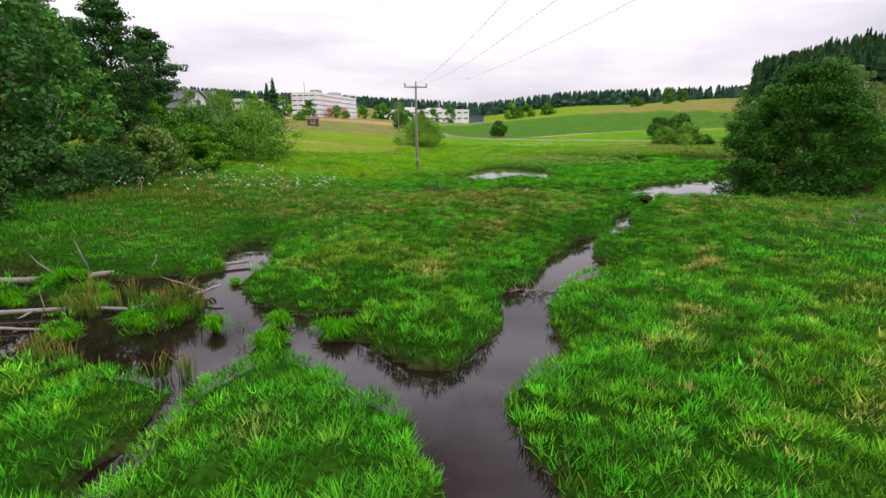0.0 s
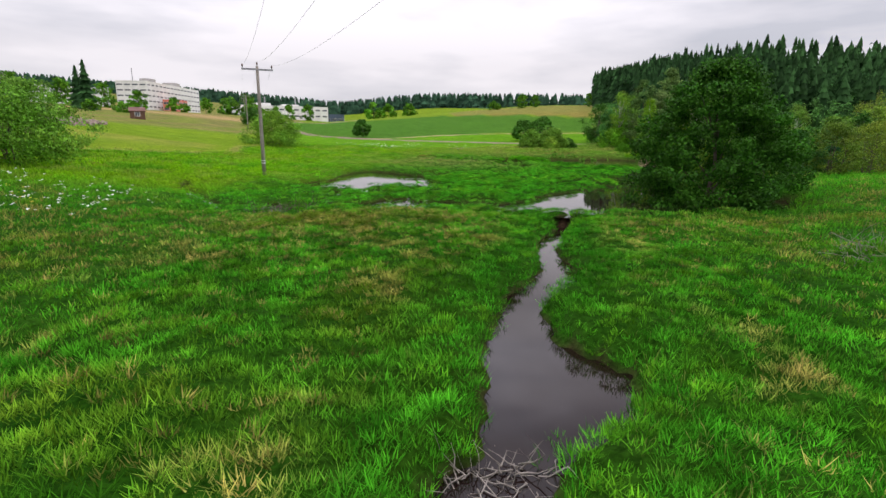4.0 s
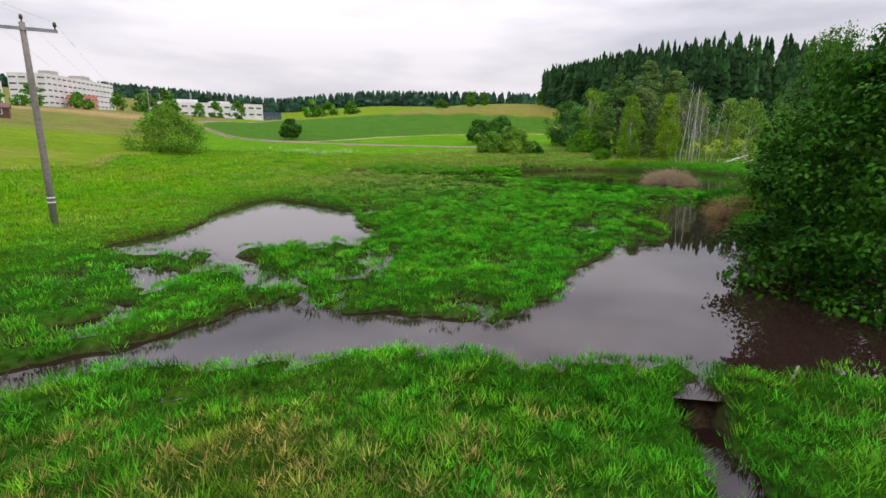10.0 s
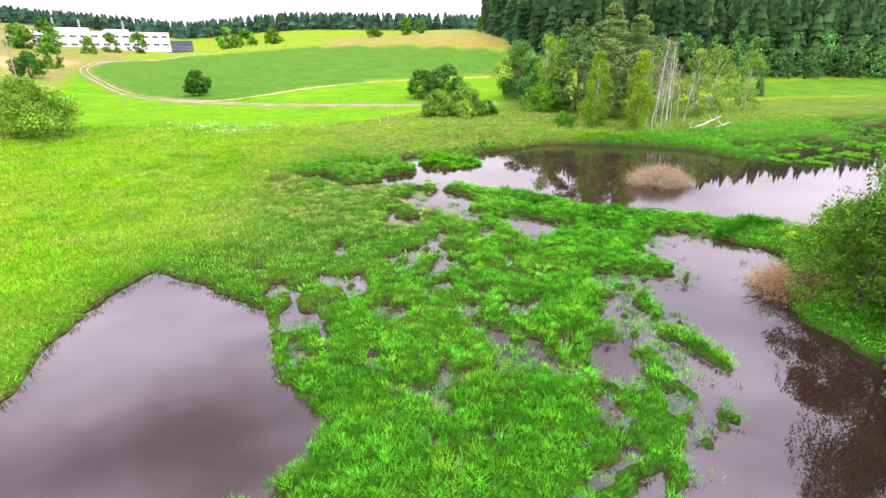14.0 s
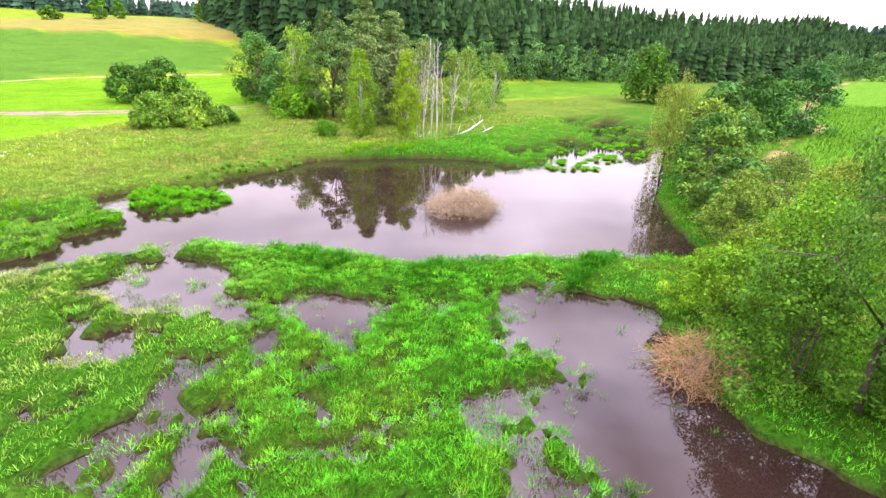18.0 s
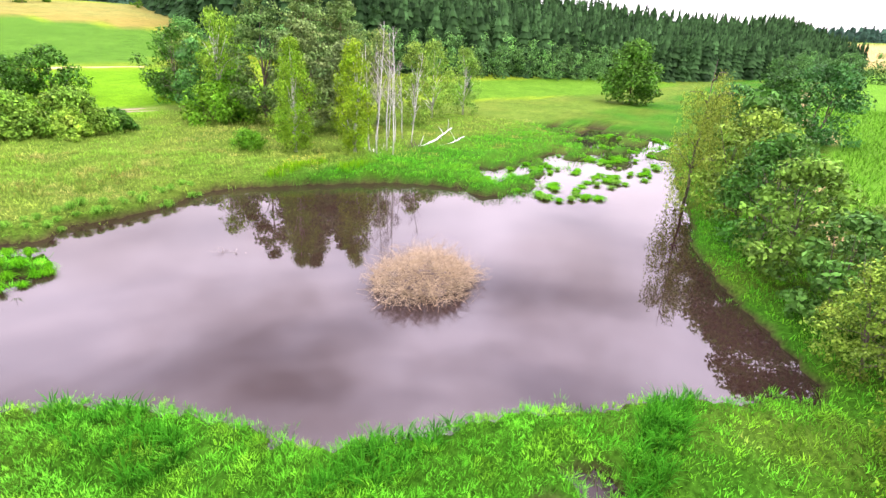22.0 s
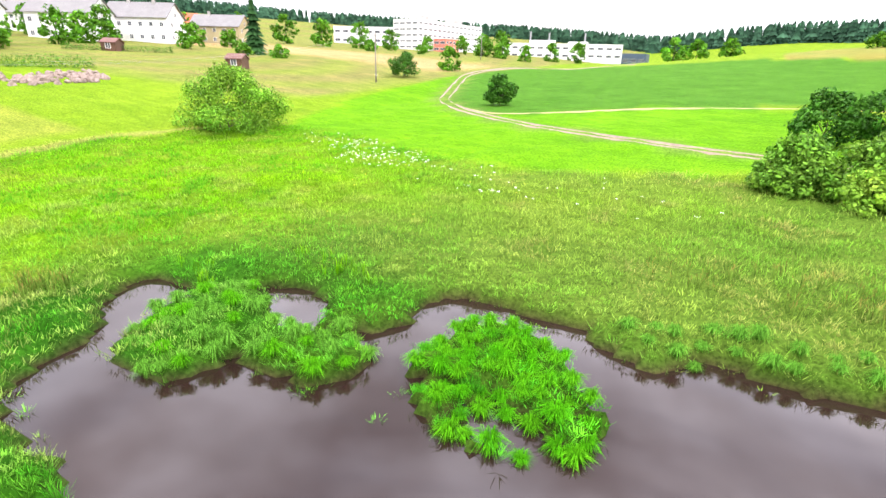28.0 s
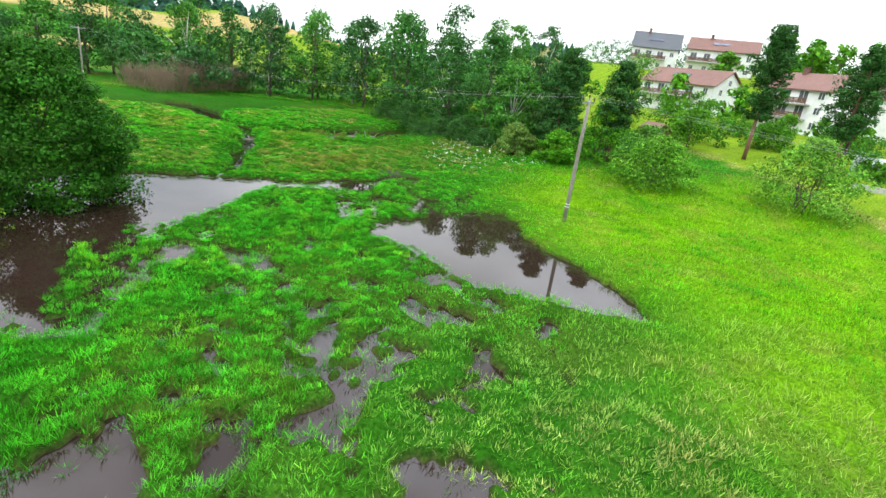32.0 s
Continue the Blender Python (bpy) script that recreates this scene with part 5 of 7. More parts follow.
M_ROOF_GREY = plain("grey_roof_tiles", (0.2, 0.19, 0.18), 0.8, scale=3, vary=0.2, bump=0.4)
M_ROOF_DARK = plain("dark_slate_roof", (0.06, 0.065, 0.075), 0.6, scale=3, vary=0.2, bump=0.3)
M_CONCRETE = plain("weathered_concrete", (0.42, 0.4, 0.37), 0.9, scale=3, vary=0.3, bump=0.3)
M_WOOD = plain("brown_stained_wood", (0.13, 0.06, 0.035), 0.7, scale=6, vary=0.3, bump=0.3)
M_STONE = plain("garden_stone", (0.27, 0.2, 0.16), 0.85, scale=4, vary=0.35, bump=0.6)
M_GRAVEL = plain("track_gravel", (0.27, 0.20, 0.15), 0.95, scale=3, vary=0.3, bump=0.5)
M_LIGHTWOOD = plain("split_firewood", (0.36, 0.25, 0.16), 0.85, scale=6, vary=0.4, bump=0.4)
M_PANEL = plain("solar_panel", (0.03, 0.04, 0.08), 0.15, scale=2, vary=0.1)
M_PETAL = plain("white_petals", (0.78, 0.78, 0.68), 0.8, vary=0.1)


def glass_material():
    m, nt, b = material("window_glass", 0.06)
    c, _ = noise_ramp(nt, 1.2, [(0.35, (0.05, 0.055, 0.065)), (0.7, (0.14, 0.15, 0.17))], 2)
    nt.links.new(c, b.inputs["Base Color"])
    b.inputs["IOR"].default_value = 1.5
    return m


M_GLASS = glass_material()
_cache = {}


def pane_meshes(w, h, frame_mat):
    key = (round(w, 2), round(h, 2), frame_mat.name)
    if key not in _cache:
        bm = bmesh.new()
        t = 0.09
        for x0, z0, x1, z1 in ((-w / 2, 0, w / 2, t), (-w / 2, h - t, w / 2, h), (-w / 2, t, -w / 2 + t, h - t), (w / 2 - t, t, w / 2, h - t), (-t / 3, t, t / 3, h - t)):
            box(bm, x0, -0.06, z0, x1, 0.05, z1)
        a = bpy.data.meshes.new("window")
        bm.to_mesh(a)
        bm.free()
        a.materials.append(frame_mat)
        bm = bmesh.new()
        box(bm, -w / 2 + t, -0.02, t, w / 2 - t, 0.03, h - t)
        b = bpy.data.meshes.new("pane")
        bm.to_mesh(b)
        bm.free()
        b.materials.append(M_GLASS)
        _cache[key] = (a, b)
    return _cache[key]


def window(parent, x, y, z, turn, w=1.2, h=1.3, frame_mat=None):
    """A framed window whose outside faces the local direction given by turn (0: -y)."""
    a, b = pane_meshes(w, h, frame_mat or M_WHITE)
    ob = put("window", a, None, parent, place=pose(x, y, z, 0, 0, turn))
    put("pane", b, None, ob)
    return ob


def house(name, label, x, y, turn, length, width, eaves, ridge, wall, roof, cols=4, floors=2, gable_cols=2, balconies=0, chimneys=1, skylights=0, solar=0, z=None, over=0.5, group="houses on the slope", frame_mat=None):
    """A house with a pitched roof: ridge along its own x, front towards its own -y."""
    thing = new(name)
    zz = float(terrain(x, y)) if z is None else z
    thing.matrix_basis = pose(x, y, zz, 0, 0, turn)
    L, W = length / 2, width / 2
    bm = bmesh.new()
    lo = [bm.verts.new(p) for p in ((-L, -W, -1.5), (L, -W, -1.5), (L, W, -1.5), (-L, W, -1.5))]
    hi = [bm.verts.new(p) for p in ((-L, -W, eaves), (L, -W, eaves), (L, W, eaves), (-L, W, eaves))]
    ra, rb = bm.verts.new((-L, 0, ridge)), bm.verts.new((L, 0, ridge))
    for f in ((lo[0], lo[1], hi[1], hi[0]), (lo[2], lo[3], hi[3], hi[2]), (lo[1], lo[2], hi[2], rb, hi[1]), (lo[3], lo[0], hi[0], ra, hi[3]), (hi[0], hi[1], rb, ra), (hi[2], hi[3], ra, rb), (lo[3], lo[2], lo[1], lo[0])):
        bm.faces.new(f)
    part("wall", bm, wall, thing)
    bm = bmesh.new()
    slope = (ridge - eaves) / W
    for s in (-1, 1):
        top, bot = [], []
        for px in (-L - over, L + over):
            for py, pz in ((s * (W + over), eaves - slope * over), (0, ridge)):
                top.append(bm.verts.new((px, py, pz + 0.22)))
                bot.append(bm.verts.new((px, py, pz + 0.03)))
        for vs in (top, bot):
            bm.faces.new((vs[0], vs[2], vs[3], vs[1]))
        for i, j in ((0, 1), (1, 3), (3, 2), (2, 0)):
            bm.faces.new((top[i], top[j], bot[j], bot[i]))
    bmesh.ops.recalc_face_normals(bm, faces=bm.faces)
    rf = part("roof", bm, roof, thing)
    for i in range(chimneys):
        bm = bmesh.new()
        cx = (-0.25 + 0.5 * i) * length * 0.8
        box(bm, cx - 0.35, -0.8, ridge - 0.6, cx + 0.35, -0.1, ridge + 1.0)
        box(bm, cx - 0.42, -0.87, ridge + 1.0, cx + 0.42, -0.03, ridge + 1.1)
        part("chimney", bm, M_ROOF_BROWN if roof is not M_ROOF_GREY else M_CONCRETE, rf)
    ang = math.degrees(math.atan(slope))
    for i in range(skylights):
        bm = bmesh.new()
        box(bm, -0.5, -0.6, 0.2, 0.5, 0.6, 0.3)
        part("skylight", bm, M_GLASS, rf, place=pose((-0.25 + 0.5 * i) * length * 0.7, -W * 0.55, eaves + slope * W * 0.45 + 0.03, ang, 0, 0))
    for i in range(solar):
        bm = bmesh.new()
        box(bm, -0.95, -0.6, 0.22, 0.95, 0.6, 0.28)
        part("solar_panel", bm, M_PANEL, rf, place=pose(-length * 0.1 + 2.1 * i, -W * 0.5, eaves + slope * W * 0.5 + 0.05, ang, 0, 0))
    fh = eaves / floors
    for f in range(floors):
        for c in range(cols):
            wx = -L + length * (c + 0.5) / cols
            tall = balconies and f >= floors - balconies and c < max(1, cols - 1)
            window(thing, wx, -W - 0.02, f * fh + (0.25 if tall else 0.9), 0, 1.7 if tall else 1.15, 2.0 if tall else 1.25, frame_mat)
        for c in range(gable_cols):
            wy = -W + width * (c + 0.5) / gable_cols
            window(thing, L + 0.02, wy, f * fh + 0.9, 90, 1.0, 1.25, frame_mat)
            window(thing, -L - 0.02, wy, f * fh + 0.9, -90, 1.0, 1.25, frame_mat)
    if ridge - eaves > 2.4:
        window(thing, L + 0.02, 0, eaves + 0.3, 90, 1.0, 1.2, frame_mat)
        window(thing, -L - 0.02, 0, eaves + 0.3, -90, 1.0, 1.2, frame_mat)
    for i in range(balconies):
        zf = (floors - 1 - i) * fh
        x0, x1 = -L + 0.2, L - length / max(cols, 1)
        bm = bmesh.new()
        box(bm, x0, -W - 1.4, zf - 0.18, x1, -W, zf)
        bal = part("balcony", bm, M_CONCRETE, thing)
        bm = bmesh.new()
        for k in range(4):
            box(bm, x0, -W - 1.4, zf + 0.1 + 0.23 * k, x1, -W - 1.36, zf + 0.29 + 0.23 * k)
        for px in np.linspace(x0, x1, 5):
            box(bm, px - 0.05, -W - 1.36, zf, px + 0.05, -W - 1.28, zf + 1.0)
        part("railing", bm, M_WOOD, bal, "dark brown wooden balcony boards")
    return tagged(thing, label, "house", group)


house("house", "white two-flat house with brown tiled roof and long wooden balconies", -76.5, 74.0, 60, 12.5, 9, 6.2, 8.8, M_WHITE, M_ROOF_BROWN, 4, 2, 2, 2, 0)
house("house", "white house with dark brown pitched roof", -87, 60.5, 70, 11, 10, 6.6, 9.8, M_WHITE, M_ROOF_BROWN, 3, 2, 2, 0, 0)
house("house", "white house with orange-red roof and wooden balcony", -88, 98, 62, 10.5, 9.5, 4.8, 9.4, M_CREAM, M_ROOF_RED, 3, 2, 2, 1, 1, 2)
house("house", "modern white gabled house with dark slate roof", -64, 113.5, -24, 11, 8.2, 3.9, 7.4, M_WHITE, M_ROOF_DARK, 2, 1, 2, 0, 0, 0, 3, frame_mat=M_ROOF_DARK)
house("apartment_house", "large salmon-red apartment house with grey roof and two chimneys", -132, 92, 66, 19, 10.5, 8.4, 12.2, M_PINK, M_ROOF_GREY, 6, 3, 2, 0, 2, z=13.0)
house("apartment_house", "tall cream apartment house with grey roof and three chimneys", -143, 118, 24, 16, 11, 9.4, 13.4, M_CONCRETE_PALE, M_ROOF_GREY, 5, 3, 2, 0, 3, z=11.6)
for x, y, L in ((-143, 148, 18), (-128, 168, 18), (-122, 186, 19)):
    house("apartment_house", "plain white apartment house with grey tiled roof", x, y, 25, L, 11, 7.0, 11.2, M_WHITE, M_ROOF_GREY, 6, 2, 2, 0, 2)
house("apartment_house", "ochre-yellow apartment house with grey roof", -119, 212, 22, 17, 10, 5.8, 9.4, M_OLIVE, M_ROOF_GREY, 5, 2, 2, 0, 1)
house("house", "white three-storey house with brown roof and balconies", -84, 46, 72, 12.4, 10, 7.4, 10.2, M_WHITE, M_ROOF_BROWN, 4, 3, 2, 2, 1)
house("house", "broad white bungalow with rust-brown roof", -89, 21, 80, 18, 9.5, 5.4, 8.4, M_WHITE, M_ROOF_BROWN, 5, 2, 2, 1, 0, 0, 2)
house("house", "white double house with red-brown roof", -128, 9, 112, 17, 10, 6.4, 9.6, M_WHITE, M_ROOF_BROWN, 5, 2, 2, 1, 1, 0, 2)
house("house", "white gabled house with dark slate roof", -128, -11, 118, 13, 10, 6.4, 10.8, M_WHITE, M_ROOF_DARK, 4, 2, 2, 1, 1, 0, 2)
house("house", "small yellow house with grey roof", -96, -25, 25, 9, 8.4, 5.2, 8.8, M_YELLOW, M_ROOF_DARK, 3, 2, 2, 0, 0)
house("house", "house with orange-brown roof and solar collector", -150, 56, 92, 13, 10, 6.0, 9.4, M_BLUE, M_ROOF_BROWN, 4, 2, 2, 0, 0, 0, 2)
house("house", "cream gabled house with brown roof", -152, 74, 10, 11, 10, 6.2, 10.4, M_CREAM, M_ROOF_BROWN, 3, 2, 2, 0, 1)
house("workshop", "low blue-grey workshop with pale roof", -140, 80, 92, 15, 9, 3.6, 5.2, M_BLUE, M_ROOF_GREY, 4, 1, 2, 0, 0)
house("house", "white house with red roof behind the gardens", -170, 118, 60, 11, 9, 5.2, 9.2, M_WHITE, M_ROOF_RED, 3, 2, 2, 0, 1)
house("house", "white house with red tiled roof", -150, 222, 25, 11, 9, 5.2, 9.2, M_WHITE, M_ROOF_RED, 3, 2, 2, 0, 1)
house("house", "grey-roofed white house on the far slope", -170, 176, 25, 14, 10, 5.6, 9.2, M_WHITE, M_ROOF_GREY, 4, 2, 2, 0, 1)


def block(name, label, x, y, turn, length, width, height, wall, floors, cols, end_cols, ribbon=1.6, extras=(), trim=None):
    """A flat-roofed block: front along its own x, facing -y; end towards +x."""
    thing = new(name)
    thing.matrix_basis = pose(x, y, float(terrain(x, y)), 0, 0, turn)
    L, W = length / 2, width / 2
    bm = bmesh.new()
    box(bm, -L, -W, -2, L, W, height)
    part("wall", bm, wall, thing)
    bm = bmesh.new()
    for x0, y0, x1, y1 in ((-L, -W, L, -W + 0.3), (-L, W - 0.3, L, W), (-L, -W + 0.3, -L + 0.3, W - 0.3), (L - 0.3, -W + 0.3, L, W - 0.3)):
        box(bm, x0 - 0.05, y0 - 0.05, height, x1 + 0.05, y1 + 0.05, height + 0.5)
    part("parapet", bm, trim or wall, thing)
    fh = height / floors
    for f in range(floors):
        for c in range(cols):
            window(thing, -L + length * (c + 0.5) / cols, -W - 0.03, f * fh + fh * 0.35, 0, length / cols * 0.66, ribbon, trim)
        for c in range(end_cols):
            window(thing, -L - 0.03, -W + width * (c + 0.5) / end_cols, f * fh + fh * 0.3, -90, width / end_cols * 0.8, ribbon, trim)
    for ex, ey, w, d, h, m in extras:
        bm = bmesh.new()
        box(bm, ex - w / 2, ey - d / 2, height, ex + w / 2, ey + d / 2, height + h)
        part("roof_structure", bm, m, thing)
    return tagged(thing, label, "building")


# office block and factory halls on the far slope
block("office_building", "long white five-storey office block with window bands", -112, 371, 82.5, 70, 17, 15.0, M_WHITE, 5, 15, 4, 0.95,
      ((-16, 0, 7, 6, 3.2, M_CONCRETE), (14, 0, 9, 7, 3.4, M_CONCRETE), (-27, 3, 0.3, 0.3, 8, M_STEEL)))
block("factory_hall", "low brick-red annexe in front of the office block", -99, 352, 82.5, 14, 8, 6.5, M_PINK, 2, 4, 2, 1.4)
block("factory_hall", "long low white factory hall", -50, 420, 14, 72, 30, 8.5, M_WHITE, 2, 14, 5, 1.3, ((-12, 0, 16, 14, 2.6, M_WHITE), (10, 0, 12, 14, 2.0, M_WHITE), (-20, 0, 1, 1, 8, M_STEEL), (-8, -6, 1, 1, 7, M_STEEL), (14, -4, 1, 1, 7, M_STEEL)))
block("factory_hall", "white factory hall with flat roof behind the office block", -165, 372, 25, 40, 22, 10, M_WHITE, 2, 8, 4, 1.6)
block("factory_hall", "dark blue hall with white doors", -10, 452, 0, 20, 22, 7.5, M_BLUE, 1, 4, 3, 2.2)


# power line
def power_pole(x, y, label):
    thing = new("power_pole")
    thing.matrix_basis = pose(x, y, float(ground(x, y)) - 0.05, 0, 0, 16)
    bm = bmesh.new()
    tube(bm, [(0, 0, -0.8), (0, 0, 3), (0, 0, 6), (0, 0, 8.75)], [0.16, 0.145, 0.13, 0.11], 10)
    part("shaft", bm, M_POLE, thing)
    bm = bmesh.new()
    box(bm, -1.18, -0.06, 8.42, 1.18, -0.02, 8.56)
    box(bm, -1.18, -0.12, 8.42, 1.18, -0.06, 8.46)
    part("crossarm", bm, M_STEEL, thing)
    for ix, iz in ((-1.1, 8.56), (0, 8.75), (1.1, 8.56)):
        bm = bmesh.new()
        tube(bm, [(ix, -0.04, iz), (ix, -0.04, iz + 0.1), (ix, -0.04, iz + 0.12), (ix, -0.04, iz + 0.2), (ix, -0.04, iz + 0.24), (ix, -0.04, iz + 0.3)], [0.03, 0.03, 0.075, 0.06, 0.075, 0.03], 8)
        part("insulator", bm, M_CERAMIC, thing)
    for z in (1.15, 1.35):
        bm = bmesh.new()
        tube(bm, [(0, 0, z), (0, 0, z + 0.07)], [0.168, 0.168], 10)
        part("marking_band", bm, M_SIGN, thing, "white band round the pole")
    return tagged(thing, label, "utility pole", "power line poles")


POLES = [(15.4, -37.8), (-3.3, 55.3), (-23.9, 163.0), (-44, 268)]
for px, py in POLES:
    power_pole(px, py, "weathered wooden power pole with steel crossarm and three insulators")
for (ax, ay), (bx, by) in zip(POLES, POLES[1:]):
    az, bz = float(ground(ax, ay)) - 0.05, float(ground(bx, by)) - 0.05
    for off, top in ((-1.1, 8.86), (0, 9.05), (1.1, 8.86)):
        ox, oy = off * math.cos(radians(16)), off * math.sin(radians(16))
        pts = []
        for k in np.linspace(0, 1, 25):
            pts.append((ax + ox + (bx - ax) * k, ay + oy + (by - ay) * k, az + top + (bz - az) * k - (2.7 if by < 60 else 3.4) * 4 * k * (1 - k)))
        bm = bmesh.new()
        tube(bm, pts, [0.0045] * len(pts), 4)
        tagged(part("power_wire", bm, M_WIRE), "thin bare overhead power wire", "wire", "power line wires")


# farm track
def ribbon_strip(name, line, width, offset, mat, label, lift=0.12):
    pts = []
    for (ax, ay), (bx, by) in zip(line, line[1:]):
        n = max(2, int(math.hypot(bx - ax, by - ay) / 1.5))
        pts += [(ax + (bx - ax) * i / n, ay + (by - ay) * i / n) for i in range(n)]
    p = np.array(pts)
    for _ in range(12):
        p[1:-1] = 0.25 * p[:-2] + 0.5 * p[1:-1] + 0.25 * p[2:]
    d = np.gradient(p, axis=0)
    nrm = np.stack([-d[:, 1], d[:, 0]], -1) / np.linalg.norm(d, axis=1, keepdims=True)
    wob = (fbm(p[:, 0], p[:, 1], 3, 5) - 0.5)[:, None] * 0.4
    bm = bmesh.new()
    rows = []
    for c, n, wb in zip(p, nrm, wob):
        row = []
        for k in (-0.5, 0.0, 0.5):
            q = c + n * (offset + k * width * (1 + wb[0]))
            row.append(bm.verts.new((q[0], q[1], float(terrain(q[0], q[1])) + 0.38 + lift + (0.03 if k == 0 else -0.25))))
        rows.append(row)
    for a, b in zip(rows, rows[1:]):
        for i in (0, 1):
            bm.faces.new((a[i], a[i + 1], b[i + 1], b[i])).smooth = True
    return tagged(part(name, bm, mat), label, "track", kind="structure")


ribbon_strip("road_rut_1", TRACK, 0.5, 0.75, M_GRAVEL, "bare gravel rut of the farm track")
M_MARGIN = plain("dry_margin_grass", (0.34, 0.29, 0.12), 0.95, scale=3, vary=0.4, bump=0.5)
ribbon_strip("field_margin_1", [(4, 143.5), (10, 137.5), (29, 154), (48, 159), (75, 157.5)], 0.9, 0, M_MARGIN, "pale dry grass margin between two fields", 0.1)
ribbon_strip("road_rut_2", TRACK, 0.5, -0.75, M_GRAVEL, "bare gravel rut of the farm track")


# ---- dead wood, twigs and driftwood ----
def brush_heap(name, label, x, y, z, rx, ry, h, count, length, radius, mat, seed, fan=None, category="brushwood"):
    rng = np.random.default_rng(seed)
    thing = new(name)
    thing.matrix_basis = Matrix.Translation((x, y, z))
    ang, rr = rng.uniform(0, 2 * np.pi, count), np.sqrt(rng.uniform(0, 1, count))
    px, py = np.cos(ang) * rr * rx, np.sin(ang) * rr * ry
    pz = h * np.sqrt(np.maximum(0, 1 - rr**2)) * rng.uniform(0.15, 1.0, count)
    w = rng.normal(size=(count, 3)) * [1.2, 1.2, 0.75] + np.stack([np.cos(ang) * rr, np.sin(ang) * rr, 0.35 + 0 * ang], -1) * 0.8
    lump = 0.75 + 0.5 * np.sin(ang * 3 + seed) * np.sin(ang * 2 + 1)
    px, py = px * (0.8 + 0.3 * lump), py * (0.8 + 0.3 * lump)
    if fan is not None:
        w += np.array(fan)
    put("tangle", twig_mesh("tangle", np.stack([px, py, pz], -1), w, length * rng.uniform(0.4, 1.35, count), radius * rng.uniform(0.5, 1.5, count), rng, 0.8), mat, thing)
    bm = bmesh.new()
    bmesh.ops.create_icosphere(bm, subdivisions=3, radius=1)
    for v in bm.verts:
        k = 0.8 + 0.35 * noise.noise(v.co * 2.3)
        v.co = Vector((v.co.x * rx * 0.75 * k, v.co.y * ry * 0.75 * k, v.co.z * h * 0.68 * k - 0.1))
    part("core", bm, M_BARK, thing, "dark packed mud and old twigs")
    return tagged(thing, label, category)


brush_heap("drowned_bush", "drowned grey-straw willow bush standing in the pond", 43.0, 70.7, -0.05, 2.5, 2.1, 1.5, 2600, 0.8, 0.0105, M_TWIG, 301)
M_RUST = plain("rusty_dead_twigs", (0.42, 0.26, 0.11), 0.85, scale=5, vary=0.35, bump=0.3)
brush_heap("dead_bush", "dead rust-brown bush hanging over the water", 33.2, 52.7, -0.05, 1.7, 1.5, 1.3, 1300, 0.85, 0.012, M_RUST, 302, (-0.6, 0.3, -0.45))
brush_heap("beaver_dam", "heap of dark sticks and mud of the beaver dam", 0.4, 38.1, -0.15, 2.4, 0.8, 0.36, 260, 0.9, 0.02, M_BARK, 303)
brush_heap("brush_pile", "heap of bleached branches at the stream", 5.6, 17.1, -0.52, 0.8, 0.35, 0.16, 60, 0.6, 0.014, M_DEADWOOD, 304)
brush_heap("brush_pile", "heap of bleached branches among the grass", -15.5, 23.5, 0.0, 1.8, 1.0, 0.5, 130, 1.3, 0.018, M_DEADWOOD, 305)
brush_heap("stick_pile", "bare sticks jutting from the marsh edge", 20.5, 24.5, 0.3, 1.4, 0.8, 0.5, 70, 1.2, 0.015, M_DEADWOOD, 306)


def log(name, label, pts, r0, r1, mat, seed, stubs=3, group=""):
    rng = np.random.default_rng(seed)
    thing = new(name)
    o = Vector(pts[0])
    thing.matrix_basis = Matrix.Translation(o)
    P = [Vector(p) - o for p in pts]
    fine = []
    for a, b in zip(P, P[1:]):
        for k in range(4):
            fine.append(a.lerp(b, k / 4) + Vector(rng.normal(0, r0 * 0.35, 3)))
    fine.append(P[-1])
    bm = bmesh.new()
    tube(bm, fine, [r0 + (r1 - r0) * i / (len(fine) - 1) for i in range(len(fine))], 8)
    part("stem", bm, mat, thing)
    for i in range(stubs):
        at = fine[int(rng.integers(1, len(fine) - 1))]
        w = Vector(rng.normal(0, 1, 3)) + Vector((0, 0, 1.1))
        bm = bmesh.new()
        tube(bm, [at, at + w * 0.28, at + w * 0.5 + Vector(rng.normal(0, 0.1, 3))], [r0 * 0.4, r0 * 0.3, r0 * 0.1], 5)
        part("branch", bm, mat, thing)
    return tagged(thing, label, "log", group)


LOGS = "fallen logs in the beaver pool"
log("fallen_log", "long bleached grey log lying in brown water", [(-16.5, 15.8, -0.32), (-11.3, 17.1, -0.3), (-8, 18.4, -0.28), (-5.0, 20.0, -0.34)], 0.13, 0.06, M_DEADWOOD, 401, 5, LOGS)
log("fallen_log", "slender grey log half sunk in brown water", [(-13.5, 13.4, -0.38), (-9.5, 14.1, -0.36), (-6.1, 14.7, -0.4)], 0.1, 0.05, M_DEADWOOD, 402, 3, LOGS)
log("fallen_log", "thin grey branch lying in brown water", [(-12, 12.4, -0.42), (-8.4, 13.1, -0.4), (-6.6, 13.3, -0.44)], 0.06, 0.03, M_DEADWOOD, 403, 2, LOGS)
log("fallen_log", "forked driftwood branch sticking out of the pool", [(-6.2, 15.0, -0.5), (-4.8, 15.6, -0.3), (-4.1, 16.2, -0.12)], 0.07, 0.035, M_DEADWOOD, 404, 2, LOGS)
log("fallen_log", "bleached log on the grassy bank", [(-20, 21.0, 0.5), (-17.5, 22.4, 0.35), (-15.1, 25.6, 0.35)], 0.12, 0.05, M_DEADWOOD, 405, 6, LOGS)
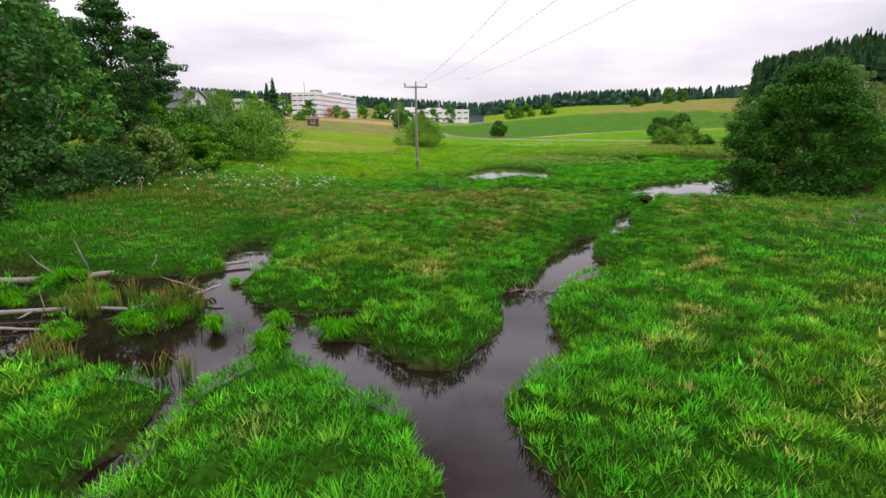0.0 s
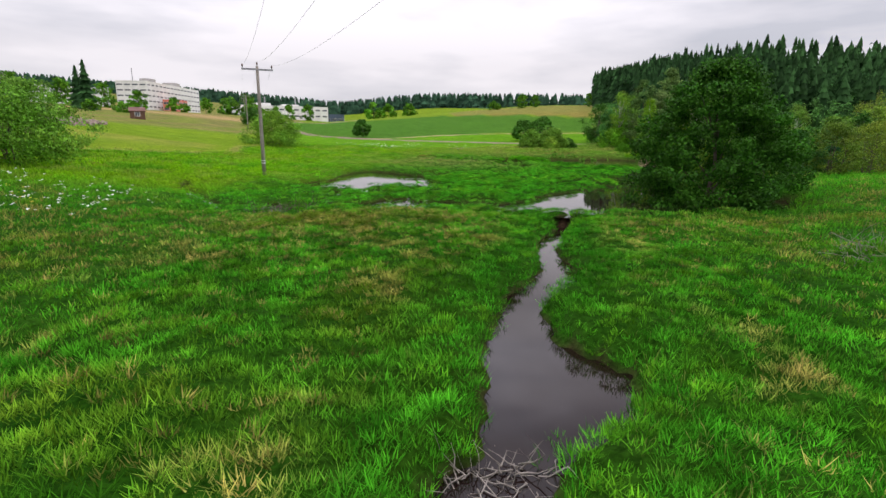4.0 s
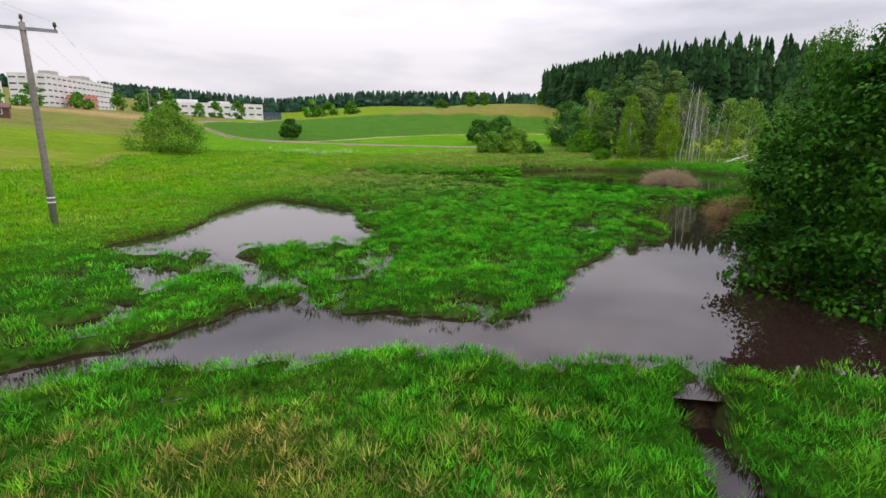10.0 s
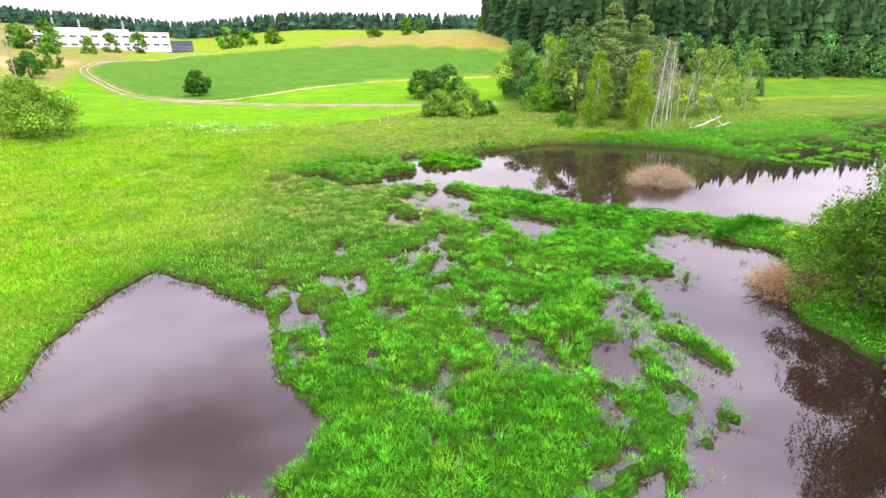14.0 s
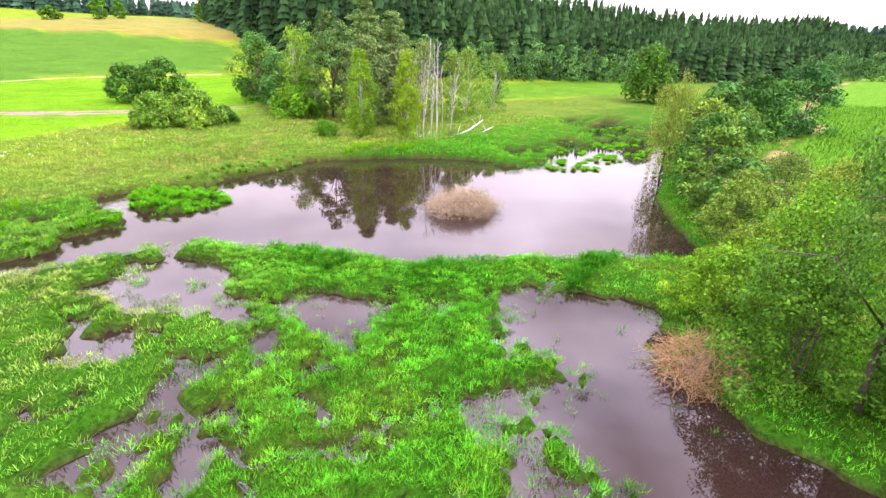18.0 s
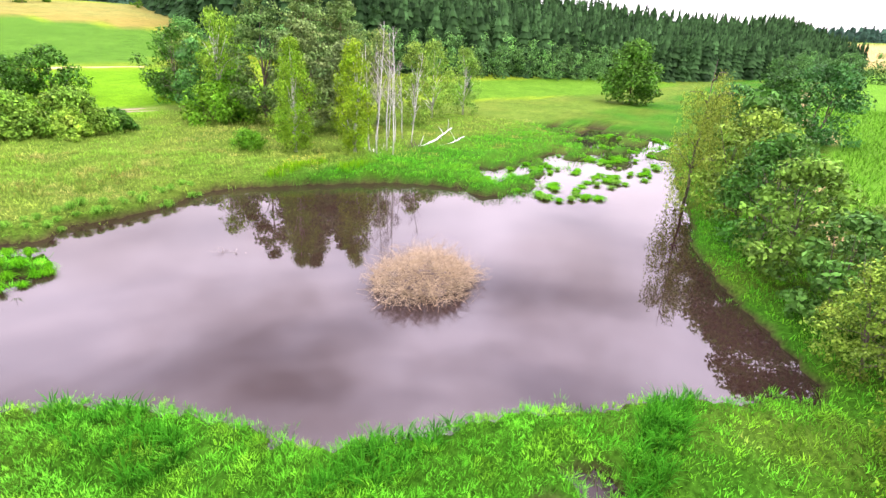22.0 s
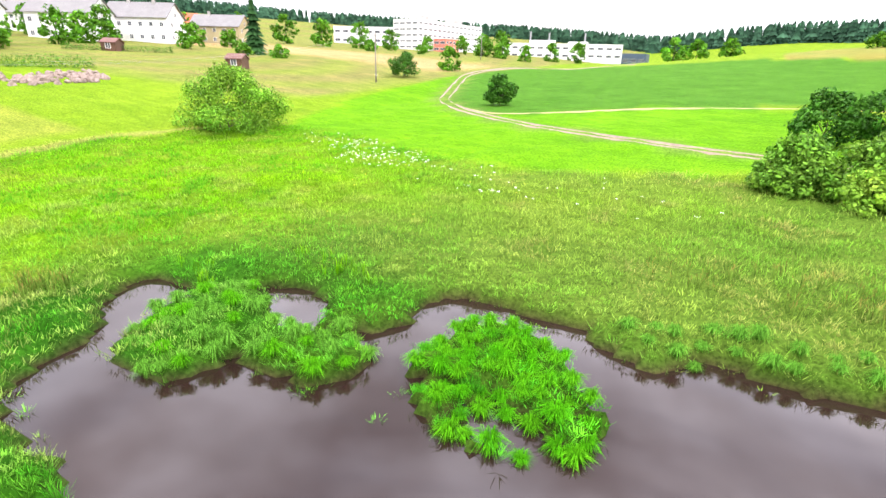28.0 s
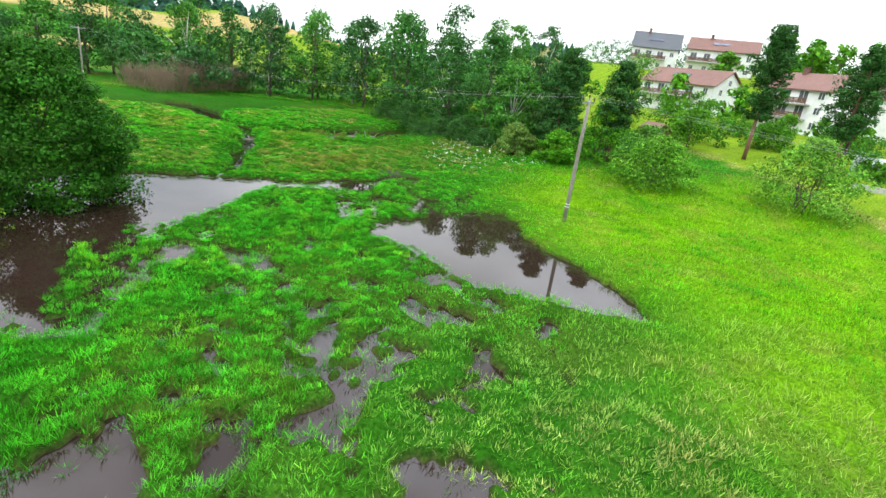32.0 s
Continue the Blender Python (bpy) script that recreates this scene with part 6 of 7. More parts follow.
log("fallen_log", "pale log sloping down the bank", [(-15.5, 27.5, 0.5), (-13.8, 30.5, 0.25)], 0.1, 0.06, M_DEADWOOD, 406, 1)
log("drift_stick", "short pale stick stuck in the dam", [(16.3, 35.4, -0.1), (16.7, 35.5, 0.45)], 0.035, 0.02, M_DEADWOOD, 407, 0)
log("fallen_birch", "fallen white birch trunk at the shore", [(66.5, 90.0, 0.5), (69.5, 89.6, 1.1), (73.5, 90.4, 1.9)], 0.14, 0.05, M_BIRCH, 408, 5)
log("fallen_birch", "fallen white birch trunk beside the pond", [(67.0, 89.2, 0.4), (70.5, 88.2, 0.9), (72.5, 88.0, 1.4)], 0.1, 0.04, M_BIRCH, 409, 4)
brush_heap("root_plate", "upturned dark root plate of a fallen tree", 65.9, 89.8, 0.2, 0.7, 0.7, 0.9, 160, 0.9, 0.02, M_BARK, 307)
for i, (x, y) in enumerate(((39.2, 80.6), (39.5, 79.9))):
    brush_heap("drowned_twig", "small twig with weed sticking out of the pond", x, y, -0.05, 0.12, 0.12, 0.1, 14, 0.4, 0.008, M_DEADWOOD, 320 + i)


# ---- sedge tussocks ----
def tussock_mesh(seed, r, h, n, tint):
    rng = np.random.default_rng(seed)
    ang = rng.uniform(0, 2 * np.pi, n)
    b = np.stack([np.cos(ang) * r * 0.25 * rng.uniform(0, 1, n), np.sin(ang) * r * 0.25 * rng.uniform(0, 1, n), 0 * ang - 0.05], -1)
    hh, out = h * rng.uniform(0.6, 1.1, n), r * rng.uniform(0.3, 1.25, n)
    d = np.stack([np.cos(ang), np.sin(ang), 0 * ang], -1)
    s = np.stack([-np.sin(ang), np.cos(ang), 0 * ang], -1) * 0.0075
    up = np.array([0, 0, 1.0])
    m = b + d * (out * 0.4)[:, None] + up * (hh * 0.95)[:, None]
    t = b + d * out[:, None] + up * (hh * rng.uniform(0.1, 0.9, n))[:, None]
    V = np.stack([b - s, b + s, m + s, m - s, t], 1).reshape(-1, 3)
    k = np.arange(n)[:, None] * 5
    F = np.concatenate([k + [[0, 1, 2]], k + [[0, 2, 3]], k + [[3, 2, 4]]])
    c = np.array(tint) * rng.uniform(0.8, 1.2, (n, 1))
    # Half tint at the roots paints shade into the heart of the tussock.
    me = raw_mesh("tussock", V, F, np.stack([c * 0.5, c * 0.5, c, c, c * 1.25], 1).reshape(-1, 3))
    me.materials.append(M_GRASS)
    return me


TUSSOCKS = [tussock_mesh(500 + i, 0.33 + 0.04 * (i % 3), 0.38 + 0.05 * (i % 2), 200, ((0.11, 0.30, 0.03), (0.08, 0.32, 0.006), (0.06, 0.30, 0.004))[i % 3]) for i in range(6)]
rt = np.random.default_rng(9)


def tussocks(poly, step, variants, most, margin=0.1):
    xs, ys = [p[0] for p in poly], [p[1] for p in poly]
    count = 0
    for cx in np.arange(min(xs), max(xs), step):
        for cy in np.arange(min(ys), max(ys), step):
            x, y = cx + rt.uniform(-0.3, 0.3) * step, cy + rt.uniform(-0.3, 0.3) * step
            if count >= most or float(inside(np.array([x]), np.array([y]), poly)[0]) < margin or float(wet(np.array([x]), np.array([y]))[0]) > 0.35:
                continue
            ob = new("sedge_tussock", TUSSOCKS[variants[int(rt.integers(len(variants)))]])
            z = max(float(ground(np.array([x]), np.array([y]))[0]), float(level(x, y)) - 0.02)
            s = rt.uniform(0.75, 1.25)
            ob.matrix_basis = pose(x, y, z - 0.03, 0, 0, rt.uniform(0, 360)) @ Matrix.Diagonal((s, s, s * rt.uniform(0.85, 1.1), 1))
            tagged(ob, "tussock of long arching light green sedge in the pond", "sedge", "sedge tussocks in the ponds")
            count += 1


tussocks(TUSSOCK_ISLAND, 0.62, (1, 2, 4, 5), 90, -0.1)
tussocks(WEST_TUSSOCKS, 0.75, (0, 3, 1), 80, -0.1)
tussocks([(34, 88.2), (36, 89.6), (38.5, 89.2), (41, 89.4), (45, 91), (44, 92.5), (40, 91.2), (36, 91), (33, 90.2)], 0.85, (0, 3), 40, 0)
spots = 0
while spots < 130:
    x, y = rt.uniform(58, 101), rt.uniform(67, 83)
    q = np.array([x]), np.array([y])
    if float(inside(*q, SHALLOW)[0]) < 0.2 or float(fbm(*q, 3.0, 55)[0]) < 0.44 + 0.16 * rt.uniform() - 0.1 * (x < 70):
        continue
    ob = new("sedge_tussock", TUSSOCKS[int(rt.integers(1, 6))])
    ob.matrix_basis = pose(x, y, -0.04, 0, 0, rt.uniform(0, 360)) @ Matrix.Diagonal((*[rt.uniform(0.8, 2.0)] * 2, rt.uniform(0.6, 1.0), 1))
    tagged(ob, "green sedge tuft standing in the shallow inlet", "sedge", "sedge tufts in the shallow inlet")
    spots += 1
for px, py, r in POOL_TUFTS:
    for k in range(1 + int(r * 9)):
        a, q = rt.uniform(0, 6.28), r * math.sqrt(rt.uniform(0, 1))
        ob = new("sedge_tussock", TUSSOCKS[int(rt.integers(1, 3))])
        ob.matrix_basis = pose(px + q * math.cos(a), py + q * math.sin(a), -0.45, 0, 0, rt.uniform(0, 360)) @ Matrix.Scale(rt.uniform(0.7, 1.15), 4)
        tagged(ob, "round tuft of bright green grass in the beaver pool", "sedge", "grass tufts in the beaver pool")
tussocks([(-8, 14), (-4, 16.5), (-4.5, 19), (-8, 17.5), (-12, 16.8), (-13, 13)], 0.95, (1, 2, 4), 30, 0)


# ---- herbs, flowers and crops ----
def cluster_flowers(name, label, regions, per, size, mat, height, seed, flat=True):
    """Small flower heads on thin stalks, each a ragged disc of petals."""
    rng = np.random.default_rng(seed)
    V, F, off = [], [], 0
    for cx, cy, r, n in regions:
        a, q = rng.uniform(0, 2 * np.pi, n), np.sqrt(rng.uniform(0, 1, n)) * r
        x, y = cx + np.cos(a) * q * 1.6, cy + np.sin(a) * q
        w = wet(x, y)
        x, y, w = x[w < -0.1], y[w < -0.1], w[w < -0.1]
        z = ground(x, y, w) + height * rng.uniform(0.7, 1.2, len(x))
        for i in range(per):
            m = len(x)
            c = np.stack([x, y, z], -1) + rng.normal(size=(m, 3)) * [size * 1.2, size * 1.2, size * 0.35]
            t = rng.uniform(0, 6.28, m)
            u = np.stack([np.cos(t), np.sin(t), rng.normal(0, 0.3, m)], -1) * size
            v = np.stack([-np.sin(t), np.cos(t), rng.normal(0, 0.3, m)], -1) * size
            V.append(np.stack([c - u, c + v, c + u, c - v], 1).reshape(-1, 3))
            F.append(np.arange(4 * m).reshape(-1, 4) + off)
            off += 4 * m
    return tagged(put(name, raw_mesh(name, np.concatenate(V), np.concatenate(F)), mat), label, "flowers", kind="stuff")


cluster_flowers("white_flowers", "white umbel flowers standing in the tall grass", [(-12, 35, 3.5, 90), (-9.5, 38.5, 2.5, 40), (-15, 31, 3, 50), (13, 107, 2.6, 110), (9, 110, 2.0, 60), (5, 112, 2.5, 30), (22, 104, 3, 20), (-13, 42, 2, 20), (30, 103, 4, 15), (60, 89.0, 1.0, 16)], 4, 0.042, M_PETAL, 0.8, 601)
M_YFLOWER = plain("yellow_petals", (0.7, 0.55, 0.03), 0.8, vary=0.15)
cluster_flowers("yellow_flowers", "yellow flowers at the water's edge", [(-13.5, 36, 3, 70), (-19, 30, 2, 50), (20, 100, 6, 26), (51.5, 89.5, 1.6, 60), (16, 92, 3, 10)], 3, 0.03, M_YFLOWER, 0.75, 602)


def stems(name, label, category, regions, h, tint, tip, width, count, seed, lean=0.15, deepest=0.05):
    global RNG
    RNG = np.random.default_rng(seed)
    X, Y = [], []
    for cx, cy, rx, ry, n in regions:
        a, q = RNG.uniform(0, 2 * np.pi, n), np.sqrt(RNG.uniform(0, 1, n))
        X.append(cx + np.cos(a) * q * rx), Y.append(cy + np.sin(a) * q * ry)
    x, y = np.concatenate(X), np.concatenate(Y)
    w = wet(x, y)
    k = w < deepest
    x, y, w = x[k], y[k], w[k]
    z = np.maximum(ground(x, y, w), level(x, y) - 0.05)
    n = len(x)
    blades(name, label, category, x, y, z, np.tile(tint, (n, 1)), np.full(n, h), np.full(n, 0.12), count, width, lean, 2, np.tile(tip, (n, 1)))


stems("seed_grass", "pale straw seed heads of tall grass", "grass", [(4, 33, 7, 3.5, 900), (-2, 30, 6, 6, 420), (16, 27, 6, 8, 420), (13, 77, 6, 5, 700), (8, 92, 6, 6, 600), (20, 93, 6, 4, 500), (-4, 24, 6, 5, 240), (1, 14, 3, 2, 60), (6, 6, 3, 3, 120), (11, 15, 4, 6, 260), (-14, 60, 4, 8, 120), (38, 97, 8, 4, 360), (46, 101, 8, 4, 300)],
      0.33, (0.16, 0.24, 0.04), (0.42, 0.34, 0.13), 0.0045, 6, 701, 0.8)
stems("dock_plants", "rusty brown dock plants at the pool's edge", "herb", [(-4.6, 14.5, 0.8, 0.6, 40), (-2.3, 11.3, 0.7, 0.5, 40), (-5.6, 11.4, 1.0, 0.5, 34), (-7.1, 14.6, 0.8, 0.6, 30), (-6.5, 16, 0.6, 0.5, 20), (13.8, 82.4, 0.8, 1.2, 24), (38, 95, 5, 2, 50), (-16, 30, 4, 6, 60)],
      0.75, (0.12, 0.2, 0.03), (0.36, 0.16, 0.07), 0.012, 9, 702, 0.4, 0.8)
stems("iris_leaves", "upright yellow-green iris leaves on the shore", "herb", [(51.5, 89.8, 3.0, 0.7, 150), (55, 87.2, 1.6, 0.7, 60), (17, 86, 1.6, 1.2, 22), (22, 89.4, 2.4, 0.6, 18)], 0.6, (0.12, 0.34, 0.004), (0.24, 0.42, 0.006), 0.013, 6, 703, 0.35)
stems("ridge_herbs", "tall dark green herbs along the dyke between the ponds", "herb", [(34, 64.8, 3.5, 0.8, 120), (39, 59.4, 3, 0.6, 120), (30, 71, 1, 3, 80)], 0.5, (0.022, 0.17, 0.008), (0.04, 0.25, 0.01), 0.013, 16, 704, 0.9)


def maize():
    rng = np.random.default_rng(77)
    gx2, gy2 = np.meshgrid(np.arange(46, 150, 0.75), np.arange(-10, 60, 0.55))
    x, y = gx2.ravel() + gy2.ravel() * 0.12 + rng.normal(0, 0.05, gx2.size), gy2.ravel() + rng.normal(0, 0.1, gx2.size)
    k = (inside(x, y, CORN_FIELD) > 0.5) & (rng.uniform(0, 1, len(x)) < 0.9)
    x, y = x[k], y[k]
    n = len(x)
    tint = np.array((0.075, 0.22, 0.016)) * rng.uniform(0.75, 1.25, (n, 1))
    blades("maize", "rows of knee-high green maize", "crop", x, y, terrain(x, y) + 0.35, tint, np.full(n, 0.75), np.full(n, 0.08), 5, 0.05, 0.9, 1)


maize()


# ---- gardens below the houses ----
def strip_wall(name, label, line, h, t, mat, category):
    bm = bmesh.new()
    for (ax, ay), (bx, by) in zip(line, line[1:]):
        d = Vector((bx - ax, by - ay, 0)).normalized()
        nrm = Vector((-d.y, d.x, 0)) * t / 2
        z0, z1 = float(terrain(ax, ay)), float(terrain(bx, by))
        a, b = Vector((ax, ay, z0)), Vector((bx, by, z1))
        v = [bm.verts.new(p) for p in (a - nrm - Vector((0, 0, 0.4)), b - nrm - Vector((0, 0, 0.4)), b + nrm - Vector((0, 0, 0.4)), a + nrm - Vector((0, 0, 0.4)),
                                       a - nrm + Vector((0, 0, h)), b - nrm + Vector((0, 0, h)), b + nrm + Vector((0, 0, h)), a + nrm + Vector((0, 0, h)))]
        for f in ((0, 1, 5, 4), (1, 2, 6, 5), (2, 3, 7, 6), (3, 0, 4, 7), (4, 5, 6, 7)):
            bm.faces.new([v[i] for i in f])
    return tagged(part(name, bm, mat), label, category)


strip_wall("garden_wall", "low pale concrete garden wall along the meadow", [(-38.2, 64.5), (-38.0, 73), (-37.9, 83)], 0.95, 0.25, M_CONCRETE, "wall")


def hedge(label, ax, ay, bx, by, h, w, tint, seed):
    rng = np.random.default_rng(seed)
    n = int(math.hypot(bx - ax, by - ay) / 0.55)
    thing = new("hedge")
    thing.matrix_basis = Matrix.Translation((ax, ay, float(terrain(ax, ay)) + 0.2))
    c = []
    for i in range(n):
        k = i / max(1, n - 1)
        for zz in np.arange(0.25, h, 0.45):
            x, y = (bx - ax) * k, (by - ay) * k
            c.append((x + rng.normal(0, 0.08), y + rng.normal(0, 0.08), zz + float(terrain(ax + x, ay + y)) - float(terrain(ax, ay))))
    c = np.array(c)
    v, f, t = leaf_cloud(c, np.full(len(c), w * 0.6), 26, 0.12, tint, rng)
    put("foliage", raw_mesh("foliage", v, f, t), M_LEAF, thing)
    bm = bmesh.new()
    for i in range(0, n, 2):
        k = i / max(1, n - 1)
        p = Vector(((bx - ax) * k, (by - ay) * k, float(terrain(ax + (bx - ax) * k, ay + (by - ay) * k)) - float(terrain(ax, ay)) - 0.3))
        tube(bm, [p, p + Vector((0, 0, h * 0.8))], [0.04, 0.02], 4)
    part("stems", bm, M_BARK, thing)
    return tagged(thing, label, "hedge")


hedge("clipped dense green hedge beside the white house", -57.5, 116.5, -53.5, 126.5, 1.7, 1.3, (0.05, 0.15, 0.015), 801)
hedge("long low green hedge behind the garden wall", -39.6, 65.5, -39.4, 78, 0.9, 0.9, (0.04, 0.12, 0.015), 802)
hedge("dark green garden hedge below the red-roofed house", -66, 88, -62, 104, 1.6, 1.2, (0.04, 0.11, 0.015), 803)
hedge("green hedge of the upper gardens", -88, 142, -78, 160, 1.2, 1.0, (0.06, 0.14, 0.02), 804)


def greenhouse(x, y, turn):
    thing = new("greenhouse")
    thing.matrix_basis = pose(x, y, float(terrain(x, y)) + 0.1, 0, 0, turn)
    bm = bmesh.new()
    for px in np.linspace(-2, 2, 5):
        for py in (-1.1, 1.1):
            box(bm, px - 0.03, py - 0.03, -0.5, px + 0.03, py + 0.03, 1.7)
    for py in (-1.1, 1.1):
        box(bm, -2.03, py - 0.03, 1.7, 2.03, py + 0.03, 1.76)
    part("frame_posts", bm, M_STEEL, thing)
    for s in (-1, 1):
        bm = bmesh.new()
        box(bm, -2.05, -0.02, 0, 2.05, 0.02, 1.35)
        part("roof_pane", bm, M_PANEL_CLEAR, thing, place=pose(0, s * 1.15, 1.75, s * 58, 0, 0))
        bm = bmesh.new()
        box(bm, -1.98, s * 1.06, -0.4, 1.98, s * 1.09, 1.7)
        part("side_pane", bm, M_PANEL_CLEAR, thing)
    return tagged(thing, "small greenhouse with pale milky panes", "greenhouse")


M_PANEL_CLEAR = plain("milky_panes", (0.5, 0.53, 0.54), 0.3, vary=0.1)
greenhouse(-45.5, 64.6, 90)
for x, y, w, t in ((-41.5, 40.5, 2.4, 70), (-47, 150, 3, 20), (-84, 150, 3.2, 25)):
    house("garden_shed", "small brown wooden garden shed", x, y, t, 3.2, w, 2.1, 2.9, M_WOOD, M_ROOF_BROWN, 1, 1, 0, 0, 0, group="garden sheds", over=0.2)


def firewood(x, y):
    rng = np.random.default_rng(66)
    thing = new("firewood_stack")
    thing.matrix_basis = pose(x, y, float(terrain(x, y)) + 0.3, 0, 0, 80)
    for r in range(5):
        for c in range(12 - r):
            bm = bmesh.new()
            cx, cz = -1.9 + 0.32 * c + 0.15 * r + rng.normal(0, 0.03), 0.1 + 0.27 * r
            tube(bm, [(cx, -0.55 + rng.normal(0, 0.06), cz), (cx, 0.55, cz + rng.normal(0, 0.03))], [0.15, 0.14], 6)
            part("billet", bm, M_LIGHTWOOD, thing)
    return tagged(thing, "loose stack of split firewood at the meadow's edge", "firewood")


firewood(-36.6, 85.2)
rs = np.random.default_rng(88)
stones = []
for i in range(3):
    bm = bmesh.new()
    bmesh.ops.create_icosphere(bm, subdivisions=2, radius=0.5)
    for v in bm.verts:
        v.co = v.co * (0.8 + 0.4 * noise.noise(v.co * 3 + Vector((i * 7, 0, 0))))
    me = bpy.data.meshes.new("garden_stone")
    bm.to_mesh(me)
    bm.free()
    me.materials.append(M_STONE)
    stones.append(me)
for i in range(170):
    k, q = rs.uniform(0, 1), rs.uniform(0, 1)
    x, y = -42.0 - 8.5 * q + rs.normal(0, 0.3), 109.5 + 12.5 * k + 2.0 * q
    ob = new("garden_stone", stones[i % 3])
    s = rs.uniform(0.5, 1.5)
    ob.matrix_basis = pose(x, y, float(terrain(x, y)) + 0.42, *rs.uniform(0, 360, 3)) @ Matrix.Diagonal((s, s * rs.uniform(0.7, 1.2), s * 0.8, 1))
    tagged(ob, "rough reddish boulder of the rock garden slope", "stone", "boulders of the rock garden")

# village and garden trees
VILLAGE = [
    (-40, 46, 9.5, 3.6, "d"), (-47, 61, 13, 2.6, "p"), (-49, 78, 7.5, 3.4, "d"), (-46.5, 84, 8.0, 3.2, "d"), (-49, 72, 4.5, 2.4, "y"), (-52, 96, 7.5, 2.2, "b"), (-50, 100, 8.0, 2.4, "b"), (-55, 103, 6.5, 1.8, "d"), (-47, 92, 4.5, 1.6, "s"),
    (-52, 110.5, 5.5, 1.7, "s"), (-62, 84, 6, 2.6, "d"), (-70, 106, 7, 2.6, "d"), (-78, 112, 8, 3, "d"), (-92, 122, 9, 3.6, "d"), (-98, 134, 10, 4, "d"), (-90, 130, 7, 3, "d"), (-104, 150, 8, 3.2, "d"), (-108, 92, 9, 3.4, "d"), (-104, 108, 10, 3.6, "d"),
    (-70, 178, 14, 3.2, "s"), (-74, 182, 12.5, 3.0, "s"), (-90, 175, 6, 3, "d"), (-98, 196, 5, 3, "d"), (-66, 170, 3, 2, "d"), (-60, 176, 3, 2.2, "d"), (-112, 60, 10, 3.4, "d"), (-108, 76, 8, 3, "d"), (-120, 66, 11, 4, "d"), (-118, 40, 9, 3, "d"),
    (-96, 58, 7, 2.6, "d"), (-72, 52, 6, 2.6, "d"), (-62, 50, 7, 2.8, "d"), (-58, 40, 9, 3.4, "d"), (-66, 34, 10, 3.6, "d"), (-78, 24, 8, 3.0, "d"), (-62, 22, 11, 4, "d"), (-52, 30, 12, 3.6, "d"), (-50, 14, 12, 4, "d"), (-70, 6, 9, 3.4, "d"), (-108, 32, 13, 2, "s"),
    (-160, 96, 15, 4, "d"), (-165, 108, 13, 3.4, "s"), (-172, 84, 14, 4, "d"), (-158, 64, 12, 4, "d"), (-150, 40, 12, 4, "d"), (-166, 20, 12, 4, "d"), (-180, 160, 14, 3.4, "s"), (-176, 150, 15, 4.5, "d"), (-186, 190, 13, 4, "d"),
    (-150, 250, 11, 4.5, "d"), (-135, 262, 12, 5, "d"), (-120, 268, 11, 5, "d"), (-108, 280, 11, 4.5, "d"), (-95, 285, 9, 4, "d"), (-84, 300, 7, 3.4, "d"), (-72, 312, 8, 3.6, "d"), (-64, 322, 9, 4, "d"), (-90, 262, 4, 2.6, "d"), (-70, 268, 4, 2.4, "d"), (-56, 300, 10, 4, "d"), (-50, 306, 11, 4.5, "d"), (-46, 298, 9, 3.6, "d"),
    (-30, 318, 8, 3.6, "d"), (-20, 330, 9, 4, "d"), (20, 360, 10, 6, "d"), (30, 362, 9, 5, "d"), (44, 366, 9, 5, "d"), (-33, 290, 6, 3, "d"), (100, 292, 13, 5.5, "d"), (108, 296, 11, 4.5, "d"), (84, 296, 7, 5, "d"), (136, 286, 12, 3.4, "d"), (146, 284, 11, 3, "d"), (152, 286, 12, 3, "s"), (160, 284, 16, 4, "s"), (165, 288, 18, 4, "s"), (170, 280, 22, 4.5, "s"),
    (110, 112, 5, 1.4, "s"), (-28, 205, 6, 3.2, "d"),
]
VILLAGE += [(-44.5, 66, 4.2, 2.6, "d"), (-46, 70.5, 3.4, 2.4, "d"), (-44, 75, 5.6, 2.8, "d"), (-40.5, 79, 5.0, 3.0, "d"), (-36.4, 80.6, 7.6, 3.8, "d"), (-44, 88.5, 5.2, 2.8, "d"), (-49, 90, 5.6, 2.6, "d"), (-46, 96.5, 7.8, 2.6, "b"), (-48, 102.5, 7.0, 2.4, "b"), (-56, 92, 6.5, 3.0, "d"), (-60, 100, 6.0, 2.8, "d"), (-58, 76, 4.6, 3.2, "y"),
            (-60, 66, 5.0, 3.0, "d"), (-62, 58, 6.0, 3.2, "d"), (-52, 52, 7.0, 3.4, "d"), (-47, 43, 8.6, 4.0, "d"), (-56, 34, 8.0, 3.6, "d"), (-98, 66, 9.5, 3.8, "d"), (-99, 80, 9, 3.6, "d"), (-103, 54, 10, 4, "d"), (-106, 38, 10, 4, "d"), (-102, 104, 8.5, 3.6, "d"), (-112, 112, 9, 4, "d"), (-116, 78, 10, 4, "s"), (-118, 28, 9, 4, "d"), (-78, 36, 7, 3.2, "d"), (-74, 56, 6, 3, "d")]
rv = np.random.default_rng(33)
for _ in range(46):
    x, y = rv.uniform(-70, -42), rv.uniform(40, 112)
    if math.hypot(x + 64, y - 113.5) > 10 and (x < -50 or y < 104):
        VILLAGE.append((x, y, rv.uniform(1.4, 3.4), rv.uniform(1.1, 2.1), "g"))
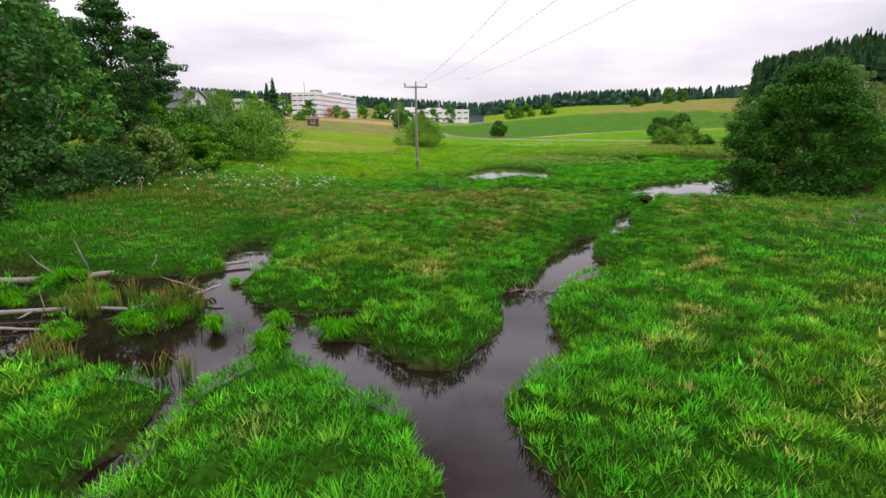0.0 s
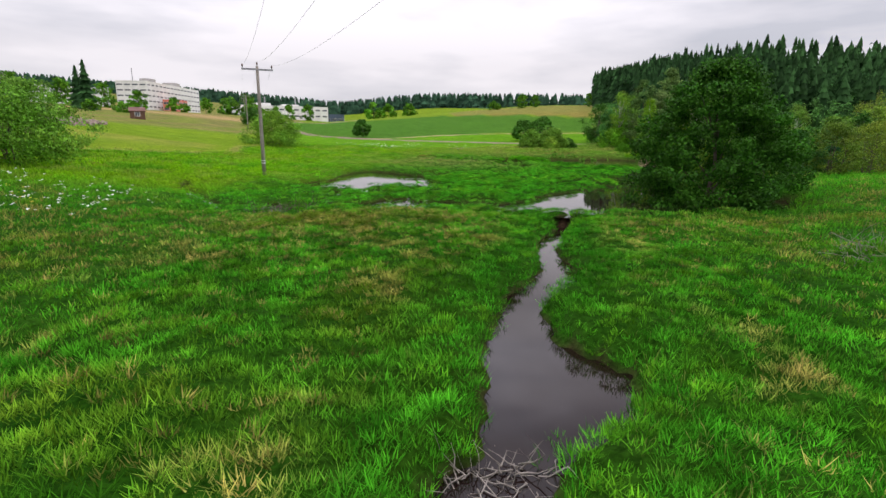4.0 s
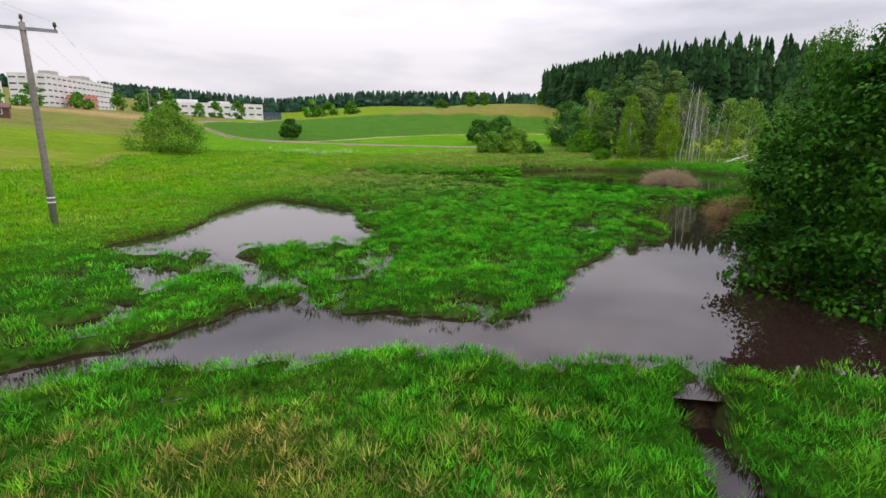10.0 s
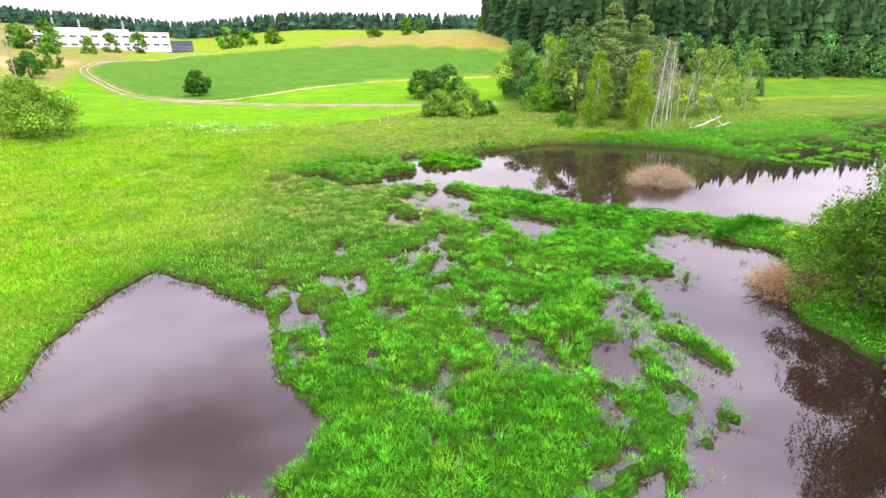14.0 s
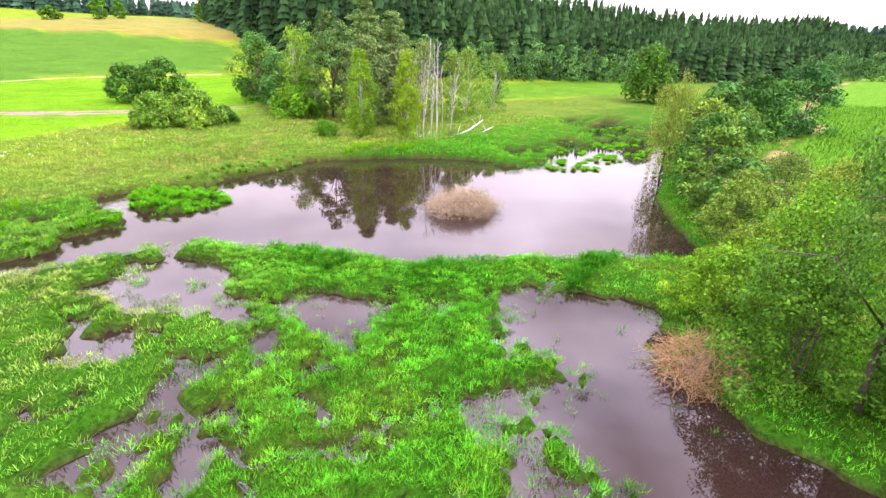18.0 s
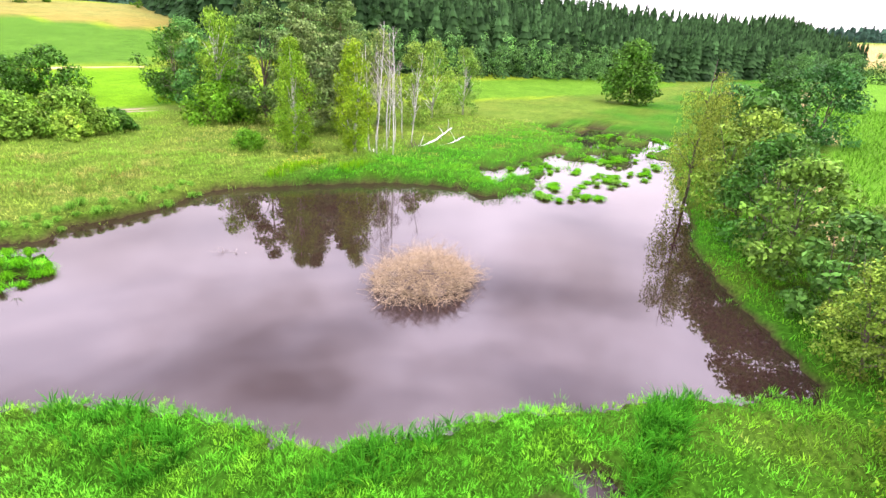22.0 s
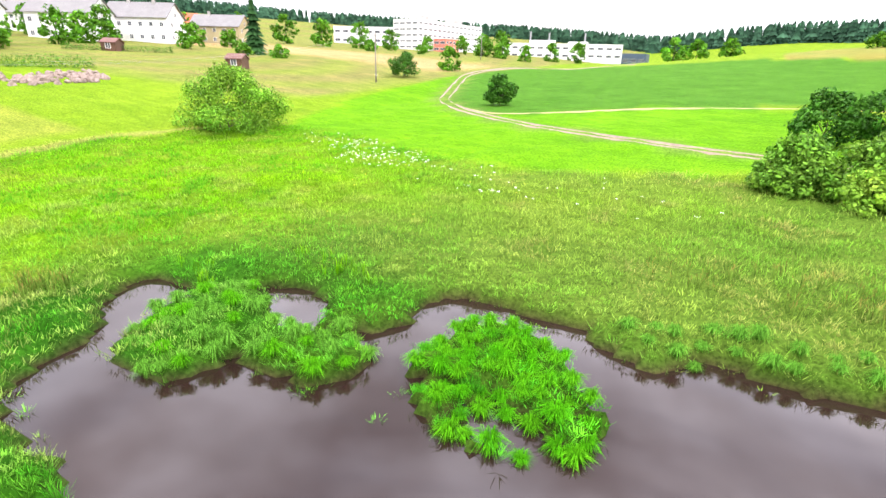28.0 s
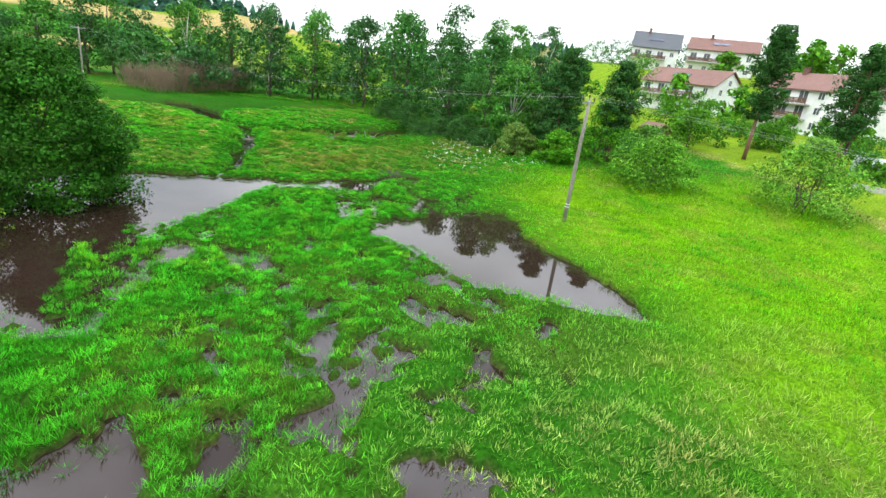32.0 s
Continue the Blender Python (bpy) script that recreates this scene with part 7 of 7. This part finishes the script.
HOMES = [(-78, 74.5), (-84, 62.5), (-88, 98), (-64, 113.5), (-132, 92), (-158, 137), (-140, 152), (-128, 170), (-122, 188), (-119, 212), (-84, 46), (-88, 22.5), (-128, 9), (-128, -11), (-96, -25), (-150, 56), (-152, 74), (-140, 80), (-45.5, 64.6)]
for _ in range(400):
    x, y = rv.uniform(-175, -44), rv.uniform(-20, 235)
    if len(VILLAGE) > 190:
        break
    if min(math.hypot(x - a, y - b) for a, b in HOMES) < 11 or (x > -56 and 104 < y) or (y > 118 and x > -84 - 0.25 * (y - 118)) or (x > -100 and y < 14):
        continue
    if min(math.hypot(x - v[0], y - v[1]) for v in VILLAGE) < 6.5:
        continue
    VILLAGE.append((x, y, rv.uniform(4, 9.5), rv.uniform(2.2, 3.8), "d" if rv.uniform() < 0.85 else "s"))
for i, (x, y, h, r, kind) in enumerate(VILLAGE):
    if -76 < x < -39 and 30 < y < 112 and kind in "dy":
        h, r = h * 0.55, r * 0.7
    if 60 < x < 175 and 270 < y < 300 and kind == "d":
        h, r = h * 0.6, r * 0.65
    if kind == "s":
        conifer("spruce_tree", "dark green pointed spruce", x, y, h, r, (0.025, 0.07, 0.022), 16, 9, 900 + i, "spruces of the slope")
    else:
        c = {"d": (0.06, 0.17, 0.01), "b": (0.09, 0.18, 0.03), "p": (0.035, 0.08, 0.03), "y": (0.22, 0.26, 0.02), "g": (0.05, 0.15, 0.012)}[kind]
        c = tuple(v * (0.8 + 0.4 * ((i * 37) % 10) / 10) for v in c)
        close = x > -70 and y < 130
        broadleaf({"p": "pine_tree", "b": "birch_tree", "g": "garden_bush"}.get(kind, "garden_tree"), {"p": "tall dark pine beside the gardens", "b": "light green garden birch", "g": "low dense green garden bush"}.get(kind, "leafy green tree among the gardens"), x, y, h, r, c, PINE if kind == "p" else ROUND, h * 0.35 if kind == "p" else 0.15,
                  22 if kind == "g" else 50 if close else 30, 30 if kind == "g" else 46 if close else 22, 0.16 if close else 0.16 * r, r * 0.34, seed=900 + i, group="trees of the village slope", bark=M_BIRCH if kind == "b" else None, mat=M_NEEDLE if kind == "p" else None)
